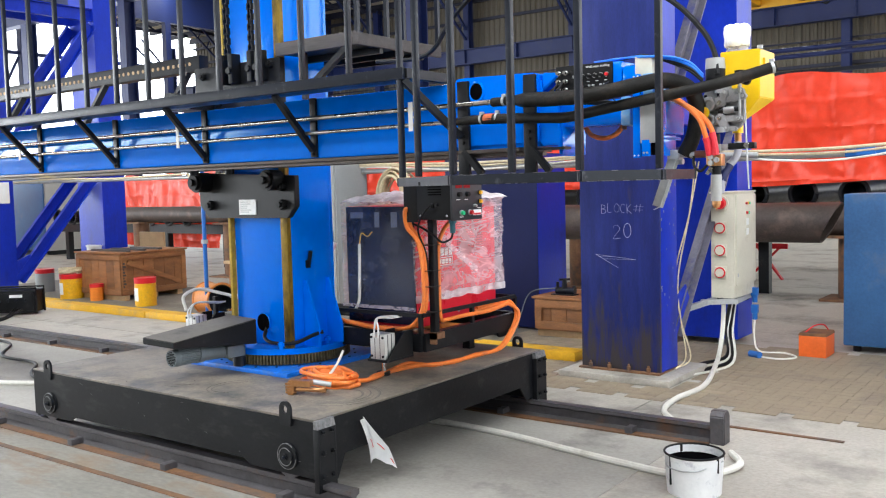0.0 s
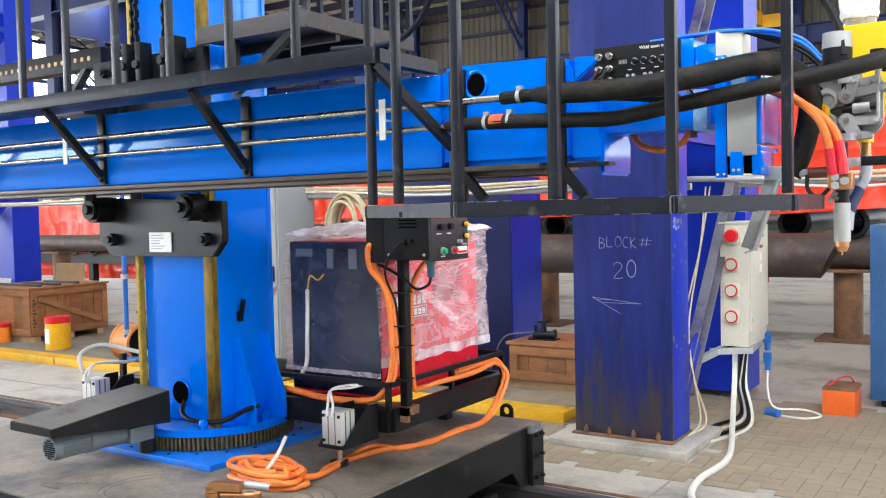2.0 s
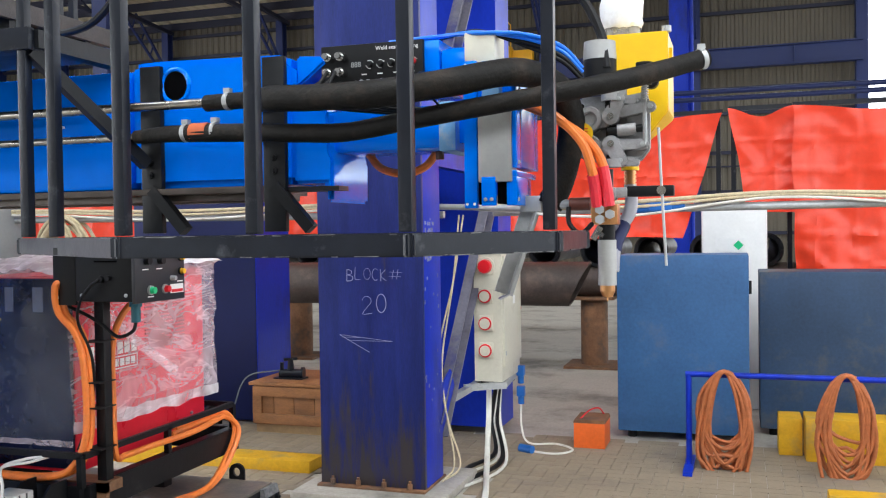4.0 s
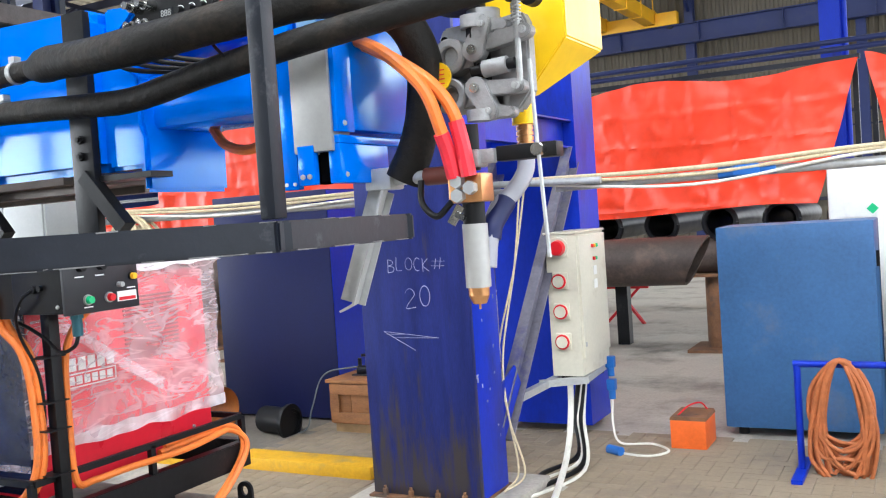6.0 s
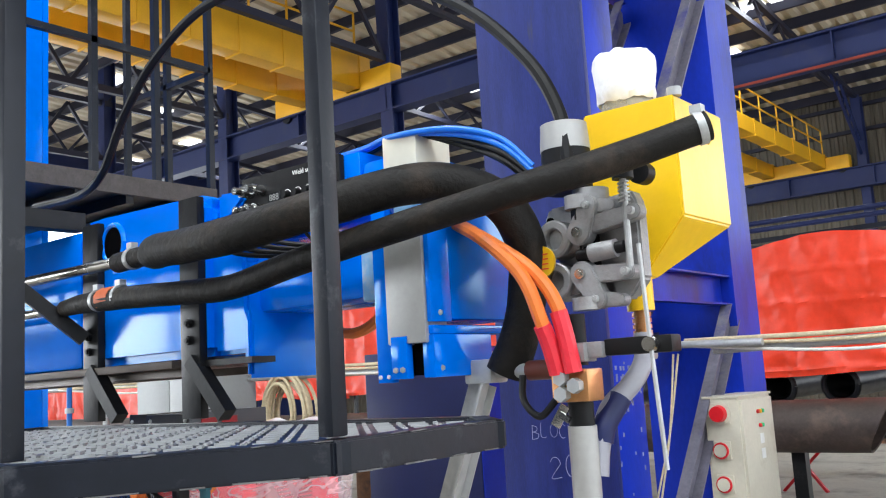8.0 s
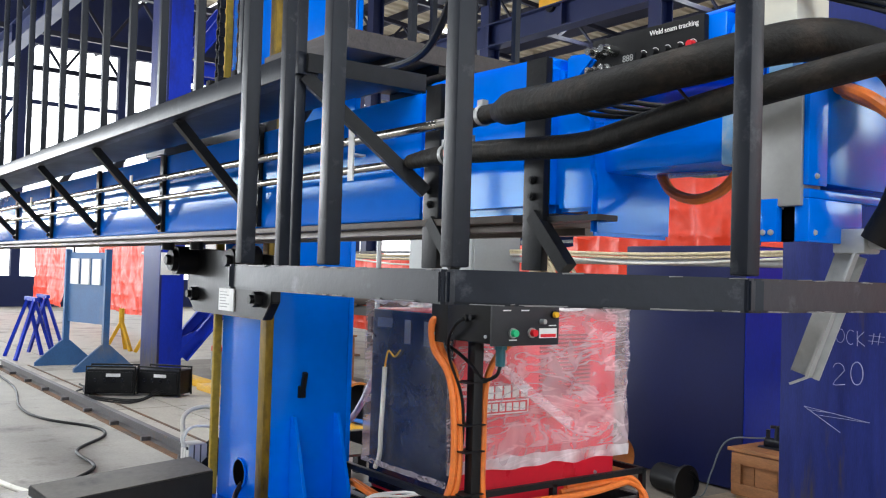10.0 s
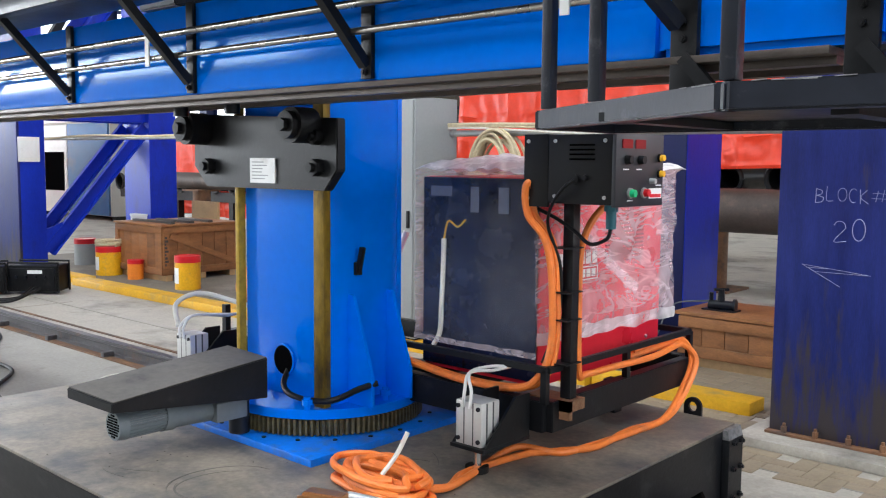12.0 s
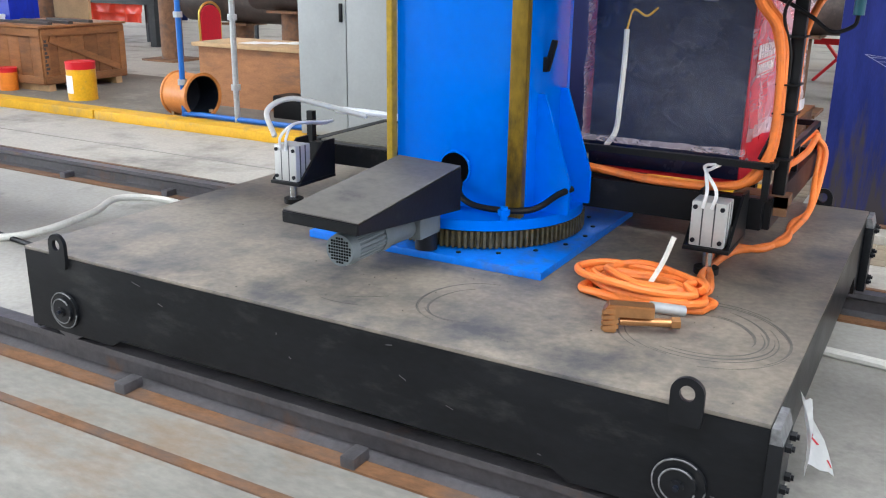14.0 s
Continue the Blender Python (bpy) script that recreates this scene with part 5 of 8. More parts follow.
for j in range(31):
    row = []
    for i in range(31):
        u, v = i / 30, j / 30
        x, y = -4.13 + 0.645 * u + 0.06 * u * v, 4.46 + 1.0 * v
        e = min(u, 1 - u, v, 1 - v)
        q = Vector((x * 7, y * 7, 2))
        z = 1.49 + 0.05 * min(1, e * 7) + 0.028 * noise.noise(q) + 0.02 * noise.noise(q * 2.7) + 0.03 * max(0, u + v - 1.6)
        row.append(bm.verts.new((x, y, z)))
    rows.append(row)
for a, b in zip(rows, rows[1:]):
    for k in range(30):
        bm.faces.new((a[k], a[k + 1], b[k + 1], b[k]))
part("top_film", bm, FILMT, ps, "bunched milky plastic film")
for k in range(1):
    random.seed(20 + k)
    bm = B()
    a = (4.56 + 0.2 * k, 1.34 - 0.02 * k)
    hose(bm, [(-3.462, a[0], a[1]), (-3.452, a[0] + 0.12, a[1] - 0.07 - 0.02 * k), (-3.44, a[0] + 0.3, a[1] - 0.2), (-3.42, min(5.35, a[0] + 0.5), a[1] - 0.33)], 0.022, 10, wobble=0.35)
    for v in bm.verts:
        lx = -3.462 + 0.042 * min(1, max(0, (v.co.y - a[0]) / 0.5))
        v.co.x = lx - 0.006 + (v.co.x - lx) * 0.22
    part("film_crease", bm, FILMW, ps)

# ---- control box on its post ----
cb = thing("control_box", (-3.3, 4.5, 0.67), "black welding controller box on a slim black post", "control box")
bm = B()
box(bm, -3.392, -3.348, 4.468, 4.512, 0.67, 1.40, 0.004)
part("post", bm, BLACK, cb)
bm = B()
box(bm, -3.39, -3.13, 4.365, 4.668, 1.385, 1.622, 0.005)
hs = part("housing", bm, BLACKM, cb)
bm = B()
box(bm, -3.50, -3.395, 4.372, 4.384, 1.37, 1.625, 0.002)
box(bm, -3.50, -3.395, 4.64, 4.652, 1.37, 1.625, 0.002)
box(bm, -3.50, -3.395, 4.384, 4.64, 1.612, 1.624)
part("cable_bracket", bm, BLACKM, cb)
bm = B()
box(bm, -3.129, -3.114, 4.357, 4.674, 1.379, 1.626, 0.003)
pn = part("panel", bm, mat("panel_grey", (0.018, 0.019, 0.024), 0.4, vary=0.1, bump=0.02), cb)


def knob(parent, p, r, h, material, axis=(1, 0, 0), name="knob", base=None):
    p = Vector(p)
    a = Vector(axis)
    if base:
        bm = B()
        cyl(bm, p, p + a * h * 0.35, r * 1.3, 20)
        part("bezel", bm, base, parent)
    bm = B()
    cyl(bm, p + a * (h * 0.35 if base else 0), p + a * h, r, 20, r * 0.88)
    return part(name, bm, material, parent)


knob(pn, (-3.114, 4.447, 1.425), 0.014, 0.024, GREEN, name="start_button", base=ALU)
knob(pn, (-3.114, 4.538, 1.425), 0.014, 0.024, RED, name="stop_button", base=ALU)
knob(pn, (-3.114, 4.645, 1.49), 0.012, 0.02, AMBER, name="amber_button", base=BLACKM)
knob(pn, (-3.114, 4.645, 1.545), 0.012, 0.02, AMBER, name="amber_button", base=BLACKM)
for y in (4.425, 4.51):
    bm = B()
    box(bm, -3.114, -3.110, y - 0.032, y + 0.032, 1.575, 1.605)
    d_ = part("display", bm, mat("red_display_glass", (0.20, 0.012, 0.015), 0.2, bump=0), pn)
    knob(pn, (-3.114, y, 1.537), 0.016, 0.02, BLACKM, name="dial")
knob(pn, (-3.114, 4.585, 1.465), 0.010, 0.022, GALV, name="toggle")
bm = B()
box(bm, -3.114, -3.111, 4.575, 4.66, 1.405, 1.44)
lb = part("badge", bm, WHITEP, pn)
bm = B()
box(bm, -3.111, -3.110, 4.58, 4.655, 1.408, 1.42)
part("badge_bar", bm, RED, lb)
for y, z in ((4.42, 1.505), (4.505, 1.505), (4.64, 1.45), (4.45, 1.40)):
    bm = B()
    box(bm, -3.114, -3.112, y - 0.018, y + 0.018, z - 0.002, z + 0.002)
    part("caption_bar", bm, WHITEP, pn)
for p in ((-3.16, 4.365, 1.60), (-3.16, 4.365, 1.41), (-3.36, 4.365, 1.41), (-3.36, 4.365, 1.6), (-3.48, 4.372, 1.40), (-3.48, 4.372, 1.60)):
    bm = B()
    bolt_head(bm, p, (0, -1, 0), 0.007, 0.005)
    part("screw", bm, GALV, hs)
for k in range(4):
    bm = B()
    box(bm, -3.30, -3.2, 4.361, 4.365, 1.535 + 0.016 * k, 1.541 + 0.016 * k)
    part("vent_slot", bm, DARK, hs)
bm = B()
cyl(bm, (-3.27, 4.35, 1.47), (-3.27, 4.365, 1.47), 0.014, 14)
cyl(bm, (-3.235, 4.35, 1.475), (-3.235, 4.365, 1.475), 0.01, 14)
part("socket", bm, BLACKM, hs)
bm = B()
cyl(bm, (-3.19, 4.46, 1.30), (-3.19, 4.46, 1.385), 0.018, 16)
cyl(bm, (-3.19, 4.46, 1.36), (-3.19, 4.46, 1.385), 0.024, 6)
plug_ = part("connector", bm, mat("teal_connector", (0.02, 0.12, 0.16), 0.35, bump=0.02), cb)
bm = B()
hose(bm, [(-3.19, 4.46, 1.30), (-3.2, 4.45, 1.265), (-3.26, 4.44, 1.245), (-3.33, 4.44, 1.29), (-3.4, 4.43, 1.33), (-3.47, 4.42, 1.36)], 0.007, 8)
part("signal_cable", bm, BLACKM, cb)
bm = B()
hose(bm, [(-3.27, 4.35, 1.47), (-3.3, 4.33, 1.44), (-3.36, 4.35, 1.38), (-3.41, 4.40, 1.3), (-3.38, 4.44, 1.15), (-3.395, 4.45, 0.95), (-3.44, 4.42, 0.80)], 0.006, 8)
part("signal_cable", bm, BLACKM, cb)
for z in (0.80, 0.96, 1.06, 1.22):
    bm = B()
    box(bm, -3.418, -3.338, 4.425, 4.522, z, z + 0.005)
    part("cable_tie", bm, BLACKM, cb)

# orange welding cables
def cable(name, pts, r, material, label, category="cable", group="", seg=9, steps=8):
    bm = B()
    hose(bm, pts, r, seg, steps)
    return solo(name, bm, material, label, category, group)


for k, (dx, dy) in enumerate(((0, 0), (-0.028, 0.004), (-0.014, -0.022))):
    cable("welding_cable", [(-3.46 + dx, 4.40, 1.52 - 0.03 * k), (-3.47 + dx, 4.385 + dy, 1.44), (-3.47 + dx, 4.40 + dy, 1.34), (-3.41 + dx, 4.425 + dy, 1.25), (-3.395 + dx * 0.5, 4.44 + dy, 1.1), (-3.395 + dx * 0.5, 4.44 + dy, 0.86),
                            (-3.43 + dx, 4.41 + dy, 0.74), (-3.55, 4.40 + dy, 0.695), (-3.82, 4.41 + dy, 0.685), (-4.12, 4.42 + dy, 0.70 + 0.008 * k)], 0.0135, ORANGE, "orange welding cable tied along the control post", "cable", "orange cables")
cable("welding_cable", [(-3.3, 4.62, 1.385), (-3.335, 4.56, 1.31), (-3.36, 4.535, 1.2), (-3.36, 4.53, 1.0), (-3.36, 4.54, 0.76), (-3.40, 4.66, 0.725), (-3.37, 4.8, 0.735), (-3.365, 5.1, 0.73), (-3.37, 5.35, 0.75)], 0.0135, ORANGE, "orange welding cable tied along the control post", "cable", "orange cables")
for k in range(2):
    cable("welding_cable", [(-3.42, 5.0 + 0.03 * k, 0.735 + 0.02 * k), (-3.40, 5.25, 0.75 + 0.02 * k), (-3.385, 5.40, 0.735 + 0.02 * k), (-3.34 - 0.02 * k, 5.44, 0.67), (-3.335 - 0.02 * k, 5.36, 0.56), (-3.34, 5.2 - 0.04 * k, 0.458), (-3.345 - 0.025 * k, 4.93, 0.453),
                            (-3.37 + 0.02 * k, 4.66, 0.453), (-3.41 - 0.02 * k, 4.5, 0.453), (-3.54 + 0.05 * k, 4.42, 0.465 - 0.013 * k), (-3.535 + 0.02 * k, 4.24, 0.453), (-3.49 - 0.03 * k, 4.07, 0.453), (-3.46, 3.92, 0.46), (-3.5 - 0.05 * k, 3.8, 0.475)], 0.0135, ORANGE, "orange welding cable looping from the rack over the deck", "cable", "orange cables")
random.seed(11)
pts = []
for k in range(9 * 14):
    a = 2 * math.pi * k / 14
    lp = k // 14
    rx, ry = 0.175 + 0.04 * math.sin(lp * 2.1) + random.uniform(-0.008, 0.008), 0.08 + 0.03 * math.cos(lp * 1.7) + random.uniform(-0.006, 0.006)
    u, v = rx * math.cos(a), ry * math.sin(a)
    th = radians(-8 + 11 * math.sin(lp * 1.3))
    pts.append((-3.63 + 0.012 * math.sin(lp * 2.5) + u * math.cos(th) - v * math.sin(th), 3.80 + 0.012 * math.cos(lp * 3) + u * math.sin(th) + v * math.cos(th), 0.449 + 0.0085 * lp + 0.004 * math.sin(3 * a + lp)))
coil = thing("cable_coil", (-3.63, 3.80, ZT), "coiled orange earth cable lying on the deck", "cable coil")
for a, b in ((0, 43), (42, 85), (84, 126)):
    bm = B()
    hose(bm, pts[a:b], 0.0128, 9, 3)
    part("strand", bm, ORANGE, coil)
gc = thing("earth_clamp", (-3.63, 3.53, ZT), "brass screw-type earth clamp on an orange cable", "clamp")
bm = B()
prism(bm, [(-3.70, ZT + 0.002), (-3.665, ZT + 0.002), (-3.66, ZT + 0.05), (-3.56, ZT + 0.05), (-3.56, ZT + 0.085), (-3.69, ZT + 0.085), (-3.705, ZT + 0.06)], "y", 3.48, 3.53, 0.003)
for k in range(4):
    bar(bm, (-3.705, 3.47, ZT + 0.02 + 0.016 * k), (-3.66, 3.49, ZT + 0.02 + 0.016 * k), 0.011)
part("jaw", bm, COPPER, gc)
bm = B()
cyl(bm, (-3.655, 3.505, ZT + 0.03), (-3.50, 3.52, ZT + 0.03), 0.012, 14)
cyl(bm, (-3.51, 3.52, ZT + 0.03), (-3.485, 3.523, ZT + 0.03), 0.018, 6)
part("screw", bm, COPPER, gc)
bm = B()
cyl(bm, (-3.57, 3.54, ZT + 0.068), (-3.47, 3.57, ZT + 0.05), 0.016, 14)
part("ferrule", bm, GALV, gc)
bm = B()
hose(bm, [(-3.62, 3.74, 0.47), (-3.585, 3.81, 0.56), (-3.565, 3.85, 0.64)], 0.008, 8)
gc.location += Vector((0.035, 0.005, 0))
gc.rotation_euler = (0, 0, radians(20))
solo("white_rod", bm, CABLEW, "short white rod leaning in the cable coil", "rod")

# ---- pneumatic clamping jacks ----
def jack(x, y, flip):
    j = thing("clamping_jack", (x, y, ZT), "aluminium pneumatic cylinder on a black bracket with a round foot", "jack", "deck jacks")
    bm = B()
    box(bm, x - 0.058, x + 0.058, y - 0.05, y + 0.05, 0.545, 0.70, 0.005)
    cy_ = part("cylinder", bm, JACKM, j)
    bm = B()
    for dx in (-0.02, 0.02):
        box(bm, x + dx - 0.0025, x + dx + 0.0025, y - 0.0505, y - 0.049, 0.548, 0.697)
    for dy in (-0.02, 0.015):
        box(bm, x + 0.057, x + 0.0585, y + dy - 0.004, y + dy + 0.004, 0.548, 0.697)
    part("groove", bm, CASTD, cy_)
    for dx in (-0.045, 0.045):
        for z in (0.565, 0.68):
            bm = B()
            cyl(bm, (x + dx, y - 0.056, z), (x + dx, y - 0.05, z), 0.008, 10)
            part("cap_screw", bm, GREYST, cy_)
    bm = B()
    box(bm, x - 0.075, x + 0.08, y - 0.06, y + 0.20, 0.53, 0.544, 0.002)
    prism(bm, [(y - 0.05, 0.544), (y + 0.2, 0.544), (y + 0.2, 0.70), (y + 0.12, 0.70)], "x", x + 0.068, x + 0.078)
    prism(bm, [(y - 0.05, 0.544), (y + 0.2, 0.544), (y + 0.2, 0.70), (y + 0.12, 0.70)], "x", x - 0.075, x - 0.065)
    part("bracket", bm, BLACK, j)
    bm = B()
    cyl(bm, (x, y, 0.46), (x, y, 0.53), 0.016, 14)
    part("rod", bm, CHROME, j)
    bm = B()
    cyl(bm, (x, y, ZT), (x, y, 0.462), 0.042, 22)
    part("foot", bm, RUBBER, j)
    for k in range(2):
        bm = B()
        s = -1 if flip else 1
        hose(bm, [(x - 0.02 + 0.03 * k, y - 0.056, 0.68), (x - 0.01 + 0.03 * k, y - 0.06, 0.74), (x + s * 0.03, y - 0.01, 0.79), (x + s * (0.05 + 0.02 * k), y + 0.15, 0.77 + 0.01 * k), (x + s * 0.04, y + 0.24, 0.77)], 0.006, 7)
        part("air_hose", bm, WHITEP, j)
    return j


jack(-3.525, 4.16, True)
jack(-5.31, 4.16, False)
fr = thing("rear_frame", (-5.0, 4.7, ZT), "black steel outrigger frame behind the mast", "frame")
for a, b in (((-5.42, 4.42, 0.62), (-4.72, 4.42, 0.62)), ((-5.42, 4.42, 0.62), (-5.42, 5.3, 0.62)), ((-5.42, 5.3, 0.62), (-4.15, 5.3, 0.62)), ((-4.74, 4.46, 0.60), (-4.3, 4.46, 0.60))):
    bm = B()
    bar(bm, a, b, 0.05, 0.09, 0.003)
    part("beam", bm, BLACK, fr)
for x in (-5.4, -4.85):
    bm = B()
    box(bm, x - 0.015, x + 0.015, 4.4, 4.43, 0.66, 0.80)
    part("upright", bm, BLACK, fr)
bm = B()
box(bm, -5.38, -4.78, 4.46, 5.0, 0.655, 0.668)
part("mat", bm, mat("ribbed_mat", (0.17, 0.165, 0.13), 0.7, vary=0.35, scale=60, bump=0.3), fr, "grey patterned floor mat")
for x in (-5.3, -4.6, -4.3, -3.6):
    bm = B()
    box(bm, x - 0.03, x + 0.03, 5.15, 5.21, ZT, 0.585)
    part("leg", bm, BLACK, fr if x < -4.2 else rack)
cable("conduit_hose", [(-5.32, 4.5, 0.80), (-5.1, 4.5, 0.80), (-4.9, 4.55, 0.78), (-4.75, 4.6, 0.80), (-4.6, 4.7, 0.9), (-4.5, 4.8, 1.2)], 0.016, WHITEP, "white flexible conduit along the rear frame", "hose")
cable("air_line", [(-5.37, 4.12, 0.73), (-5.43, 4.15, 0.83), (-5.38, 4.25, 0.875), (-5.25, 4.35, 0.84), (-5.1, 4.42, 0.80)], 0.012, CABLEW, "looped white air line by the jack", "hose")
gcab = thing("electric_cabinet", (-7.03, 7.25, 0), "plain light grey electric cabinet standing behind the mast", "cabinet")
bm = B()
box(bm, -7.5, -6.55, 7.0, 7.5, 0.1, 2.05, 0.008)
part("body", bm, GREY, gcab)
bm = B()
box(bm, -7.47, -6.58, 7.03, 7.47, 0.0, 0.1)
part("plinth", bm, BLACK, gcab)
for x0 in (-7.48, -7.02):
    bm = B()
    box(bm, x0, x0 + 0.45, 6.985, 7.0, 0.13, 2.02, 0.004)
    dr_ = part("door", bm, GREY, gcab)
    bm = B()
    box(bm, x0 + 0.40, x0 + 0.425, 6.965, 6.985, 1.0, 1.14, 0.004)
    part("handle", bm, BLACKM, dr_)

# ---- cross slide, wire feeder and flux hopper ----
cs = thing("cross_slide", (-1.5, 3.75, 1.7), "blue motor-driven cross slide with aluminium end plate on the boom arm", "cross slide")
bm = B()
box(bm, -1.578, -1.495, 3.632, 3.69, 1.752, 1.955, 0.003)
part("end_plate", bm, ALU, cs, "brushed aluminium plate")
bm = B()
box(bm, -1.60, -1.487, 3.69, 3.90, 1.79, 2.03, 0.003)
box(bm, -1.4945, -1.484, 3.637, 3.69, 1.785, 1.985, 0.002)
part("cover", bm, BLUE, cs)
bm = B()
box(bm, -1.575, -1.485, 3.64, 3.86, 1.765, 1.78, 0.003)
box(bm, -1.57, -1.535, 3.63, 3.645, 1.695, 1.765, 0.002)
box(bm, -1.51, -1.485, 3.64, 3.80, 1.695, 1.765, 0.003)
part("slide_body", bm, BLUE, cs)
bm = B()
box(bm, -1.535, -1.51, 3.65, 3.79, 1.70, 1.762)
part("slide_gap", bm, DARK, cs)
bm = B()
box(bm, -1.618, -1.585, 3.648, 3.664, 1.69, 2.05, 0.002)
spl = part("slide_plate", bm, BLUE, cs)
for x in (-1.611, -1.592):
    for z in (1.70, 2.04):
        bm = B()
        cyl(bm, (x, 3.645, z), (x, 3.648, z), 0.0035, 8)
        part("screw", bm, WHITE, spl)
bm = B()
box(bm, -1.598, -1.58, 3.67, 3.75, 1.70, 1.79)
part("slide_gap", bm, DARK, cs)
bm = B()
box(bm, -1.575, -1.53, 3.66, 3.72, 1.955, 2.05, 0.003)
part("slide_head", bm, mat("pale_blue_metal", (0.22, 0.42, 0.66), 0.35, vary=0.15, scale=12, bump=0.02), cs)
bm = B()
box(bm, -1.63, -1.55, 3.70, 3.80, 2.05, 2.132, 0.006)
part("terminal_box", bm, CREAM, cs, "pale grey terminal box")
bm = B()
box(bm, -1.60, -1.5, 3.73, 3.81, 2.03, 2.05)
part("bracket", bm, GREYST, cs)
for p in ((-1.56, 3.63, 1.71), (-1.545, 3.63, 1.71), (-1.486, 3.66, 1.71), (-1.486, 3.78, 1.71), (-1.484, 3.66, 1.8), (-1.484, 3.66, 1.97)):
    bm = B()
    bolt_head(bm, p, (0.3, -0.9, 0), 0.005, 0.004)
    part("screw", bm, GALV, cs)

tk = thing("tracking_controller", (-1.87, 3.72, 2.0), "black seam tracking controller with knobs and plugs in a blue case", "controller")
bm = B()
box(bm, -2.026, -1.70, 3.715, 3.93, 2.012, 2.136, 0.004)
box(bm, -1.70, -1.58, 3.715, 3.90, 2.02, 2.115, 0.02)
case = part("case", bm, BLUE, tk)
bm = B()
box(bm, -2.024, -1.739, 3.70, 3.7145, 2.012, 2.137, 0.003)
tp = part("panel", bm, BLACKM, tk)
text_on("caption", "Weld seam tracking", 0.0145, pose(-1.81, 3.6993, 2.122, 90, 0, 0), tp, WHITE, "white caption on the panel")
for i, (dx, dz) in enumerate(((0.022, 0.095), (0.058, 0.095), (0.022, 0.055), (0.058, 0.055), (0.022, 0.018), (0.058, 0.018))):
    bm = B()
    cyl(bm, (-2.016 + dx, 3.70, 2.008 + dz), (-2.016 + dx, 3.672, 2.008 + dz), 0.0115, 14)
    cyl(bm, (-2.016 + dx, 3.672, 2.008 + dz), (-2.016 + dx, 3.655, 2.008 + dz), 0.008, 12)
    part("plug", bm, CHROME, tp)
for i in range(9):
    knob(tp, (-1.925 + 0.019 * i, 3.70, 2.038), 0.0052, 0.012, GALV if i % 3 else BLACKM, (0, -1, 0), "toggle")
for i in range(5):
    bm = B()
    hose(bm, [(-1.885 + 0.03 * i + 0.0105 * math.cos(q), 3.6992, 2.082 + 0.0105 * math.sin(q)) for q in [0.4 + 0.35 * j for j in range(14)]], 0.0008, 4, 1, curved=False)
    part("scale_mark", bm, WHITE, tp)
for i in range(8):
    bm = B()
    box(bm, -1.93 + 0.022 * i, -1.916 + 0.022 * i, 3.6985, 3.70, 2.022 + 0.034 * (i % 2), 2.0245 + 0.034 * (i % 2))
    part("caption_bar", bm, WHITE, tp)
for i in range(5):
    knob(tp, (-1.885 + 0.03 * i, 3.70, 2.082), 0.008, 0.012, BLACKM if i < 4 else RED, (0, -1, 0), "knob")
bm = B()
box(bm, -1.942, -1.905, 3.6985, 3.70, 2.073, 2.093)
part("display", bm, mat("grey_display", (0.02, 0.022, 0.025), 0.2, bump=0), tp)
text_on("digits", "888", 0.019, pose(-1.9235, 3.6983, 2.083, 90, 0, 0), tp, GREY, "grey display digits")
tk.location.z -= 0.012
for i in range(4):
    cable("signal_lead", [(-1.995 + 0.01 * i, 3.655, 2.03 + 0.02 * (i % 2)), (-2.02 + 0.02 * i, 3.63, 2.0), (-2.0 + 0.05 * i, 3.66, 1.965), (-1.86 + 0.04 * i, 3.70, 1.945), (-1.72, 3.75, 1.94)], 0.005, BLACKM, "thin black signal lead below the controller", "cable", "signal leads")

wf = thing("wire_feeder", (-1.29, 3.77, 1.6), "cast aluminium submerged-arc wire feed head with torch nozzle", "welding head")
HX, HY = -1.285, 3.765
FX, FY = -1.270, 3.785


def link(bm, a, b, y0, y1, bevel=0.002):
    """A flat link: the hull of two discs (x, z, r), pushed along y."""
    (xa, za, ra), (xb, zb, rb) = a, b
    d, ang = math.hypot(xb - xa, zb - za), math.atan2(zb - za, xb - xa)
    off = math.acos(max(-1, min(1, (ra - rb) / d)))
    poly = [(xa + ra * math.cos(q), za + ra * math.sin(q)) for q in [ang + off + (2 * math.pi - 2 * off) * k / 12 for k in range(13)]]
    poly += [(xb + rb * math.cos(q), zb + rb * math.sin(q)) for q in [ang - off + 2 * off * k / 10 for k in range(11)]]
    prism(bm, poly, "y", y0, y1, bevel)


def tube_ring(bm, x, z, r, ri, y0, y1, n=28):
    """A thick ring along y."""
    rows = [[bm.verts.new((x + q * math.cos(2 * math.pi * k / n), y, z + q * math.sin(2 * math.pi * k / n))) for k in range(n)] for q, y in ((ri, y1), (ri, y0 + 0.003), (ri + 0.003, y0), (r - 0.003, y0), (r, y0 + 0.003), (r, y1))]
    for p, q in zip(rows, rows[1:]):
        for k in range(n):
            bm.faces.new((p[k], p[(k + 1) % n], q[(k + 1) % n], q[k]))


bm = B()
prism(bm, [(FX - 0.10, 1.945), (FX - 0.088, 1.968), (FX + 0.03, 1.972), (FX + 0.03, 1.80), (FX - 0.04, 1.795), (FX - 0.06, 1.81), (FX - 0.075, 1.87)], "y", FY + 0.03, FY + 0.06, 0.004)
gh = part("gear_housing", bm, CAST, wf)
bm = B()
cyl(bm, (FX - 0.085, FY + 0.026, 1.945), (FX - 0.085, FY + 0.031, 1.945), 0.007, 14)
part("screw_hole", bm, DARK, gh)
bm = B()
box(bm, FX - 0.022, FX + 0.005, FY + 0.01, FY + 0.031, 1.80, 1.965, 0.003)
part("wire_channel", bm, BLACKM, wf)
bm = B()
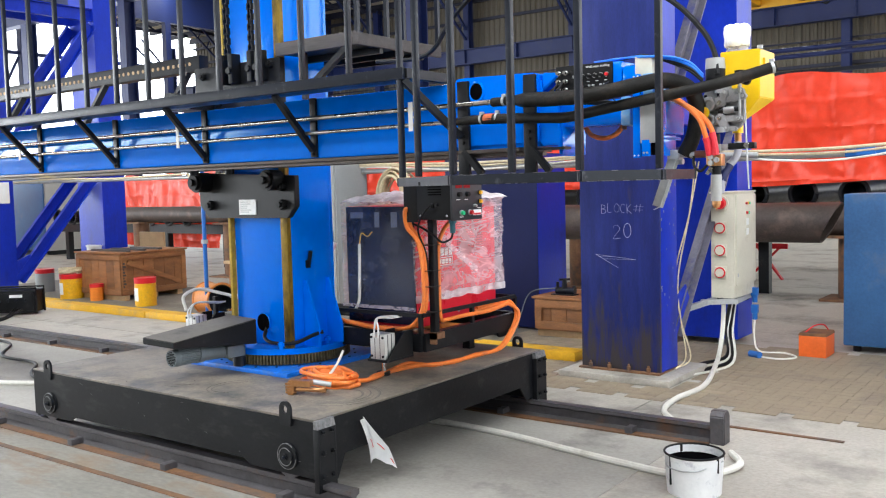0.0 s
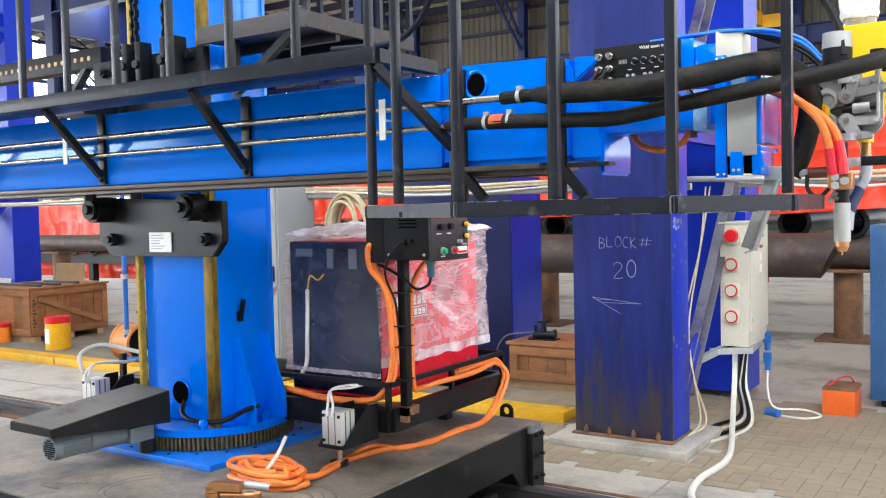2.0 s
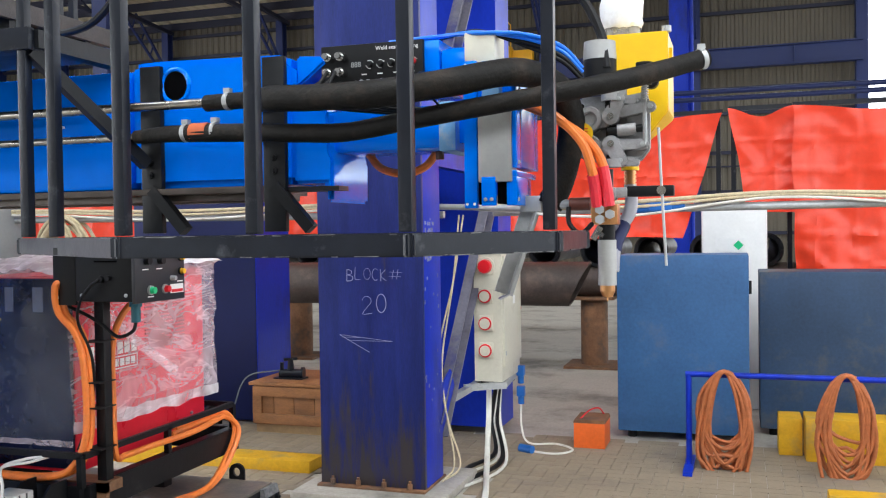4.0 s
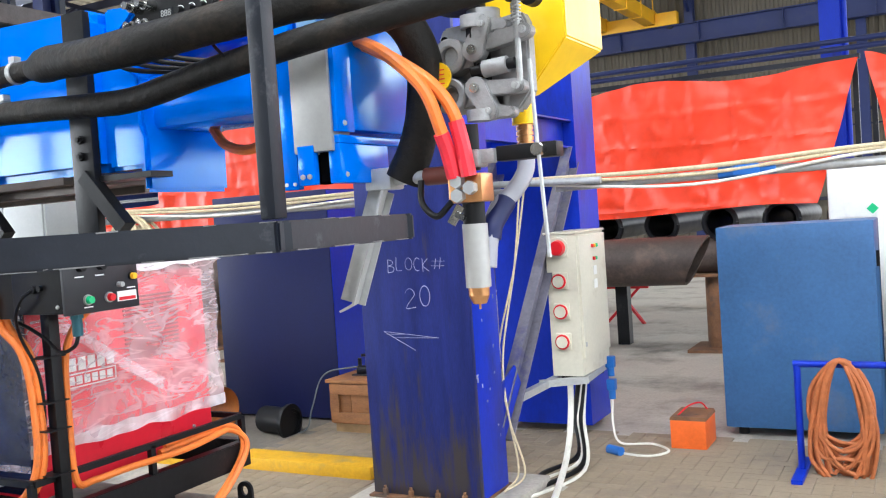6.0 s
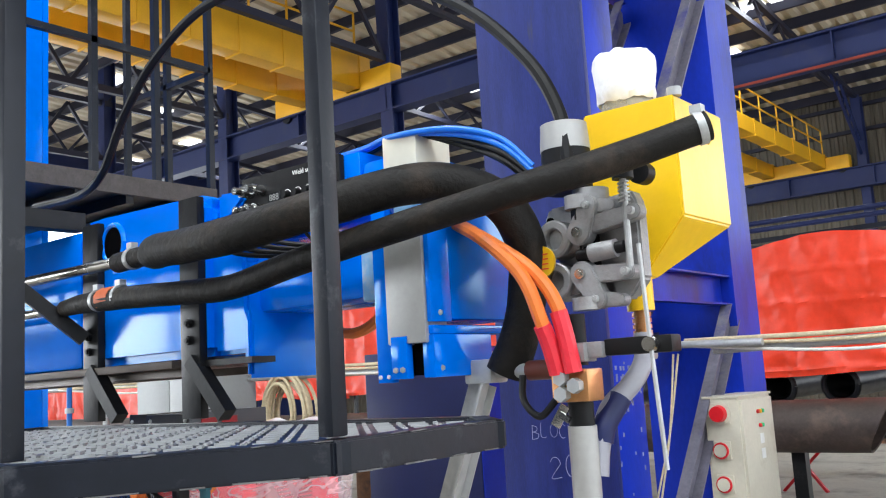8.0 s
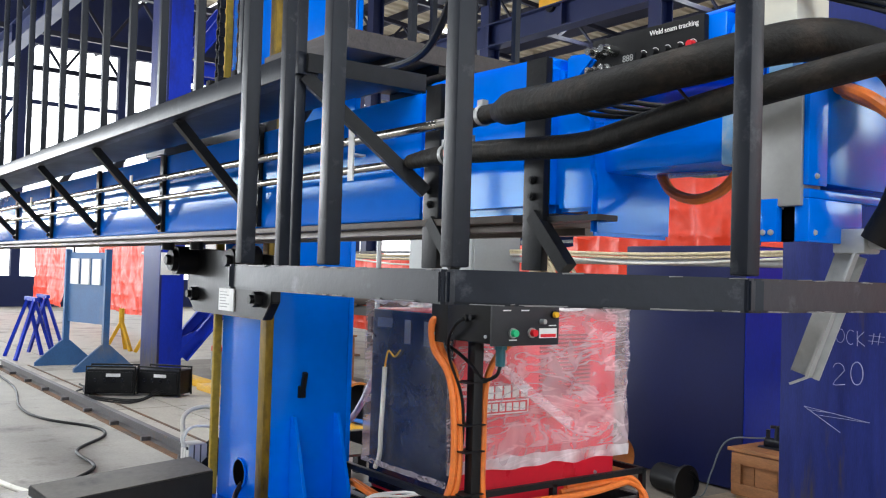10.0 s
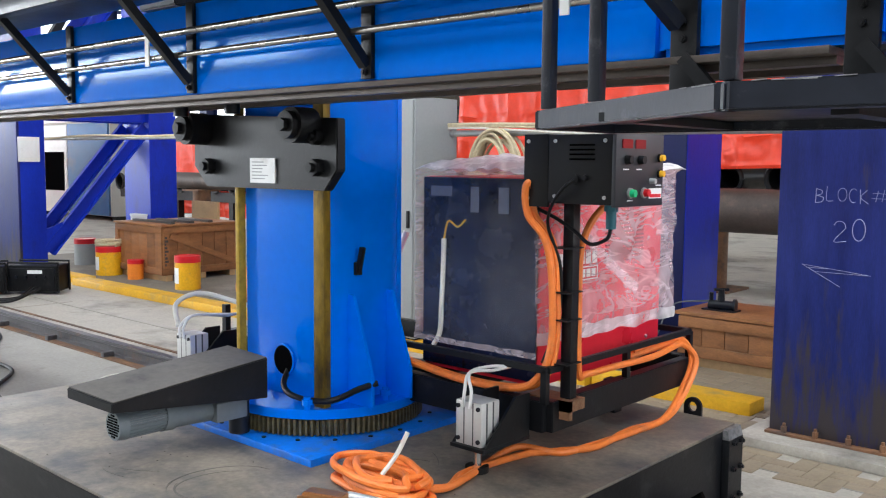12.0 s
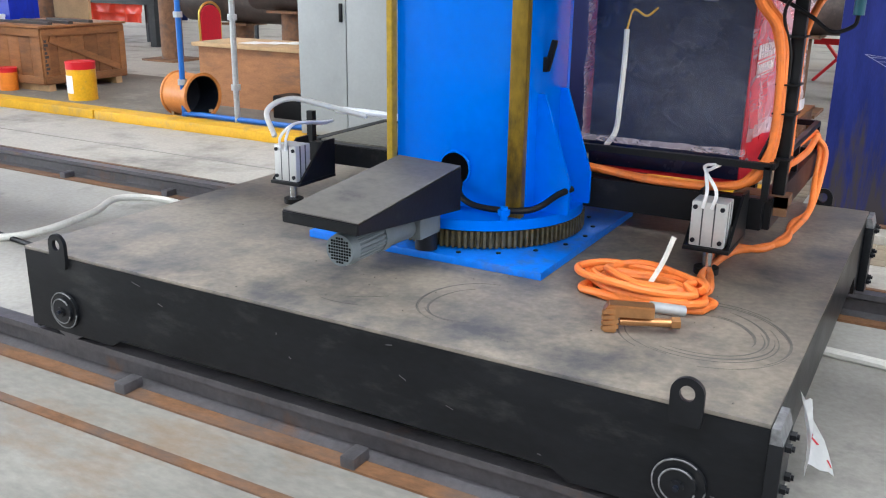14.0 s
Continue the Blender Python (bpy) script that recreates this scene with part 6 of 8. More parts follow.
prism(bm, [(FX + 0.03, 1.965), (FX + 0.075, 1.972), (FX + 0.085, 1.95), (FX + 0.085, 1.83), (FX + 0.06, 1.80), (FX + 0.03, 1.80)], "y", FY + 0.012, FY + 0.045, 0.004)
part("pressure_plate", bm, CAST, wf)
for x, z in ((-0.060, 1.908), (-0.063, 1.838)):
    bm = B()
    tube_ring(bm, FX + x, z, 0.032, 0.0165, FY - 0.012, FY + 0.032)
    link(bm, (FX + x + 0.012, z, 0.026), (FX + x + 0.035, z - 0.004, 0.018), FY + 0.0, FY + 0.03)
    bs = part("roll_boss", bm, CAST, wf)
    bm = B()
    cyl(bm, (FX + x, FY + 0.006, z), (FX + x, FY + 0.02, z), 0.0168, 18)
    part("bore", bm, CASTD, bs)
for p, up_, arm_ in (((-0.006, 1.911), (0.014, 1.953), (0.090, 1.932)), ((-0.006, 1.844), (0.017, 1.802), (0.072, 1.84))):
    bm = B()
    link(bm, (FX + p[0], p[1], 0.021), (FX + up_[0], up_[1], 0.0155), FY - 0.022, FY + 0.004)
    link(bm, (FX + p[0] + 0.02, (p[1] + arm_[1]) / 2, 0.014), (FX + arm_[0], arm_[1], 0.0125), FY - 0.016, FY + 0.01)
    link(bm, (FX + up_[0], up_[1], 0.013), (FX + up_[0] + 0.035, up_[1] - 0.004, 0.010), FY - 0.012, FY + 0.012)
    lv = part("lever", bm, CAST, wf)
    for q, r in ((p, 0.0085), (up_, 0.006), (arm_, 0.0065)):
        bm = B()
        cyl(bm, (FX + q[0], FY - 0.029, q[1]), (FX + q[0], FY - 0.02, q[1]), r, 12)
        cyl(bm, (FX + q[0], FY - 0.031, q[1]), (FX + q[0], FY - 0.029, q[1]), r * 0.55, 6)
        part("pivot_bolt", bm, CHROME if r > 0.008 else GALV, lv)
bm = B()
cyl(bm, (FX + 0.01, FY - 0.012, 1.876), (FX + 0.055, FY - 0.012, 1.879), 0.0155, 18, 0.0145)
part("tension_barrel", bm, CAST, wf)
bm = B()
cyl(bm, (FX - 0.014, FY - 0.012, 1.8745), (FX + 0.01, FY - 0.012, 1.876), 0.010, 14)
part("tension_knob", bm, BLACKM, wf)
bm = B()
cyl(bm, (FX + 0.055, FY - 0.012, 1.879), (FX + 0.07, FY - 0.012, 1.88), 0.0095, 12)
part("tension_knob", bm, BLACKM, wf)
bm = B()
cyl(bm, (FX, FY + 0.02, 1.962), (FX, FY + 0.02, 1.985), 0.03, 24)
cyl(bm, (FX - 0.008, FY - 0.01, 1.95), (FX - 0.008, FY - 0.01, 1.972), 0.022, 22)
part("wire_guide", bm, CAST, wf)
bm = B()
cyl(bm, (FX - 0.008, FY - 0.01, 1.932), (FX - 0.008, FY - 0.01, 1.95), 0.013, 6)
cyl(bm, (FX - 0.008, FY - 0.012, 1.80), (FX - 0.008, FY - 0.012, 1.93), 0.002, 6)
part("wire_inlet", bm, BLACKM, wf)
bm = B()
cyl(bm, (FX - 0.003, FY - 0.018, 1.786), (FX - 0.003, FY - 0.018, 1.806), 0.022, 22)
part("wire_guide", bm, CAST, wf)
bm = B()
cyl(bm, (HX - 0.02, HY + 0.03, 1.985), (HX - 0.02, HY + 0.03, 2.055), 0.041, 26)
part("motor", bm, BLACKM, wf)
bm = B()
cyl(bm, (HX - 0.02, HY + 0.03, 2.055), (HX - 0.02, HY + 0.03, 2.10), 0.042, 26, 0.039)
part("motor_cap", bm, ALU, wf)
bm = B()
cyl(bm, (FX - 0.074, FY - 0.030, 1.871), (FX - 0.074, FY - 0.026, 1.871), 0.026, 26)
yd = part("warning_disc", bm, YELLOW, wf, "yellow round warning sticker")
bm = B()
for k in range(4):
    box(bm, FX - 0.088, FX - 0.060, FY - 0.0308, FY - 0.030, 1.858 + 0.008 * k, 1.860 + 0.008 * k)
part("caption_bar", bm, REDTAPE, yd)
bm = B()
cyl(bm, (FX + 0.076, FY - 0.012, 1.84), (FX + 0.076, FY - 0.012, 1.99), 0.0055, 10)
part("pressure_rod", bm, GALV, wf)
bm = B()
hose(bm, [(FX + 0.076 + 0.0085 * math.cos(k * 0.9), FY - 0.012 + 0.0085 * math.sin(k * 0.9), 1.945 + 0.00085 * k) for k in range(46)], 0.0016, 5, 1, curved=False)
part("pressure_spring", bm, GALV, wf)
bm = B()
cyl(bm, (FX + 0.076, FY - 0.012, 1.985), (FX + 0.076, FY - 0.012, 2.028), 0.017, 16)
cyl(bm, (FX + 0.076, FY - 0.012, 2.028), (FX + 0.076, FY - 0.012, 2.038), 0.021, 16)
part("pressure_screw", bm, BLACKM, wf)
bm = B()
cyl(bm, (FX + 0.088, FY + 0.02, 1.998), (FX + 0.088, FY + 0.045, 1.998), 0.018, 20)
part("star_knob", bm, BLACKM, wf)
bm = B()
cyl(bm, (HX, HY - 0.02, 1.70), (HX, HY - 0.02, 1.78), 0.017, 18)
part("insulating_tube", bm, BLACKM, wf)
bm = B()
box(bm, HX - 0.02, HX + 0.025, HY - 0.04, HY + 0.0, 1.705, 1.735, 0.004)
box(bm, HX + 0.02, HX + 0.05, HY - 0.03, HY - 0.015, 1.71, 1.735, 0.003)
part("clamp_collar", bm, CAST, wf)
bm = B()
box(bm, HX + 0.048, HX + 0.160, HY - 0.02, HY + 0.015, 1.712, 1.738, 0.004)
ca = part("clamp_arm", bm, BLACKM, wf)
bm = B()
hose(bm, [(HX + 0.142, HY - 0.035, 1.545), (HX + 0.132, HY - 0.033, 1.74), (HX + 0.126, HY - 0.03, 1.875)], 0.0035, 7)
part("guide_rod", bm, GALV, ca, "thin bright pointer rod")
bm = B()
cyl(bm, (HX + 0.132, HY - 0.04, 1.725), (HX + 0.132, HY - 0.02, 1.725), 0.011, 14)
part("rod_screw", bm, CHROME, ca)
bm = B()
box(bm, HX - 0.035, HX + 0.03, HY - 0.045, HY + 0.005, 1.645, 1.695, 0.004)
cop = part("contact_block", bm, COPPER, wf, "copper current block")
bm = B()
for dx, dz in ((-0.012, 1.682), (-0.012, 1.658), (0.012, 1.67)):
    cyl(bm, (HX + dx, HY - 0.06, dz), (HX + dx, HY - 0.045, dz), 0.012, 6)
part("bolt", bm, GALV, cop)
bm = B()
cyl(bm, (HX, HY - 0.02, 1.608), (HX, HY - 0.02, 1.645), 0.02, 20)
part("collar", bm, BLACKM, wf)
bm = B()
cyl(bm, (HX, HY - 0.02, 1.497), (HX, HY - 0.02, 1.608), 0.0225, 26)
part("nozzle", bm, ALU, wf)
bm = B()
cyl(bm, (HX, HY - 0.02, 1.483), (HX, HY - 0.02, 1.497), 0.0185, 22)
cyl(bm, (HX, HY - 0.02, 1.468), (HX, HY - 0.02, 1.483), 0.012, 22, 0.0185)
cyl(bm, (HX, HY - 0.02, 1.458), (HX, HY - 0.02, 1.47), 0.002, 6)
part("tip", bm, COPPER, wf, "copper contact tip")
bm = B()
bar(bm, (HX - 0.012, HY - 0.045, 1.64), (HX - 0.03, HY - 0.05, 1.61), 0.007, 0.015)
bar(bm, (HX - 0.02, HY - 0.05, 1.628), (HX - 0.004, HY - 0.05, 1.618), 0.006, 0.01)
part("wing_screw", bm, CHROME, wf)
bm = B()
cyl(bm, (HX - 0.09, HY - 0.02, 1.697), (HX - 0.04, HY - 0.02, 1.697), 0.016, 16)
part("insulator", bm, BROWNI, wf)
bm = B()
cyl(bm, (HX - 0.20, HY - 0.0, 1.70), (HX - 0.09, HY - 0.02, 1.697), 0.012, 12)
box(bm, HX - 0.215, HX - 0.16, HY - 0.03, HY + 0.02, 1.68, 1.72, 0.004)
part("chute_bracket", bm, GALV, wf)
bm = B()
a, b = Vector((HX - 0.195, HY - 0.005, 1.68)), Vector((HX - 0.26, HY - 0.03, 1.475))
bar(bm, a, b, 0.004, 0.048)
bar(bm, a + Vector((0.02, -0.022, 0)), b + Vector((0.02, -0.022, 0)), 0.045, 0.004)
bar(bm, b + Vector((0.02, -0.022, 0.0)), b + Vector((-0.004, -0.03, -0.012)), 0.04, 0.004)
part("flux_chute", bm, GALV, wf, "galvanised angle chute")
bm = B()
hose(bm, [(HX - 0.09, HY - 0.04, 1.69), (HX - 0.088, HY - 0.045, 1.65), (HX - 0.06, HY - 0.045, 1.625), (HX - 0.03, HY - 0.04, 1.65)], 0.006, 8)
part("lead", bm, BLACKM, wf)
for k, pl in enumerate(([(-1.49, 3.72, 1.955), (-1.40, 3.675, 1.91), (-1.335, 3.68, 1.845), (-1.31, 3.69, 1.77), (-1.303, 3.715, 1.70)], [(-1.49, 3.74, 1.95), (-1.40, 3.70, 1.905), (-1.325, 3.70, 1.85), (-1.288, 3.705, 1.79), (-1.275, 3.715, 1.70)])):
    bm = B()
    hose(bm, pl, 0.0115, 10)
    oc = part("current_cable", bm, ORANGE, wf, "orange current cable with red taped end")
    bm = B()
    q = pl[-1]
    p_ = pl[-2]
    hose(bm, [(p_[0], p_[1] + 0.0, p_[2] - 0.005), ((p_[0] + q[0]) / 2, (p_[1] + q[1]) / 2, (p_[2] + q[2]) / 2), (q[0], q[1], q[2] - 0.01)], 0.0142, 10)
    part("tape", bm, REDTAPE, oc)

hp = thing("flux_hopper", (-1.23, 3.98, 1.78), "yellow sheet-steel flux hopper with a bagged filling cup", "hopper")
bm = B()
t4 = [(-1.315, 3.883), (-1.146, 3.883), (-1.146, 4.09), (-1.315, 4.09)]
n4 = [(-1.268, 3.875), (-1.222, 3.875), (-1.222, 3.925), (-1.268, 3.925)]
lv1 = [bm.verts.new((x, y, 2.135)) for x, y in t4]
lv2 = [bm.verts.new((x, y, 1.932)) for x, y in t4]
lv3 = [bm.verts.new((x, y, 1.838)) for x, y in n4]
fs = [bm.faces.new(lv1), bm.faces.new(lv3[::-1])]
for u, v in ((lv1, lv2), (lv2, lv3)):
    for i in range(4):
        fs.append(bm.faces.new((u[i], u[(i + 1) % 4], v[(i + 1) % 4], v[i])))
bmesh.ops.recalc_face_normals(bm, faces=fs)
bmesh.ops.bevel(bm, geom=bm.edges[:], offset=0.003, segments=2, affect="EDGES")
part("bin", bm, YELLOW, hp)
bm = B()
cyl(bm, (-1.245, 3.90, 1.785), (-1.245, 3.90, 1.84), 0.023, 22)
part("outlet", bm, YELLOW, hp)
bm = B()
for k in range(4):
    cyl(bm, (-1.245, 3.90, 1.745 + 0.01 * k), (-1.245, 3.90, 1.752 + 0.01 * k), 0.016, 16)
cyl(bm, (-1.245, 3.90, 1.74), (-1.245, 3.90, 1.785), 0.013, 16)
part("threaded_nipple", bm, COPPER, hp)
bm = B()
hose(bm, [(-1.245, 3.90, 1.745), (-1.24, 3.88, 1.70), (-1.245, 3.84, 1.665), (-1.265, 3.80, 1.63), (-1.272, 3.775, 1.58), (-1.275, 3.765, 1.53)], 0.0165, 12)
part("flux_hose", bm, GREYHOSE, hp, "grey flexible flux hose")
bm = B()
hose(bm, [(-1.253, 3.815, 1.645), (-1.268, 3.785, 1.605), (-1.272, 3.778, 1.58)], 0.019, 12)
part("hose_sleeve", bm, NAVYD, hp)
bm = B()
cyl(bm, (-1.27, 3.97, 2.135), (-1.27, 3.97, 2.175), 0.047, 24)
part("cup", bm, clear_mat("clear_cup", (0.75, 0.76, 0.76), 0.4, 0.12), hp)
bm = B()
rings = []
for j, (zz, rr) in enumerate(((2.162, 0.050), (2.175, 0.054), (2.19, 0.053), (2.205, 0.055), (2.22, 0.057), (2.235, 0.058), (2.247, 0.055), (2.256, 0.046), (2.26, 0.030), (2.257, 0.010))):
    row = []
    for k in range(36):
        a = 2 * math.pi * k / 36
        q = Vector((math.cos(a) * 2.4, math.sin(a) * 2.4, zz * 40))
        r2 = rr * (1 + 0.09 * noise.noise(q) + 0.07 * noise.noise(q * 2.3))
        row.append(bm.verts.new((-1.27 + r2 * math.cos(a), 3.97 + r2 * math.sin(a), zz + 0.006 * noise.noise(q * 1.3))))
    rings.append(row)
for p, q in zip(rings, rings[1:]):
    for k in range(36):
        bm.faces.new((p[k], p[(k + 1) % 36], q[(k + 1) % 36], q[k]))
bm.faces.new(rings[-1])
part("plastic_bag", bm, WHITEP, hp, "white plastic bag tied over the cup")
bm = B()
box(bm, -1.146, -1.138, 3.93, 3.96, 2.06, 2.10)
bar(bm, (-1.138, 3.945, 2.075), (-1.12, 3.96, 2.06), 0.008)
part("latch", bm, YELLOW, hp)
bm = B()
cyl(bm, (-1.15, 3.90, 2.135), (-1.15, 3.90, 2.15), 0.012, 12)
part("knob", bm, GALV, hp)

# thick hoses
def clamp_band(parent, p, q, r):
    bm = B()
    cyl(bm, p, q, r, 20)
    box(bm, p[0] - 0.004, p[0] + 0.014, p[1] - 0.01, p[1] + 0.006, p[2] + r - 0.002, p[2] + r + 0.01)
    part("hose_clamp", bm, GALV, parent, "bright worm-drive clamp")


vh = thing("vacuum_hose", (-2.2, 3.57, 1.98), "thick black rubber vacuum hose with dusty windings along the boom", "hose", "black hoses")
bm = B()
hose(bm, [(-2.30, 3.585, 1.978), (-2.22, 3.575, 1.978), (-2.16, 3.572, 1.978)], 0.0215, 14, wobble=0.03)
part("cuff", bm, RUBBER, vh)
bm = B()
hose(bm, [(-2.17, 3.572, 1.978), (-2.12, 3.55, 1.972), (-2.05, 3.52, 1.968), (-1.95, 3.505, 1.962), (-1.78, 3.49, 1.96), (-1.62, 3.52, 1.978), (-1.48, 3.62, 2.01), (-1.40, 3.71, 1.985), (-1.372, 3.755, 1.91), (-1.382, 3.765, 1.82), (-1.402, 3.762, 1.75), (-1.43, 3.757, 1.695)], 0.0335, 16, wobble=0.06, start=0.68)
part("tube", bm, RUBBER, vh)
clamp_band(vh, (-2.235, 3.576, 1.978), (-2.222, 3.575, 1.978), 0.0235)
vh2 = thing("vacuum_hose", (-2.4, 3.57, 1.90), "slim black rubber vacuum hose with a chrome end cap", "hose", "black hoses")
bm = B()
hose(bm, [(-2.52, 3.585, 1.90), (-2.40, 3.575, 1.902), (-2.2, 3.565, 1.895), (-2.0, 3.56, 1.884), (-1.88, 3.56, 1.882), (-1.7, 3.555, 1.905), (-1.5, 3.57, 1.932), (-1.3, 3.62, 1.965), (-1.17, 3.70, 2.0), (-1.05, 3.775, 2.04)], 0.0235, 16, wobble=0.05, start=0.78)
part("tube", bm, RUBBER, vh2)
for p, q, r in (((-2.36, 3.573, 1.902), (-2.348, 3.572, 1.902), 0.0245), ((-2.27, 3.57, 1.901), (-2.26, 3.57, 1.901), 0.0262), ((-1.065, 3.766, 2.035), (-1.055, 3.772, 2.038), 0.0255)):
    clamp_band(vh2, p, q, r)
bm = B()
hose(bm, [(-2.335, 3.572, 1.902), (-2.285, 3.57, 1.901)], 0.0252, 12, 4, curved=False)
solo("tape_band", bm, mat("orange_tape", (0.45, 0.10, 0.03), 0.6, bump=0.1), "rust-orange tape band round a hose", "tape")
bm = B()
hose(bm, [(-1.7, 3.585, 2.02), (-1.69, 3.525, 2.0), (-1.66, 3.53, 1.95), (-1.62, 3.545, 1.90)], 0.003, 6)
solo("cable_tie", bm, BLACKM, "black plastic tie hanging between the hoses", "tie")
cable("power_cable", [(-3.3, 3.92, 2.30), (-3.0, 3.9, 2.285), (-2.86, 3.89, 2.33), (-2.74, 3.88, 2.46), (-2.56, 3.86, 2.57), (-2.3, 3.83, 2.63), (-2.0, 3.82, 2.60), (-1.75, 3.81, 2.52), (-1.5, 3.79, 2.37), (-1.36, 3.78, 2.23), (-1.30, 3.775, 2.12), (-1.285, 3.765, 2.03)], 0.012, BLACKM, "black power cable arching over to the welding head", "cable")
for k, m_ in enumerate((CABLEB, CABLEB, BLACKM, BLACKM)):
    cable("air_hose", [(-1.85, 3.75 + 0.02 * k, 2.133), (-1.72, 3.75 + 0.01 * k, 2.138), (-1.6, 3.70 + 0.012 * k, 2.128 + 0.004 * k), (-1.48, 3.71 + 0.01 * k, 2.118 - 0.008 * k), (-1.39, 3.725, 2.085 - 0.012 * k), (-1.34, 3.745, 2.03 - 0.01 * k)], 0.0055, m_, "bright blue air hose strapped beside cables" if k < 2 else "black signal cable strapped beside an air hose", "hose", "head hoses")
cable("welding_cable", [(-1.95, 3.84, 1.85), (-1.91, 3.83, 1.81), (-1.84, 3.82, 1.792), (-1.78, 3.82, 1.808), (-1.745, 3.83, 1.85)], 0.011, ORANGE, "orange welding cable looping under the inner arm", "cable", "orange cables")
dc = thing("cable_carrier", (-6.5, 4.1, 2.1), "black perforated cable carrier running above the walkway", "cable carrier")
bm = B()
box(bm, -7.9, -5.05, 4.08, 4.16, 2.43, 2.54, 0.006)
part("trough", bm, BLACK, dc)
for x in (-7.4, -6.2, -5.2):
    bm = B()
    bar(bm, (x, 3.9, 2.10), (x, 4.1, 2.43), 0.04)
    part("bracket", bm, BLACK, dc)
for k in range(46):
    bm = B()
    cyl(bm, (-7.85 + 0.06 * k, 4.076, 2.485), (-7.85 + 0.06 * k, 4.0805, 2.485), 0.013, 10)
    part("hole", bm, WOODL, dc)

# ---- things round the near column ----
sw = thing("socket_cabinet", (-2.72, 8.1, 0.5), "cream steel socket cabinet with industrial outlets on its edge", "cabinet")
bm = B()
box(bm, -2.825, -2.615, 7.87, 8.42, 0.53, 1.46, 0.006)
part("body", bm, CREAM, sw)
bm = B()
box(bm, -2.615, -2.598, 7.885, 8.405, 0.64, 1.445, 0.004)
sd = part("door", bm, CREAM, sw)
bm = B()
box(bm, -2.835, -2.605, 7.86, 8.43, 1.46, 1.475, 0.004)
part("rain_hood", bm, CREAM, sw)
bm = B()
box(bm, -2.598, -2.592, 7.905, 7.92, 0.72, 0.75)
part("lock", bm, GALV, sd)
for k, (y, z, m_) in enumerate(((8.13, 1.365, RED), (8.17, 1.365, AMBER), (8.21, 1.365, GREEN), (8.15, 1.28, RED), (8.19, 1.28, GREEN))):
    knob(sd, (-2.598, y, z), 0.013, 0.014, m_, name="pilot_lamp")
for z in (1.20, 1.11):
    bm = B()
    box(bm, -2.598, -2.594, 8.14, 8.20, z - 0.03, z + 0.03)
    part("door_label", bm, WHITE, sd)
bm = B()
box(bm, -2.79, -2.67, 7.862, 7.87, 1.31, 1.435, 0.004)
part("switch_plate", bm, CREAM, sw)
knob(sw, (-2.73, 7.87, 1.372), 0.052, 0.06, RED, (0, -1, 0), "red_switch", base=CREAM)
for z in (1.155, 0.957, 0.76):
    bm = B()
    box(bm, -2.785, -2.68, 7.857, 7.87, z - 0.055, z + 0.055, 0.005)
    cyl(bm, (-2.733, 7.835, z), (-2.733, 7.857, z), 0.047, 24)
    so = part("socket_outlet", bm, CREAM, sw)
    bm = B()
    cyl(bm, (-2.733, 7.828, z), (-2.733, 7.835, z), 0.047, 24, 0.05)
    part("red_ring", bm, RED, so)
    bm = B()
    cyl(bm, (-2.733, 7.822, z), (-2.733, 7.828, z), 0.038, 24)
    part("flap", bm, CREAM, so)
bm = B()
bar(bm, (-2.86, 7.72, 0.505), (-2.60, 7.9, 0.505), 0.045, 0.045)
bar(bm, (-2.62, 7.9, 0.505), (-2.66, 8.4, 0.505), 0.045, 0.045)
bar(bm, (-2.83, 7.3, 0.50), (-2.82, 8.45, 0.50), 0.045, 0.045)
part("support_bracket", bm, GALV, sw)
bm = B()
box(bm, -2.80, -2.64, 7.95, 8.35, 0.47, 0.53)
part("gland_box", bm, BLACKM, sw)
for z in (0.44, 0.28):
    bm = B()
    cyl(bm, (-2.60, 8.38, z), (-2.60, 8.38, z + 0.12), 0.024, 16)
    box(bm, -2.63, -2.57, 8.35, 8.41, z + 0.06, z + 0.14, 0.008)
    part("blue_plug", bm, BLUEPL, sw)
cable("supply_conduit", [(-2.74, 7.95, 0.5), (-2.73, 7.9, 0.3), (-2.70, 7.75, 0.12), (-2.6, 7.35, 0.03), (-2.42, 6.6, 0.022), (-2.44, 6.1, 0.022), (-2.38, 5.75, 0.022), (-2.2, 5.5, 0.022)], 0.02, CABLEW, "dirty white supply cable running from the cabinet over the floor", "cable")
cable("floor_cable", [(-3.9, 4.70, 0.022), (-3.4, 4.72, 0.022), (-2.96, 4.69, 0.022), (-2.5, 4.60, 0.022), (-2.1, 4.53, 0.022), (-1.8, 4.5, 0.022), (-1.62, 4.62, 0.022), (-1.55, 4.82, 0.03), (-1.66, 5.0, 0.03)], 0.02, CABLEW, "dirty white cable lying between the rails", "cable")
for k in range(4):
    cable("loose_cable", [(-2.70, 8.0 + 0.05 * k, 0.48), (-2.72 + 0.02 * k, 7.95, 0.25), (-2.66 + 0.05 * k, 7.8 - 0.1 * k, 0.03), (-2.75 + 0.03 * k, 7.4 - 0.15 * k, 0.014), (-2.68, 7.2, 0.014)], 0.011 if k % 2 else 0.017, CABLEW if k % 2 else BLACKM, "loose cable hanging below the socket cabinet", "cable", "loose cables")
cable("loose_cable", [(-2.60, 8.38, 0.28), (-2.58, 8.3, 0.12), (-2.5, 8.2, 0.02), (-2.3, 8.25, 0.012), (-2.15, 8.1, 0.012), (-2.25, 7.95, 0.012), (-2.5, 8.0, 0.012)], 0.008, CABLEW, "thin white lead with a blue plug on the floor", "cable", "loose cables")
bm = B()
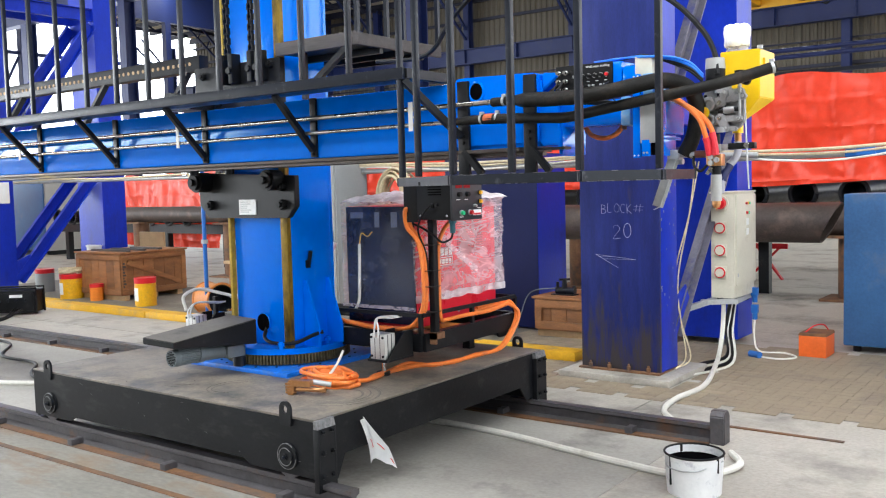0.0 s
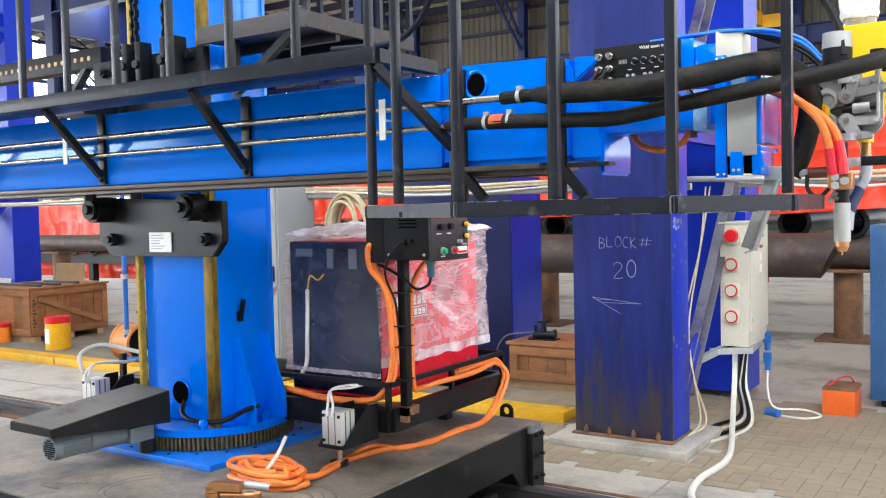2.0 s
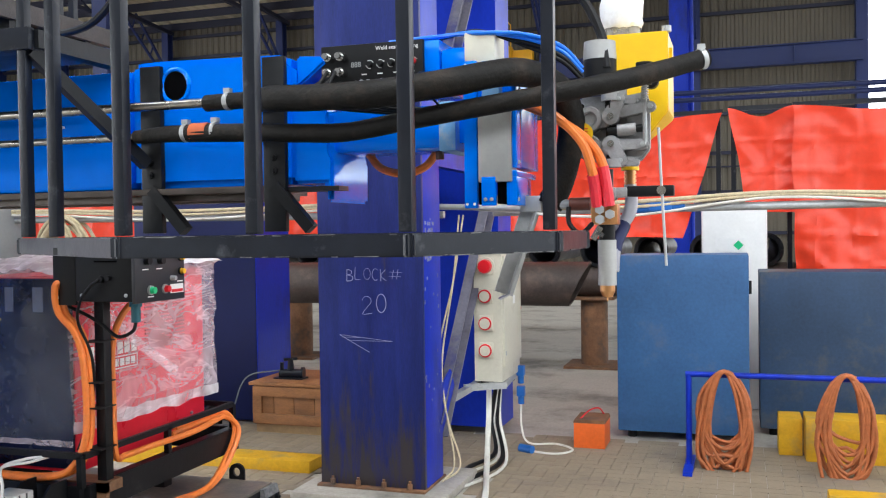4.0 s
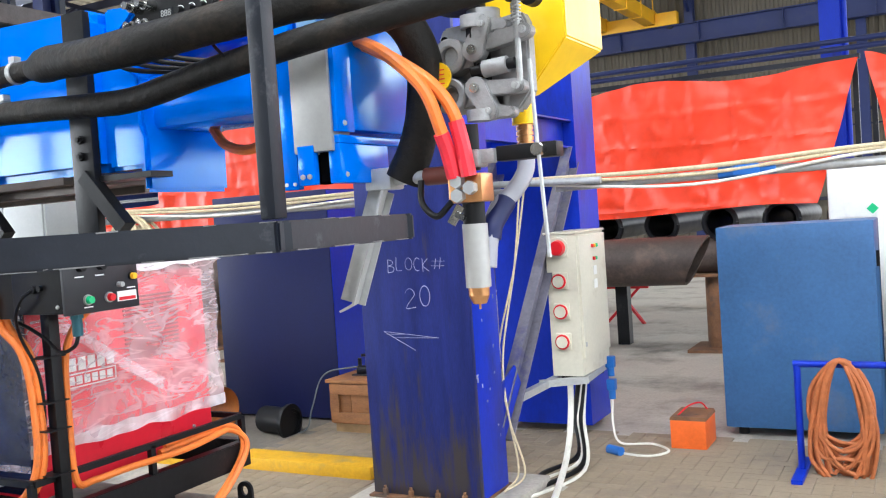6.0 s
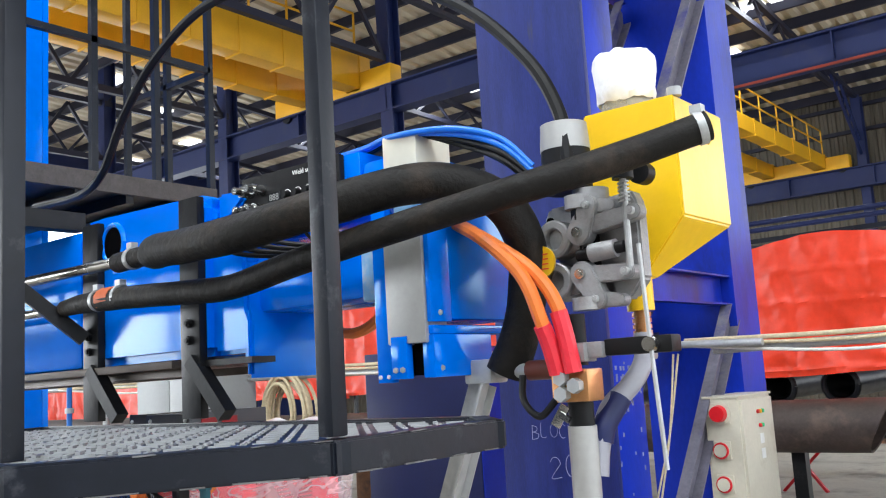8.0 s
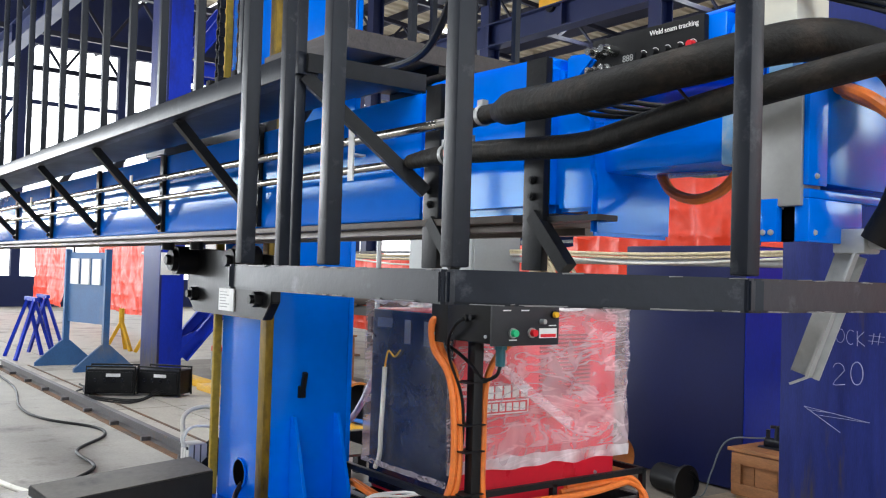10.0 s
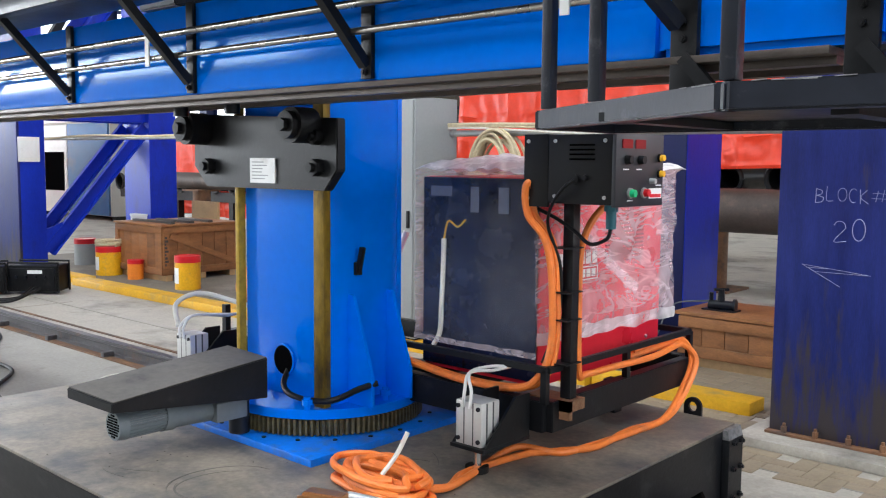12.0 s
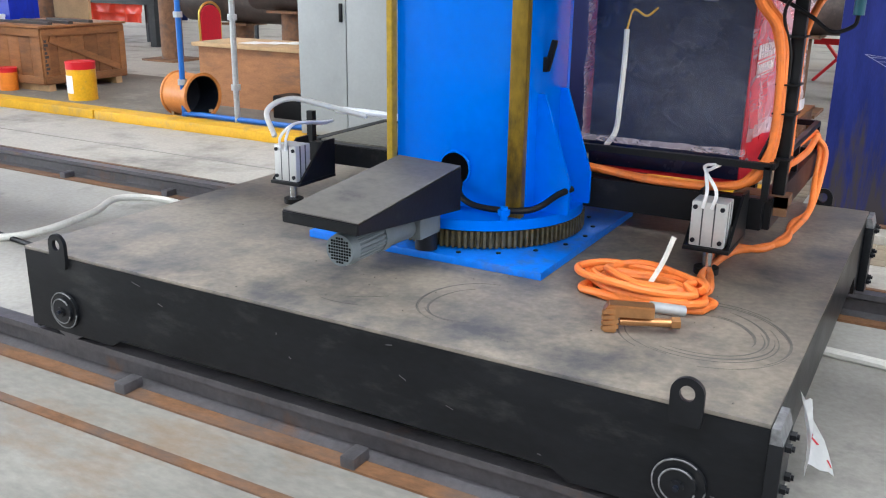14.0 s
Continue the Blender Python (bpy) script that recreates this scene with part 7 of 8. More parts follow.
cyl(bm, (-2.52, 8.0, 0.03), (-2.42, 7.95, 0.03), 0.03, 14)
solo("plug", bm, BLUEPL, "blue plastic plug lying on the floor", "plug")
for k in range(2):
    cable("hanging_wire", [(-2.79 + 0.03 * k, 7.42, 1.74), (-2.80, 7.3, 1.3), (-2.82 - 0.03 * k, 7.1, 0.8), (-2.76, 7.0, 0.45), (-2.66 - 0.04 * k, 6.95, 0.16), (-2.75, 6.85, 0.07)], 0.006, ROPE, "dusty white wire hanging down the column", "cable", "hanging wires")

# pipe rail with ropes
bm = B()
hose(bm, [(-2.55, 7.43, 1.752), (8, 7.43, 1.80)], 0.026, 12, 1, curved=False)
solo("scaffold_tube", bm, GALV, "grey galvanised scaffold tube between the columns", "tube", "scaffold tubes")
bm = B()
hose(bm, [(-16.2, 7.43, 1.83), (-2.9, 7.43, 1.745)], 0.026, 12, 1, curved=False)
solo("scaffold_tube", bm, GALV, "grey galvanised scaffold tube between the columns", "tube", "scaffold tubes")
bm = B()
hose(bm, [(-3.0, 7.36, 1.80), (-2.25, 7.36, 1.775)], 0.021, 12, 1, curved=False)
solo("scaffold_tube", bm, GALV, "short galvanised tube clipped to the rail", "tube", "scaffold tubes")
for z0, sag, m_, r in ((1.83, 0.03, ROPE, 0.013), (1.80, 0.09, CABLEW, 0.009), (1.815, 0.05, ROPE, 0.010)):
    for xa, xb in ((-2.7, 1.2), (-9.5, -3.6), (-16, -9.5)) if z0 > 1.82 else ((-2.7, 1.2), (-9.5, -3.6)):
        cable("rope", [(xa, 7.39, z0 - 0.02), (xa * 0.75 + xb * 0.25, 7.385, z0 - sag), (xa * 0.5 + xb * 0.5, 7.39, z0 + 0.01), (xa * 0.25 + xb * 0.75, 7.385, z0 - sag * 0.6), (xb, 7.39, z0)], r, m_, "dusty rope strung along the tube", "rope", "ropes")
bm = B()
box(bm, -1.52, -1.38, 7.38, 7.47, 1.74, 1.80, 0.01)
cyl(bm, (-1.6, 7.42, 1.76), (-1.3, 7.42, 1.77), 0.033, 14)
solo("tube_coupler", bm, BLUEPL, "blue tube coupler on the rail", "coupler")
random.seed(4)
rc = thing("rope_coil", (-6.05, 7.40, 1.45), "coil of pale rope strands hung in an arch over the tube", "rope coil")
for k in range(13):
    w, h, dx = 0.20 + random.uniform(-0.07, 0.05), 0.31 + random.uniform(-0.07, 0.04), random.uniform(-0.04, 0.04)
    bm = B()
    hose(bm, [(-6.05 + dx + w * math.cos(a), 7.36 + 0.013 * k - 0.06, 1.46 + h * (math.sin(a) if a < math.pi else 0.35 * math.sin(a))) for a in [2 * math.pi * j / 18 for j in range(19)]], 0.014, 7, 3, wobble=0.1)
    part("strand", bm, ROPE, rc)

# blue cabinets, tool box, cable stand
def blue_panel(x0, x1, y0, y1, z, label, material):
    b_ = thing("blue_cabinet", (x0, y0, 0), label, "cabinet", "blue steel cabinets")
    bm = B()
    box(bm, x0, x1, y0, y1, 0.06, z, 0.012)
    part("body", bm, material, b_)
    for x in (x0 + 0.1, x1 - 0.1):
        for y in (y0 + 0.1, y1 - 0.1):
            bm = B()
            cyl(bm, (x, y, 0), (x, y, 0.06), 0.035, 14)
            part("foot", bm, BLACKM, b_)
    bm = B()
    box(bm, x1, x1 + 0.02, y0 + 0.08, y0 + 0.11, z - 0.3, z - 0.2)
    part("hinge", bm, BLACKM, b_)
    return b_


blue_panel(-1.885, -0.91, 8.62, 9.15, 1.425, "faded blue steel cabinet with scuffed flat sides", STEELBLUE)
blue_panel(-0.83, 0.4, 8.95, 9.5, 1.28, "faded dark blue steel cabinet, stained", mat("stained_blue_paint", (0.026, 0.055, 0.11), 0.55, vary=0.3, scale=3, bump=0.06, dirt=(0.12, 0.11, 0.08), dirt_amount=0.35))
tb = thing("tool_box", (-2.05, 8.35, 0), "orange steel cantilever tool box with a rusty lid", "tool box")
bm = B()
box(bm, -2.16, -1.93, 8.2, 8.5, 0.0, 0.19, 0.006)
part("body", bm, mat("orange_tool_paint", (0.75, 0.13, 0.02), 0.45, vary=0.15, scale=6, bump=0.04), tb)
bm = B()
prism(bm, [(-2.165, 0.19), (-1.925, 0.19), (-1.935, 0.215), (-2.155, 0.215)], "y", 8.2, 8.5, 0.003)
part("lid", bm, RUST, tb)
bm = B()
hose(bm, [(-2.12, 8.25, 0.21), (-2.06, 8.32, 0.265), (-2.0, 8.4, 0.27), (-1.97, 8.47, 0.21)], 0.006, 7)
part("handle", bm, RED, tb)

st = thing("cable_stand", (-0.7, 7.85, 0), "blue tube stand for hanging cables", "stand")
for x in (-1.31, 0.9):
    bm = B()
    cyl(bm, (x, 7.85, 0), (x, 7.85, 0.64), 0.02, 12)
    box(bm, x - 0.03, x + 0.03, 7.6, 8.1, 0.0, 0.03)
    part("leg", bm, NAVY, st)
bm = B()
cyl(bm, (-1.33, 7.85, 0.64), (0.95, 7.85, 0.64), 0.02, 12)
part("rail", bm, NAVY, st)
for xc, seed in ((-1.08, 2), (-0.33, 7)):
    random.seed(seed)
    pts = []
    for k in range(10 * 17):
        a = 2 * math.pi * k / 10 + math.pi / 2
        lp = k // 10
        hgt = 0.24 + random.uniform(-0.035, 0.035) + 0.009 * lp
        w = 0.115 + 0.03 * math.sin(lp * 1.7) + random.uniform(-0.012, 0.012)
        pts.append((xc + w * math.cos(a) * (1.15 - 0.25 * math.sin(a)), 7.82 + 0.03 * math.sin(a * 0.5 + lp), 0.67 - hgt + hgt * math.sin(a)))
    cable("hanging_cable_coil", pts, 0.012, ORANGED, "dusty orange cable coil hung over the blue stand", "cable coil", "hanging coils", steps=3)
for x0, x1, y0, y1, z1 in ((-0.72, -0.56, 8.35, 8.62, 0.27), (-0.55, 0.3, 8.2, 8.5, 0.30), (-0.5, 1.6, 7.05, 7.2, 0.1)):
    bm = B()
    box(bm, x0, x1, y0, y1, 0, z1, 0.012)
    solo("yellow_block", bm, KERBY, "chipped yellow painted steel block on the floor", "block", "yellow blocks")

# paint pail by the rail end
pl_ = thing("paint_pail", (-1.60, 4.36, 0), "white metal paint pail, drips down its side, dark inside", "pail")
PX, PY = -1.63, 4.36
bm = B()
cyl(bm, (PX, PY, 0), (PX, PY, 0.205), 0.135, 36, 0.148, caps=False)
cyl(bm, (PX, PY, 0.012), (PX, PY, 0.205), 0.131, 36, 0.144, caps=False)
cyl(bm, (PX, PY, 0.0), (PX, PY, 0.012), 0.134, 36)
part("body", bm, mat("paint_splashed_tin", (0.66, 0.66, 0.66), 0.4, vary=0.1, scale=8, bump=0.03, dirt=(0.12, 0.12, 0.2), dirt_amount=0.25, dirt_scale=9), pl_)
bm = B()
hose(bm, [(PX + 0.148 * math.cos(a), PY + 0.148 * math.sin(a), 0.205) for a in [2 * math.pi * k / 32 for k in range(33)]], 0.006, 8, 1, curved=False)
part("rim", bm, BLACKM, pl_)
# Near-black disc a little below the rim.
bm = B()
cyl(bm, (PX, PY, 0.15), (PX, PY, 0.165), 0.138, 32)
part("paint_residue", bm, DARK, pl_)
bm = B()
hose(bm, [(PX - 0.15, PY, 0.18), (PX - 0.08, PY - 0.14, 0.15), (PX + 0.06, PY - 0.15, 0.15), (PX + 0.15, PY, 0.18)], 0.004, 6)
part("handle", bm, GALV, pl_)
bm = B()
random.seed(17)
for k in range(9):
    a, w = random.uniform(0, 6.28), random.uniform(0.015, 0.06)
    z0 = random.uniform(0.05, 0.19)
    r0, r1 = 0.1355 + 0.013 * z0 / 0.205, 0.1485
    prism(bm, [(PX + r1 * math.cos(a + w * t), PY + r1 * math.sin(a + w * t)) for t in (-1, -0.3, 0.3, 1)] + [(PX + r0 * math.cos(a + w * t), PY + r0 * math.sin(a + w * t)) for t in (1, 0.3, -0.3, -1)], "z", z0, 0.204)
tagged(part("paint_drip", bm, BLACKM, pl_), kind="stuff")


def tag_sheet(u0, u1, v0, v1, lift, lean=0.0):
    """a patch of the crumpled tag that hangs from the carriage's edge"""
    bm = B()
    rows = []
    for j in range(9):
        v = v0 + (v1 - v0) * j / 8
        row = []
        for i in range(7):
            u = u0 + (u1 - u0) * i / 6 + lean * j / 8
            wide = 0.35 + 0.65 * min(1, 1.6 * v)
            row.append(bm.verts.new((-3.088 + lift + 0.018 * math.sin(u * 4.8 + v * 3) + (0.02 + 0.05 * u) * v, 3.45 + 0.135 * u * wide + 0.05 * v, 0.375 - (0.2 + 0.09 * abs(u - 0.45)) * v + 0.01 * math.sin(u * 8.4) - 0.05 * u * v)))
        rows.append(row)
    for a, b in zip(rows, rows[1:]):
        for i in range(6):
            bm.faces.new((a[i], a[i + 1], b[i + 1], b[i]))
    bmesh.ops.solidify(bm, geom=bm.faces[:], thickness=0.0012)
    return bm


tg = solo("plastic_tag", tag_sheet(0, 1, 0, 1, 0), WHITEP, "crumpled white plastic tag with red print, tied to the carriage", "tag")
for u, v0, v1, lean in ((0.15, 0.5, 0.72, 0.16), (0.3, 0.5, 0.72, -0.14), (0.66, 0.55, 0.7, 0.12), (0.86, 0.86, 0.94, 0.04)):
    part("red_print", tag_sheet(u, u + 0.045, v0, v1, 0.002, lean), REDTAPE, tg)

# ---- behind the kerb ----
bx = thing("navy_container", (-5.5, 8.6, 0), "tall dark navy steel box with plain flat sides", "container")
bm = B()
box(bm, -6.15, -4.93, 8.40, 9.02, 0.02, 1.92, 0.01)
part("body", bm, NAVYD, bx)
# Added sheet in brighter navy: the light on this side put into colour.
bm = B()
box(bm, -4.93, -4.922, 8.41, 9.01, 0.03, 1.91)
part("side_panel", bm, NAVY, bx)


def crate(x0, x1, y0, y1, z0, z1, label, name="wooden_crate", diag=True):
    c = thing(name, (x0, y0, z0), label, "crate", "wooden crates")
    for lo, hi, along in ((x0, x1, 0), (y0 + 0.021, y1 - 0.021, 1)):
        n = max(2, round((hi - lo) / 0.19))
        step = (hi - lo) / n
        for k in range(n):
            a, b = lo + step * k + 0.0025, lo + step * (k + 1) - 0.0025
            bm = B()
            if along == 0:
                box(bm, a, b, y0, y0 + 0.02, z0 + 0.08, z1, 0.002)
            else:
                box(bm, x1 - 0.02, x1, a, b, z0 + 0.08, z1, 0.002)
            part("plank", bm, WOOD, c)
    bm = B()
    box(bm, x0, x1, y1 - 0.02, y1, z0 + 0.08, z1)
    part("panel", bm, WOOD, c)
    bm = B()
    box(bm, x0, x0 + 0.02, y0 + 0.021, y1 - 0.021, z0 + 0.08, z1)
    part("panel", bm, WOOD, c)
    for z in (z0 + 0.09, z1 - 0.09):
        bm = B()
        box(bm, x0, x1, y0 - 0.02, y0 - 0.001, z, z + 0.08, 0.002)
        part("batten", bm, WOOD, c)
        bm = B()
        box(bm, x1 + 0.001, x1 + 0.02, y0, y1, z, z + 0.08, 0.002)
        part("batten", bm, WOOD, c)
    for x in (x0, x1 - 0.08):
        bm = B()
        box(bm, x, x + 0.08, y0 - 0.022, y0 - 0.001, z0 + 0.17, z1 - 0.09)
        part("batten", bm, WOOD, c)
    for y in (y0, y1 - 0.08):
        bm = B()
        box(bm, x1 + 0.001, x1 + 0.022, y, y + 0.08, z0 + 0.17, z1 - 0.09)
        part("batten", bm, WOOD, c)
    if diag:
        bm = B()
        bar(bm, (x1 + 0.011, y0 + 0.1, z1 - 0.12), (x1 + 0.011, y1 - 0.1, z0 + 0.2), 0.018, 0.07)
        part("diagonal_batten", bm, WOOD, c)
    bm = B()
    box(bm, x0 - 0.03, x1 + 0.03, y0 - 0.03, y1 + 0.03, z1, z1 + 0.025, 0.003)
    part("lid", bm, WOOD, c)
    for y in (y0 + 0.08, (y0 + y1) / 2, y1 - 0.12):
        bm = B()
        box(bm, x0, x1, y - 0.04, y + 0.05, z0, z0 + 0.08)
        part("skid", bm, WOODL, c)
    return c


crate(-12.9, -11.75, 7.85, 9.0, 0, 0.70, "large weathered brown wooden crate with a diagonal batten")
crate(-4.76, -3.85, 8.05, 8.7, 0.0, 0.40, "brown wooden case standing by the column", diag=False)
big = bpy.data.objects["wooden_crate"]
bm = B()
for k in range(9):
    box(bm, -11.7285, -11.727, 7.865, 7.865 + 0.02 + 0.03 * (k * 5 % 3) / 2, 0.20 + 0.043 * k, 0.228 + 0.043 * k)
part("stencil_bars", bm, WOODB, big, "dark stencilled marks")
for k in range(3):
    bm = B()
    box(bm, -12.75 + 0.1 * k, -11.8, 8.0 + 0.28 * k, 8.06 + 0.28 * k, 0.725, 0.755, 0.003)
    solo("loose_plank", bm, WOODB, "dark plank lying on the crate", "plank", "planks")
bm = B()
box(bm, -13.2, -12.55, 9.2, 9.24, 0.0, 0.95)
solo("pallet_board", bm, WOODL, "pale plywood board behind the crate", "board")
bm = B()
cyl(bm, (-4.62, 8.24, 0.465), (-4.44, 8.28, 0.465), 0.038, 16)
cyl(bm, (-4.44, 8.28, 0.465), (-4.42, 8.284, 0.465), 0.055, 16)
cyl(bm, (-4.53, 8.26, 0.49), (-4.53, 8.26, 0.59), 0.03, 14, 0.022)
cyl(bm, (-4.57, 8.22, 0.585), (-4.49, 8.30, 0.585), 0.012, 8)
cyl(bm, (-4.60, 8.24, 0.50), (-4.60, 8.24, 0.56), 0.016, 10)
box(bm, -4.66, -4.40, 8.20, 8.32, 0.425, 0.437)
solo("pump", bm, GREYST, "small grey pump lying on the case", "pump")
cable("loose_cable", [(-4.6, 8.2, 0.5), (-4.85, 8.1, 0.45), (-4.95, 8.05, 0.2), (-5.0, 8.0, 0.02), (-5.2, 7.9, 0.015)], 0.006, MOTOR, "grey lead hanging from the pump", "cable", "loose cables")
bm = B()
cyl(bm, (-6.25, 7.95, 0.19), (-5.72, 7.85, 0.19), 0.185, 32, caps=False)
cyl(bm, (-6.25, 7.95, 0.19), (-5.72, 7.85, 0.19), 0.175, 32, caps=False)
solo("pipe_offcut", bm, PRIMER, "short orange primed pipe offcut", "pipe", "offcuts")
bm = B()
cyl(bm, (-5.35, 7.95, 0.11), (-5.05, 7.9, 0.11), 0.105, 20, caps=False)
cyl(bm, (-5.35, 7.95, 0.11), (-5.05, 7.9, 0.11), 0.08, 20, caps=False)
cyl(bm, (-5.08, 7.9, 0.11), (-5.05, 7.9, 0.11), 0.14, 20)
solo("pipe_flange", bm, BLACK, "black flanged pipe piece", "pipe", "offcuts")


def paint_tin(x, y, r, h, body_m, top_m, label, band=None):
    t = thing("paint_tin", (x, y, 0), label, "paint tin", "paint tins")
    bm = B()
    cyl(bm, (x, y, 0), (x, y, h * 0.82), r, 24)
    part("body", bm, body_m, t)
    bm = B()
    cyl(bm, (x, y, h * 0.82), (x, y, h), r * 1.02, 24)
    part("top", bm, top_m, t)
    bm = B()
    hose(bm, [(x + r * math.cos(a), y + r * math.sin(a), h) for a in [2 * math.pi * k / 20 for k in range(21)]], 0.006, 6, 1, curved=False)
    part("rim", bm, top_m, t)
    if band:
        bm = B()
        prism(bm, [(x + (r + 0.002) * math.cos(a), y + (r + 0.002) * math.sin(a)) for a in [radians(-140 + 8 * k) for k in range(9)]] + [(x + (r - 0.002) * math.cos(a), y + (r - 0.002) * math.sin(a)) for a in [radians(-76 - 8 * k) for k in range(9)]], "z", h * 0.2, h * 0.66)
        part("paper_label", bm, band, t)
    return t


TINY = mat("yellow_tin", (0.80, 0.42, 0.01), 0.4, vary=0.15, scale=10, bump=0.02, dirt=(0.3, 0.25, 0.2), dirt_amount=0.2, dirt_scale=9)
paint_tin(-10.99, 7.72, 0.15, 0.40, TINY, RED, "yellow and red paint tin with a white label", WHITEP)
paint_tin(-12.93, 7.75, 0.17, 0.38, TINY, RED, "yellow and red paint tin topped with coiled rope", WHITEP)
paint_tin(-12.25, 7.75, 0.10, 0.25, mat("orange_tin", (0.78, 0.22, 0.02), 0.4, bump=0.02), RED, "small orange paint tin")
paint_tin(-13.9, 8.3, 0.15, 0.38, GREY, BLACK, "grubby grey paint tin")
paint_tin(-14.3, 8.1, 0.15, 0.38, GREY, RED, "grubby grey paint tin with red lid")
paint_tin(-13.35, 8.5, 0.16, 0.42, GREY, GREY, "grubby grey paint tin")
t_ = thing("white_bucket", (-13.35, 8.5, 0.42), "white plastic bucket standing on a paint tin", "bucket")
bm = B()
cyl(bm, (-13.35, 8.5, 0.425), (-13.35, 8.5, 0.75), 0.15, 26, 0.17)
part("body", bm, WHITEP, t_)
bm = B()
cyl(bm, (-13.35, 8.5, 0.75), (-13.35, 8.5, 0.775), 0.18, 26)
part("lid", bm, WHITEP, t_)
random.seed(2)
cable("rope_coil", [(-12.93 + (0.15 + 0.03 * random.random()) * math.cos(k * 0.7), 7.75 + (0.15 + 0.03 * random.random()) * math.sin(k * 0.7), 0.40 + 0.002 * k) for k in range(40)], 0.016, ROPE, "tangle of rope on a paint tin", "rope coil", steps=3)

# grey site cabin behind the far column
cabin = thing("site_cabin", (-25.2, 14.2, 0), "pale grey site cabin with a white door and a dark window", "cabin")
bm = B()
box(bm, -27.6, -22.9, 13.1, 15.4, 0.12, 2.52, 0.02)
part("wall", bm, CABING, cabin)
bm = B()
box(bm, -27.7, -22.8, 13.0, 15.5, 2.52, 2.62, 0.01)
part("roof", bm, WHITE, cabin)
bm = B()
box(bm, -26.6, -25.15, 13.05, 13.1, 0.14, 2.45, 0.01)
dr2 = part("door", bm, WHITE, cabin, "white door leaf")
bm = B()
box(bm, -26.4, -25.3, 13.035, 13.05, 0.72, 1.75)
part("window_pane", bm, DARK, dr2, "dark glazed upper half")
bm = B()
box(bm, -25.1, -22.95, 13.05, 13.1, 0.14, 2.48, 0.01)
part("blue_panel", bm, STEELBLUE, cabin, "faded blue wall panel")
for x in (-27.3, -23.2):
    bm = B()
    box(bm, x - 0.1, x + 0.1, 13.3, 15.2, 0, 0.12)
    part("skid", bm, BLACK, cabin)

# chair, desk, drum
ch = thing("banquet_chair", (-10.8, 8.95, 0), "red upholstered stacking chair with a gold frame", "chair")
CHX, CHY = -10.42, 8.53
bm = B()
poly = [(-0.2, 0.5), (0.2, 0.5), (0.21, 0.75)] + [(0.21 * math.cos(math.pi * k / 10), 0.78 + 0.16 * math.sin(math.pi * k / 10)) for k in range(11)] + [(-0.21, 0.75)]
prism(bm, [(CHX + a, b) for a, b in poly], "y", CHY + 0.2, CHY + 0.24, 0.01)
part("backrest", bm, CLOTH, ch)
bm = B()
hose(bm, [(CHX + a * 1.06, CHY + 0.22, b + 0.01) for a, b in [(-0.2, 0.0), (-0.2, 0.5), (-0.205, 0.78)] + [(-0.21 * math.cos(math.pi * k / 10), 0.8 + 0.16 * math.sin(math.pi * k / 10)) for k in range(1, 10)] + [(0.205, 0.78), (0.2, 0.5), (0.2, 0.0)]], 0.014, 8, 2)
part("back_frame", bm, GOLD, ch)
bm = B()
box(bm, CHX - 0.22, CHX + 0.22, CHY - 0.22, CHY + 0.2, 0.42, 0.49, 0.02)
part("seat", bm, CLOTH, ch)
for dx in (-0.2, 0.2):
    bm = B()
    cyl(bm, (CHX + dx, CHY - 0.2, 0), (CHX + dx, CHY - 0.18, 0.42), 0.013, 10)
    part("leg", bm, GOLD, ch)
ch.rotation_euler.z = radians(100)
dk = thing("site_table", (-9.1, 8.5, 0), "brown plywood site table with papers on top", "table")
bm = B()
box(bm, -9.8, -8.4, 8.15, 8.85, 0.60, 0.64, 0.004)
part("tabletop", bm, WOODL, dk)
for x0, x1, y0, y1 in ((-9.75, -8.45, 8.2, 8.22), (-9.75, -9.73, 8.22, 8.8), (-8.47, -8.45, 8.22, 8.8)):
    bm = B()
    box(bm, x0, x1, y0, y1, 0, 0.60)
    part("side_panel", bm, WOOD, dk)
for k in range(3):
    bm = B()
    box(bm, -9.3 + 0.2 * k, -9.08 + 0.2 * k, 8.3 + 0.08 * k, 8.55 + 0.08 * k, 0.641 + 0.003 * k, 0.643 + 0.003 * k)
    solo("paper_sheet", bm, WHITE, "white paper sheet on the table", "paper", "papers")


def turned(bm, a, b, profile, n=36):
    """A profile of (distance from a, radius) turned round the line from a to b."""
    a, w = Vector(a), (Vector(b) - Vector(a)).normalized()
    u = w.orthogonal().normalized()
    v = w.cross(u)
    rows = [[bm.verts.new(a + w * d + (u * math.cos(2 * math.pi * k / n) + v * math.sin(2 * math.pi * k / n)) * r) for k in range(n)] for d, r in profile]
    for p, q in zip(rows, rows[1:]):
        for k in range(n):
            bm.faces.new((p[k], p[(k + 1) % n], q[(k + 1) % n], q[k]))
    bmesh.ops.recalc_face_normals(bm, faces=bm.faces[:])


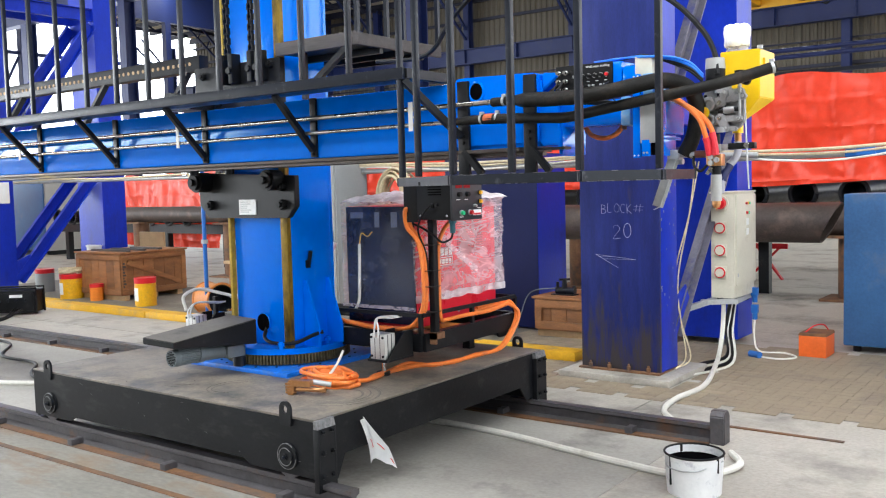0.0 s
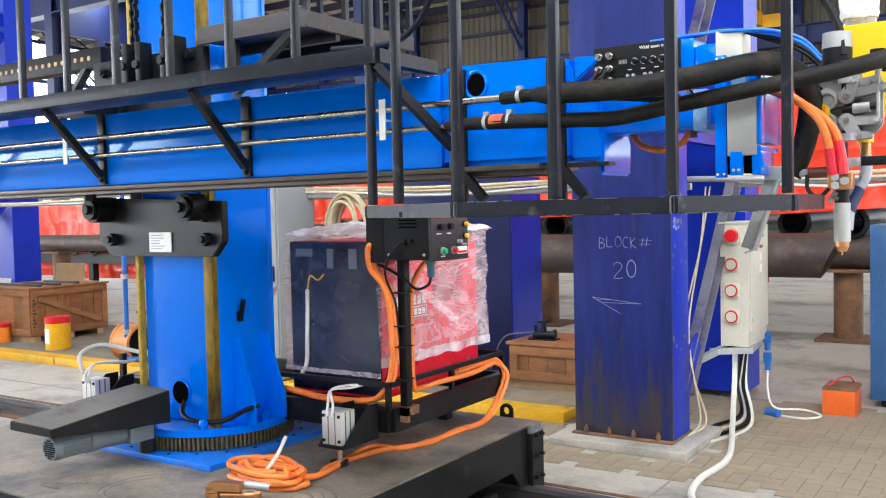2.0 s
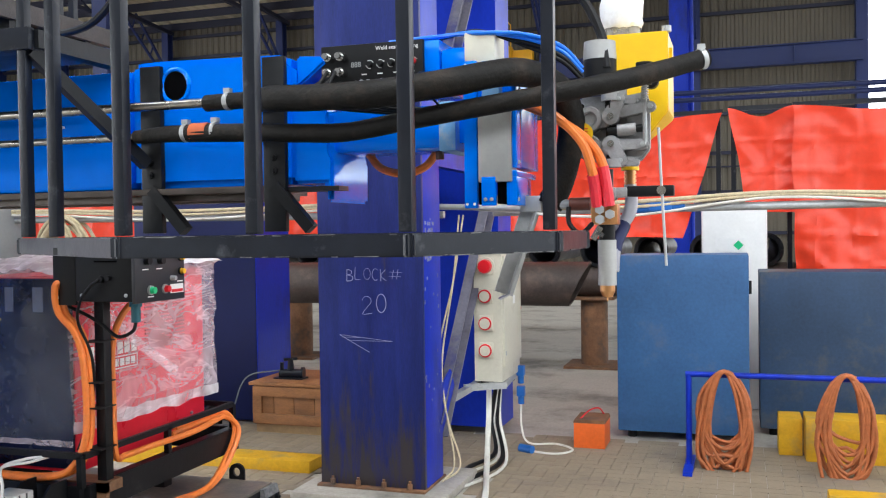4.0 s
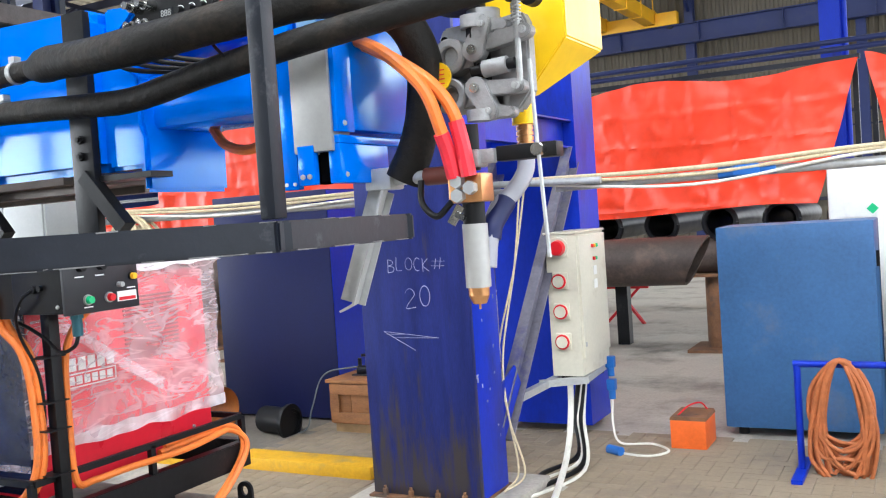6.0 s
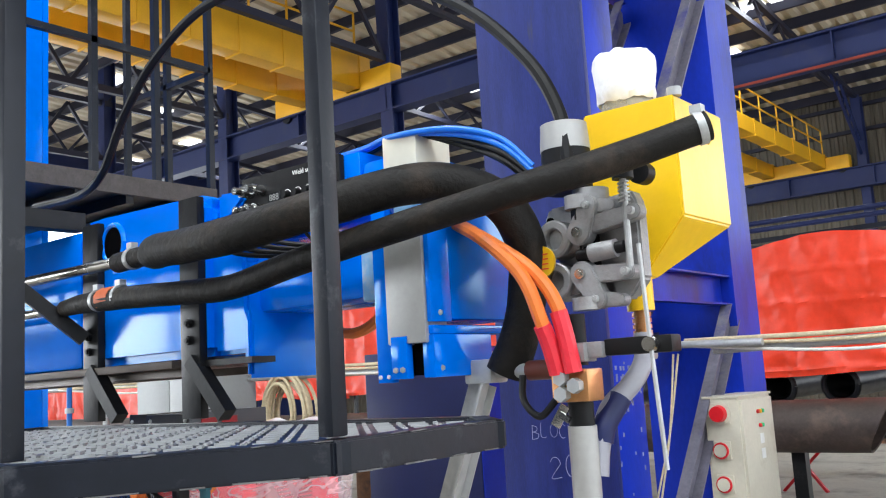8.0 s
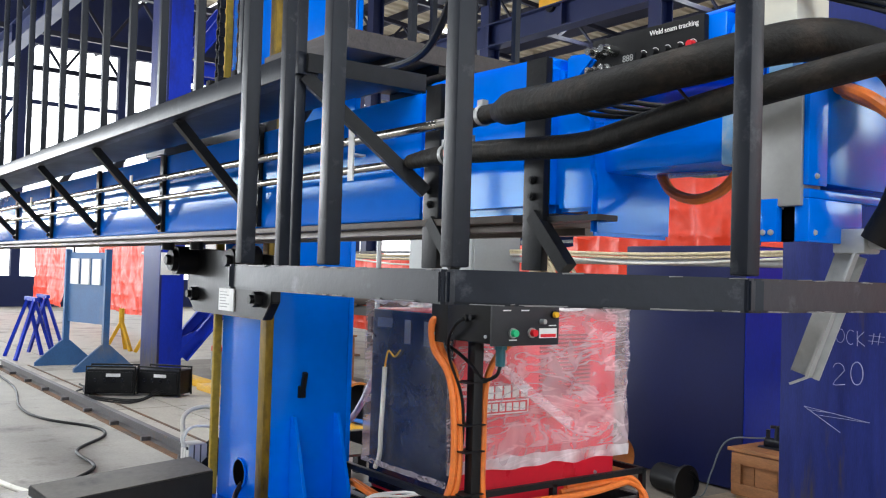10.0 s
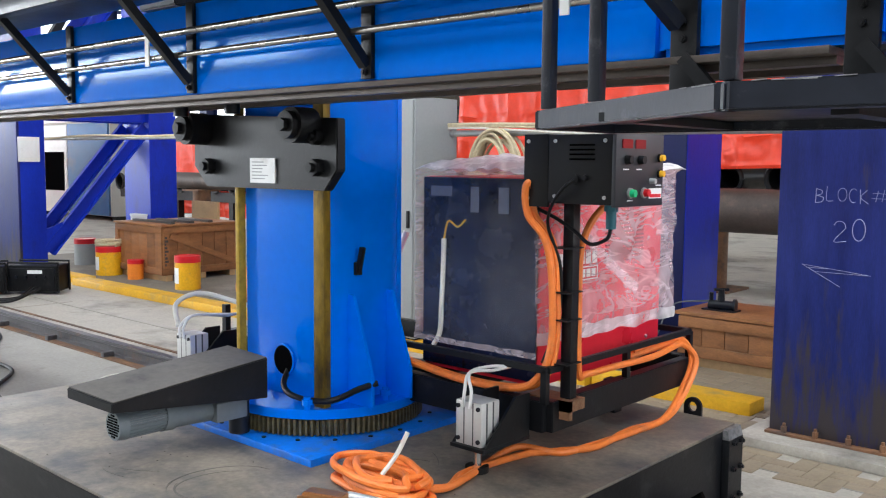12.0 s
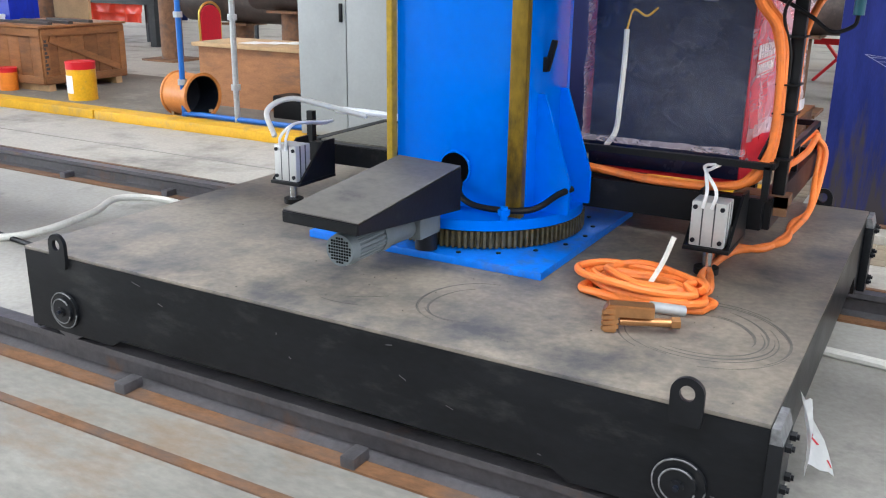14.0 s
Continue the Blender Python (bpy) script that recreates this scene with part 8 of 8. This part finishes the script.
dm = thing("duct_section", (-9.13, 7.42, 0), "orange painted round duct section lying on wooden wedges", "duct")
DA, DB = (-9.31, 7.446, 0.235), (-8.95, 7.40, 0.235)
bm = B()
turned(bm, DA, DB, [(0, 0.192), (0, 0.212), (0.02, 0.212), (0.025, 0.2), (0.335, 0.2), (0.34, 0.216), (0.362, 0.216), (0.362, 0.19), (0.35, 0.186)])
part("shell", bm, PRIMER, dm)
bm = B()
turned(bm, DA, DB, [(0.352, 0.1865), (0.08, 0.1865), (0.07, 0.15), (0.065, 0.0)])
part("lining", bm, GREYST, dm)
for dx, dy in ((-9.27, 7.33), (-9.0, 7.28), (-9.24, 7.55), (-8.97, 7.51)):
    bm = B()
    bar(bm, (dx, dy, 0.0), (dx, dy, 0.10), 0.03)
    part("wedge", bm, WOODL, dm)
bm = B()
box(bm, -8.55, -8.1, 7.9, 8.15, 0, 0.22, 0.02)
solo("black_case", bm, BLACKM, "black plastic tool case on the floor", "case")
for x, m_ in ((-9.05, BLUEPL), (-8.41, GALV)):
    s_ = thing("scaffold_post", (x, 7.25, 0), "scaffold post with couplers" if m_ is GALV else "blue painted scaffold post with couplers", "post", "scaffold posts")
    bm = B()
    cyl(bm, (x, 7.25, 0), (x, 7.25, 2.0), 0.026, 12)
    part("tube", bm, m_, s_)
    for z in (0.35, 0.95, 1.55):
        bm = B()
        cyl(bm, (x, 7.25, z), (x, 7.25, z + 0.05), 0.042, 10)
        part("coupler", bm, GALV, s_)
bm = B()
cyl(bm, (-9.05, 7.25, 0.09), (-7.4, 7.25, 0.09), 0.024, 10)
solo("scaffold_tube", bm, BLUEPL, "blue scaffold tube lying low by the kerb", "tube", "scaffold tubes")

# welders, notice board and stands near the far rail
def portable_welder(x, y, rz):
    w = thing("portable_welder", (0, 0, 0), "black portable welding set with a handle frame", "welder", "portable welders")
    bm = B()
    box(bm, -0.28, 0.28, -0.16, 0.16, 0.03, 0.33, 0.015)
    part("body", bm, BLACKM, w)
    bm = B()
    box(bm, -0.26, 0.26, -0.175, -0.161, 0.06, 0.30, 0.004)
    fpn = part("front_panel", bm, BLACK, w)
    for k in range(4):
        knob(fpn, (-0.18 + 0.11 * k, -0.175, 0.2), 0.02, 0.02, GREYST, (0, -1, 0), "dial")
    bm = B()
    box(bm, -0.05, 0.12, -0.178, -0.175, 0.24, 0.28)
    part("label", bm, WHITEP, fpn)
    for s in (-0.14, 0.14):
        bm = B()
        hose(bm, [(-0.29, s, 0.02), (-0.29, s, 0.36), (0.29, s, 0.36), (0.29, s, 0.02)], 0.014, 8, 4, curved=False)
        part("handle_frame", bm, BLACK, w)
    w.matrix_basis = pose(x, y, 0, 0, 0, rz)
    return w


portable_welder(-11.92, 6.36, 40)
copy_thing(bpy.data.objects["portable_welder"], pose(-12.25, 5.82, 0, 0, 0, 62))
for k in range(3):
    cable("welder_lead", [(-11.75 + 0.1 * k, 6.2, 0.1), (-11.6 + 0.12 * k, 5.95 - 0.1 * k, 0.015), (-11.9 - 0.1 * k, 5.6 - 0.08 * k, 0.015), (-12.5, 5.45 + 0.1 * k, 0.015), (-12.9 - 0.2 * k, 5.7, 0.015)], 0.012, BLACKM, "black lead tangled before a portable welder", "cable", "welder leads")
nb = thing("notice_board", (-15.2, 6.3, 0), "freestanding blue notice board with white papers", "notice board")
for x, y in ((-15.9, 6.15), (-14.8, 6.45)):
    bm = B()
    bar(bm, (x, y, 0.3), (x, y, 1.85), 0.09)
    prism(bm, [(y - 0.45, 0.0), (y + 0.45, 0.0), (y + 0.45, 0.05), (y + 0.06, 0.4), (y - 0.06, 0.4), (y - 0.45, 0.05)], "x", x - 0.03, x + 0.03)
    part("stand", bm, STEELBLUE, nb)
bm = B()
bar(bm, (-15.9, 6.15, 1.25), (-14.8, 6.45, 1.25), 0.02, 1.1)
part("board", bm, STEELBLUE, nb)
for k in range(3):
    bm = B()
    c = Vector((-15.65 + 0.3 * k, 6.19 + 0.082 * k, 1.5))
    d = Vector((0.965, 0.263, 0)) * 0.11
    bar(bm, c - d, c + d, 0.024, 0.4)
    part("paper", bm, WHITE, nb)
for x, y in ((-18.1, 7.7), (-17.6, 8.1)):
    ys = thing("support_stand", (x, y, 0), "yellow steel trestle stand", "stand", "yellow stands")
    for a in (0.4, 2.5, 4.6):
        bm = B()
        bar(bm, (x + 0.28 * math.cos(a), y + 0.28 * math.sin(a), 0), (x, y, 0.55), 0.06)
        part("leg", bm, KERBY, ys)
    bm = B()
    cyl(bm, (x, y, 0.5), (x, y, 0.8), 0.05, 12)
    part("head", bm, KERBY, ys)
cable("floor_cable", [(-16, 5.0, 0.015), (-13.4, 4.9, 0.02), (-11.5, 4.6, 0.02), (-10.6, 4.65, 0.02), (-9.9, 4.95, 0.02), (-9.4, 4.9, 0.02), (-8.8, 4.5, 0.02), (-8.1, 4.45, 0.02), (-7.5, 4.1, 0.02), (-6.4, 4.0, 0.02), (-5.9, 4.3, 0.02)], 0.014, BLACKM, "black cable snaking between the rails", "cable")
cable("floor_cable", [(-8.6, 3.6, 0.02), (-7.6, 3.8, 0.02), (-7.1, 4.05, 0.03), (-6.95, 4.4, 0.09), (-7.0, 4.65, 0.12), (-6.8, 4.85, 0.09), (-6.4, 4.85, 0.03), (-5.9, 4.6, 0.03)], 0.02, CABLEW, "white cable looped beside the carriage", "cable")
random.seed(9)
for x, y in ((-17.2, 5.9), (-18.6, 6.4)):
    sh = thing("saw_horse", (x, y, 0), "blue steel tube trestle with splayed legs", "trestle", "blue trestles")
    for dx in (-0.35, 0.35):
        for dy in (-0.3, 0.3):
            bm = B()
            bar(bm, (x + dx * 1.2, y + dy, 0), (x + dx * 0.7, y, 1.0), 0.05)
            part("leg", bm, NAVY, sh)
    bm = B()
    bar(bm, (x - 0.4, y, 1.0), (x + 0.4, y, 1.0), 0.06)
    part("top_bar", bm, NAVY, sh)

# ---- large pipes, racks and tarpaulins beyond ----
def big_pipe(x0, x1, y, z, r, label="large dark mill-scaled steel pipe on stands", bevel=0.12):
    p = thing("steel_pipe", ((x0 + x1) / 2, y, z - r), label, "pipe", "large pipes")
    bm = B()
    for rr in (r, r - 0.02):
        n = 40
        a_ = [bm.verts.new((x0, y + rr * math.cos(2 * math.pi * k / n), z + rr * math.sin(2 * math.pi * k / n))) for k in range(n)]
        b_ = [bm.verts.new((x1 + bevel * math.sin(2 * math.pi * k / n), y + rr * math.cos(2 * math.pi * k / n), z + rr * math.sin(2 * math.pi * k / n))) for k in range(n)]
        for k in range(n):
            bm.faces.new((a_[k], a_[(k + 1) % n], b_[(k + 1) % n], b_[k]))
        if rr == r:
            oa, ob = a_, b_
    for k in range(n):
        bm.faces.new((ob[k], ob[(k + 1) % n], b_[(k + 1) % n], b_[k]))
    bmesh.ops.recalc_face_normals(bm, faces=bm.faces[:])
    part("shell", bm, PIPEM, p)
    return p


def pipe_stand(x, y, top):
    s_ = thing("pipe_stand", (x, y, 0), "rusty pipe stand with a flanged foot", "stand", "pipe stands")
    bm = B()
    cyl(bm, (x, y, 0.03), (x, y, top - 0.03), 0.16, 24)
    part("tube", bm, RUST, s_)
    bm = B()
    box(bm, x - 0.32, x + 0.32, y - 0.32, y + 0.32, 0, 0.03)
    part("foot_plate", bm, RUST, s_)
    bm = B()
    box(bm, x - 0.26, x + 0.26, y - 0.24, y + 0.24, top - 0.03, top)
    part("top_plate", bm, RUST, s_)


big_pipe(-11.5, -2.6, 11.2, 1.04, 0.24)
big_pipe(-7.5, 3.5, 12.3, 1.03, 0.2)
for x in (-6.5, -2.62, 2.6):
    pipe_stand(x, 12.3, 0.83)
for x in (-4.4, -8.2, -10.9):
    pipe_stand(x, 11.2, 0.80)
big_pipe(-17.0, -12.4, 11.2, 1.17, 0.15, "slim dark steel pipe on a rack", 0.0)
big_pipe(-13.5, -8.8, 12.0, 0.86, 0.32)
for x in (-16.0, -13.2):
    pipe_stand(x, 11.2, 1.015)
for x in (-12.5, -9.6):
    pipe_stand(x, 12.0, 0.54)
big_pipe(-1.6, 6.5, 10.6, 0.45, 0.24, "dark steel pipe lying behind the cabinets")
for x in (-1.0, 2.4):
    pipe_stand(x, 10.6, 0.2)


def pipe_rack(x0, x1, y, z):
    r = thing("pipe_rack", ((x0 + x1) / 2, y, 0), "dark steel rack stacked with flanged pipe ends", "rack", "pipe racks")
    for x in [x0 + k * (x1 - x0) / 3 for k in range(4)]:
        bm = B()
        bar(bm, (x, y, 0), (x, y, z), 0.14)
        part("upright", bm, BLACK, r)
    bm = B()
    bar(bm, (x0 - 0.2, y - 0.1, z - 0.1), (x1 + 0.2, y - 0.1, z - 0.1), 0.16, 0.2)
    part("beam", bm, BLACK, r)
    n_ = int((x1 - x0) / 0.62)
    for k in range(n_):
        x = x0 + 0.3 + k * 0.62
        bm = B()
        cyl(bm, (x, y - 0.45, z + 0.17), (x, y + 2.0, z + 0.17), 0.14, 20, caps=False)
        cyl(bm, (x, y - 0.45, z + 0.17), (x, y + 2.0, z + 0.17), 0.11, 20, caps=False)
        hose(bm, [(x + 0.165 * math.cos(a), y - 0.45, z + 0.17 + 0.165 * math.sin(a)) for a in [2 * math.pi * j / 20 for j in range(21)]], 0.03, 6, 1, curved=False)
        fpp = part("flanged_pipe", bm, BLACK, r)
    return r


pipe_rack(-7.2, 3.0, 12.6, 1.2)
pipe_rack(-21.0, -15.0, 12.6, 0.9)


def tarpaulin(x0, x1, y, z0, z1, seed, sway=0.0, cut=0.0):
    bm = B()
    nx, nz = int((x1 - x0) / 0.035), 44
    rows = []
    for j in range(nz + 1):
        v = j / nz
        row = []
        for i in range(nx + 1):
            u = i / nx
            xa, xb = x0 + max(0.0, -cut) * (1 - v), x1 - max(0.0, cut) * (1 - v)
            x = xa + (xb - xa) * u
            sag = 0.10 * math.sin(u * math.pi * max(1, round((x1 - x0) / 1.8))) ** 2
            top = z1 - sag + 0.05 * noise.noise(Vector((x * 1.2, seed, 0)))
            bot = z0 + 0.07 * noise.noise(Vector((x * 0.7, seed, 3)))
            z = bot + (top - bot) * v
            q = Vector((x * 1.6 + z * 0.5, seed * 3.1, z * 0.9))
            d = 0.13 * noise.noise(q) + 0.05 * noise.noise(Vector((x * 5, z * 1.5, seed))) + 0.055 * abs(noise.noise(Vector((x * 3.2 + z * 2, z * 2.2 - x, seed)))) + 0.016 * abs(noise.noise(Vector((x * 8 - z * 5, z * 6, seed)))) - 0.012 * (abs(((z + 0.04 * noise.noise(Vector((x, z, seed)))) / 0.34) % 1 - 0.5) < 0.06) - 0.012 * (abs((x / 0.42) % 1 - 0.5) < 0.08)
            row.append(bm.verts.new((x + 0.04 * noise.noise(q * 1.7), y + d * (1.15 - 0.6 * v) + sway * (1 - v), z)))
        rows.append(row)
    for a, b in zip(rows, rows[1:]):
        for k in range(nx):
            bm.faces.new((a[k], a[k + 1], b[k + 1], b[k]))
    t = thing("tarpaulin", ((x0 + x1) / 2, y + 0.1, 0), "creased orange-red tarpaulin hung as a screen from a slim frame", "tarpaulin", "tarpaulins")
    part("sheet", bm, TARP, t)
    for x in (x0 + 0.05, x1 - 0.05):
        bm = B()
        bar(bm, (x, y + 0.22, 0), (x, y + 0.22, z1), 0.05)
        part("frame_post", bm, GREYST, t)
    bm = B()
    bar(bm, (x0, y + 0.22, z1 + 0.02), (x1, y + 0.22, z1 + 0.02), 0.05)
    part("frame_rail", bm, GREYST, t)
    return t


tarpaulin(-5.2, -1.14, 11.95, 1.5, 2.9, 1, cut=0.44)
tarpaulin(-1.08, -0.4, 11.9, 1.78, 2.92, 2, cut=-0.2)
tarpaulin(-0.42, 4.6, 11.8, 1.14, 2.92, 3)
tarpaulin(-10.4, -5.4, 11.95, 1.5, 3.05, 8)
tarpaulin(-13.0, -10.5, 12.6, 1.45, 2.2, 4)
tarpaulin(-20.4, -15.8, 13.0, 0.35, 2.05, 5)
tarpaulin(-26.5, -22.0, 9.6, 0.4, 2.3, 6)
tarpaulin(-31.5, -27.5, 9.0, 0.4, 2.3, 7)
gb = thing("gas_pallet", (-1.02, 10.0, 0), "white sheet cover with a small green gas diamond", "cover")
bm = B()
box(bm, -1.30, -0.74, 10.0, 10.5, 0.0, 1.85, 0.03)
part("cover", bm, WHITE, gb)
bm = B()
box(bm, -1.18, -0.93, 9.992, 10.0, 1.41, 1.53)
sgn = part("sign", bm, WHITEP, gb)
bm = B()
prism(bm, [(-0.983, 1.425), (-0.94, 1.468), (-0.983, 1.511), (-1.026, 1.468)], "y", 9.988, 9.992)
part("green_diamond", bm, GREEN, sgn)
# red trestle beyond
TX, TY = -4.33, 14.41
rt = thing("red_trestle", (TX, TY, 0), "small red folding trestle", "trestle")
for dx in (-0.3, 0.3):
    bm = B()
    bar(bm, (TX + dx * 0.9, TY - 0.1, 0), (TX - dx * 0.6, TY + 0.1, 0.5), 0.035)
    part("leg", bm, RED, rt)
bm = B()
bar(bm, (TX - 0.32, TY, 0.515), (TX + 0.32, TY, 0.515), 0.04, 0.08)
part("top", bm, RED, rt)

# ---- clay pavers let into the floor round the column ----
bm = B()
box(bm, -0.0985, 0.0985, -0.0485, 0.0485, -0.02, 0.006, 0.004)
o, c_ = finish("paver", bm, PAVER)
o.parent = floor
o.location = Vector((-2.6, 5.8, 0.0)) + c_ - floor.location
first = True
count = 0
stuff = bmesh.new()
for i in range(-24, 34):
    for j in range(0, 30):
        for k in range(2):
            bx_, by_ = -2.62 + 0.1 * i, 5.85 + 0.1 * j
            if (i + j) % 4 == 0 and k == 0:
                x, y, rz = bx_ + 0.1, by_ + 0.05, 0
            elif (i + j) % 4 == 2 and k == 1:
                x, y, rz = bx_ + 0.05, by_ + 0.1, 90
            else:
                continue
            if y > 8.5 or x > 0.6 or y < 6.1 + 0.12 * x * (x > 0):
                continue
            if -3.65 < x < -2.6 and 6.4 < y < 7.35:
                continue
            count += 1
            if count < 300:
                p = o if first else bpy.data.objects.new("paver", o.data)
                if not first:
                    scene.collection.objects.link(p)
                    p.parent = floor
                first = False
                p.location = Vector((x, y, 0)) + c_ - floor.location
                p.rotation_euler = (0, 0, radians(rz))
            else:
                w, d = (0.0985, 0.0485) if rz == 0 else (0.0485, 0.0985)
                box(stuff, x - w, x + w, y - d, y + d, -0.02, 0.006)
if len(stuff.verts):
    tagged(part("paver_field", stuff, PAVER, floor), kind="stuff")
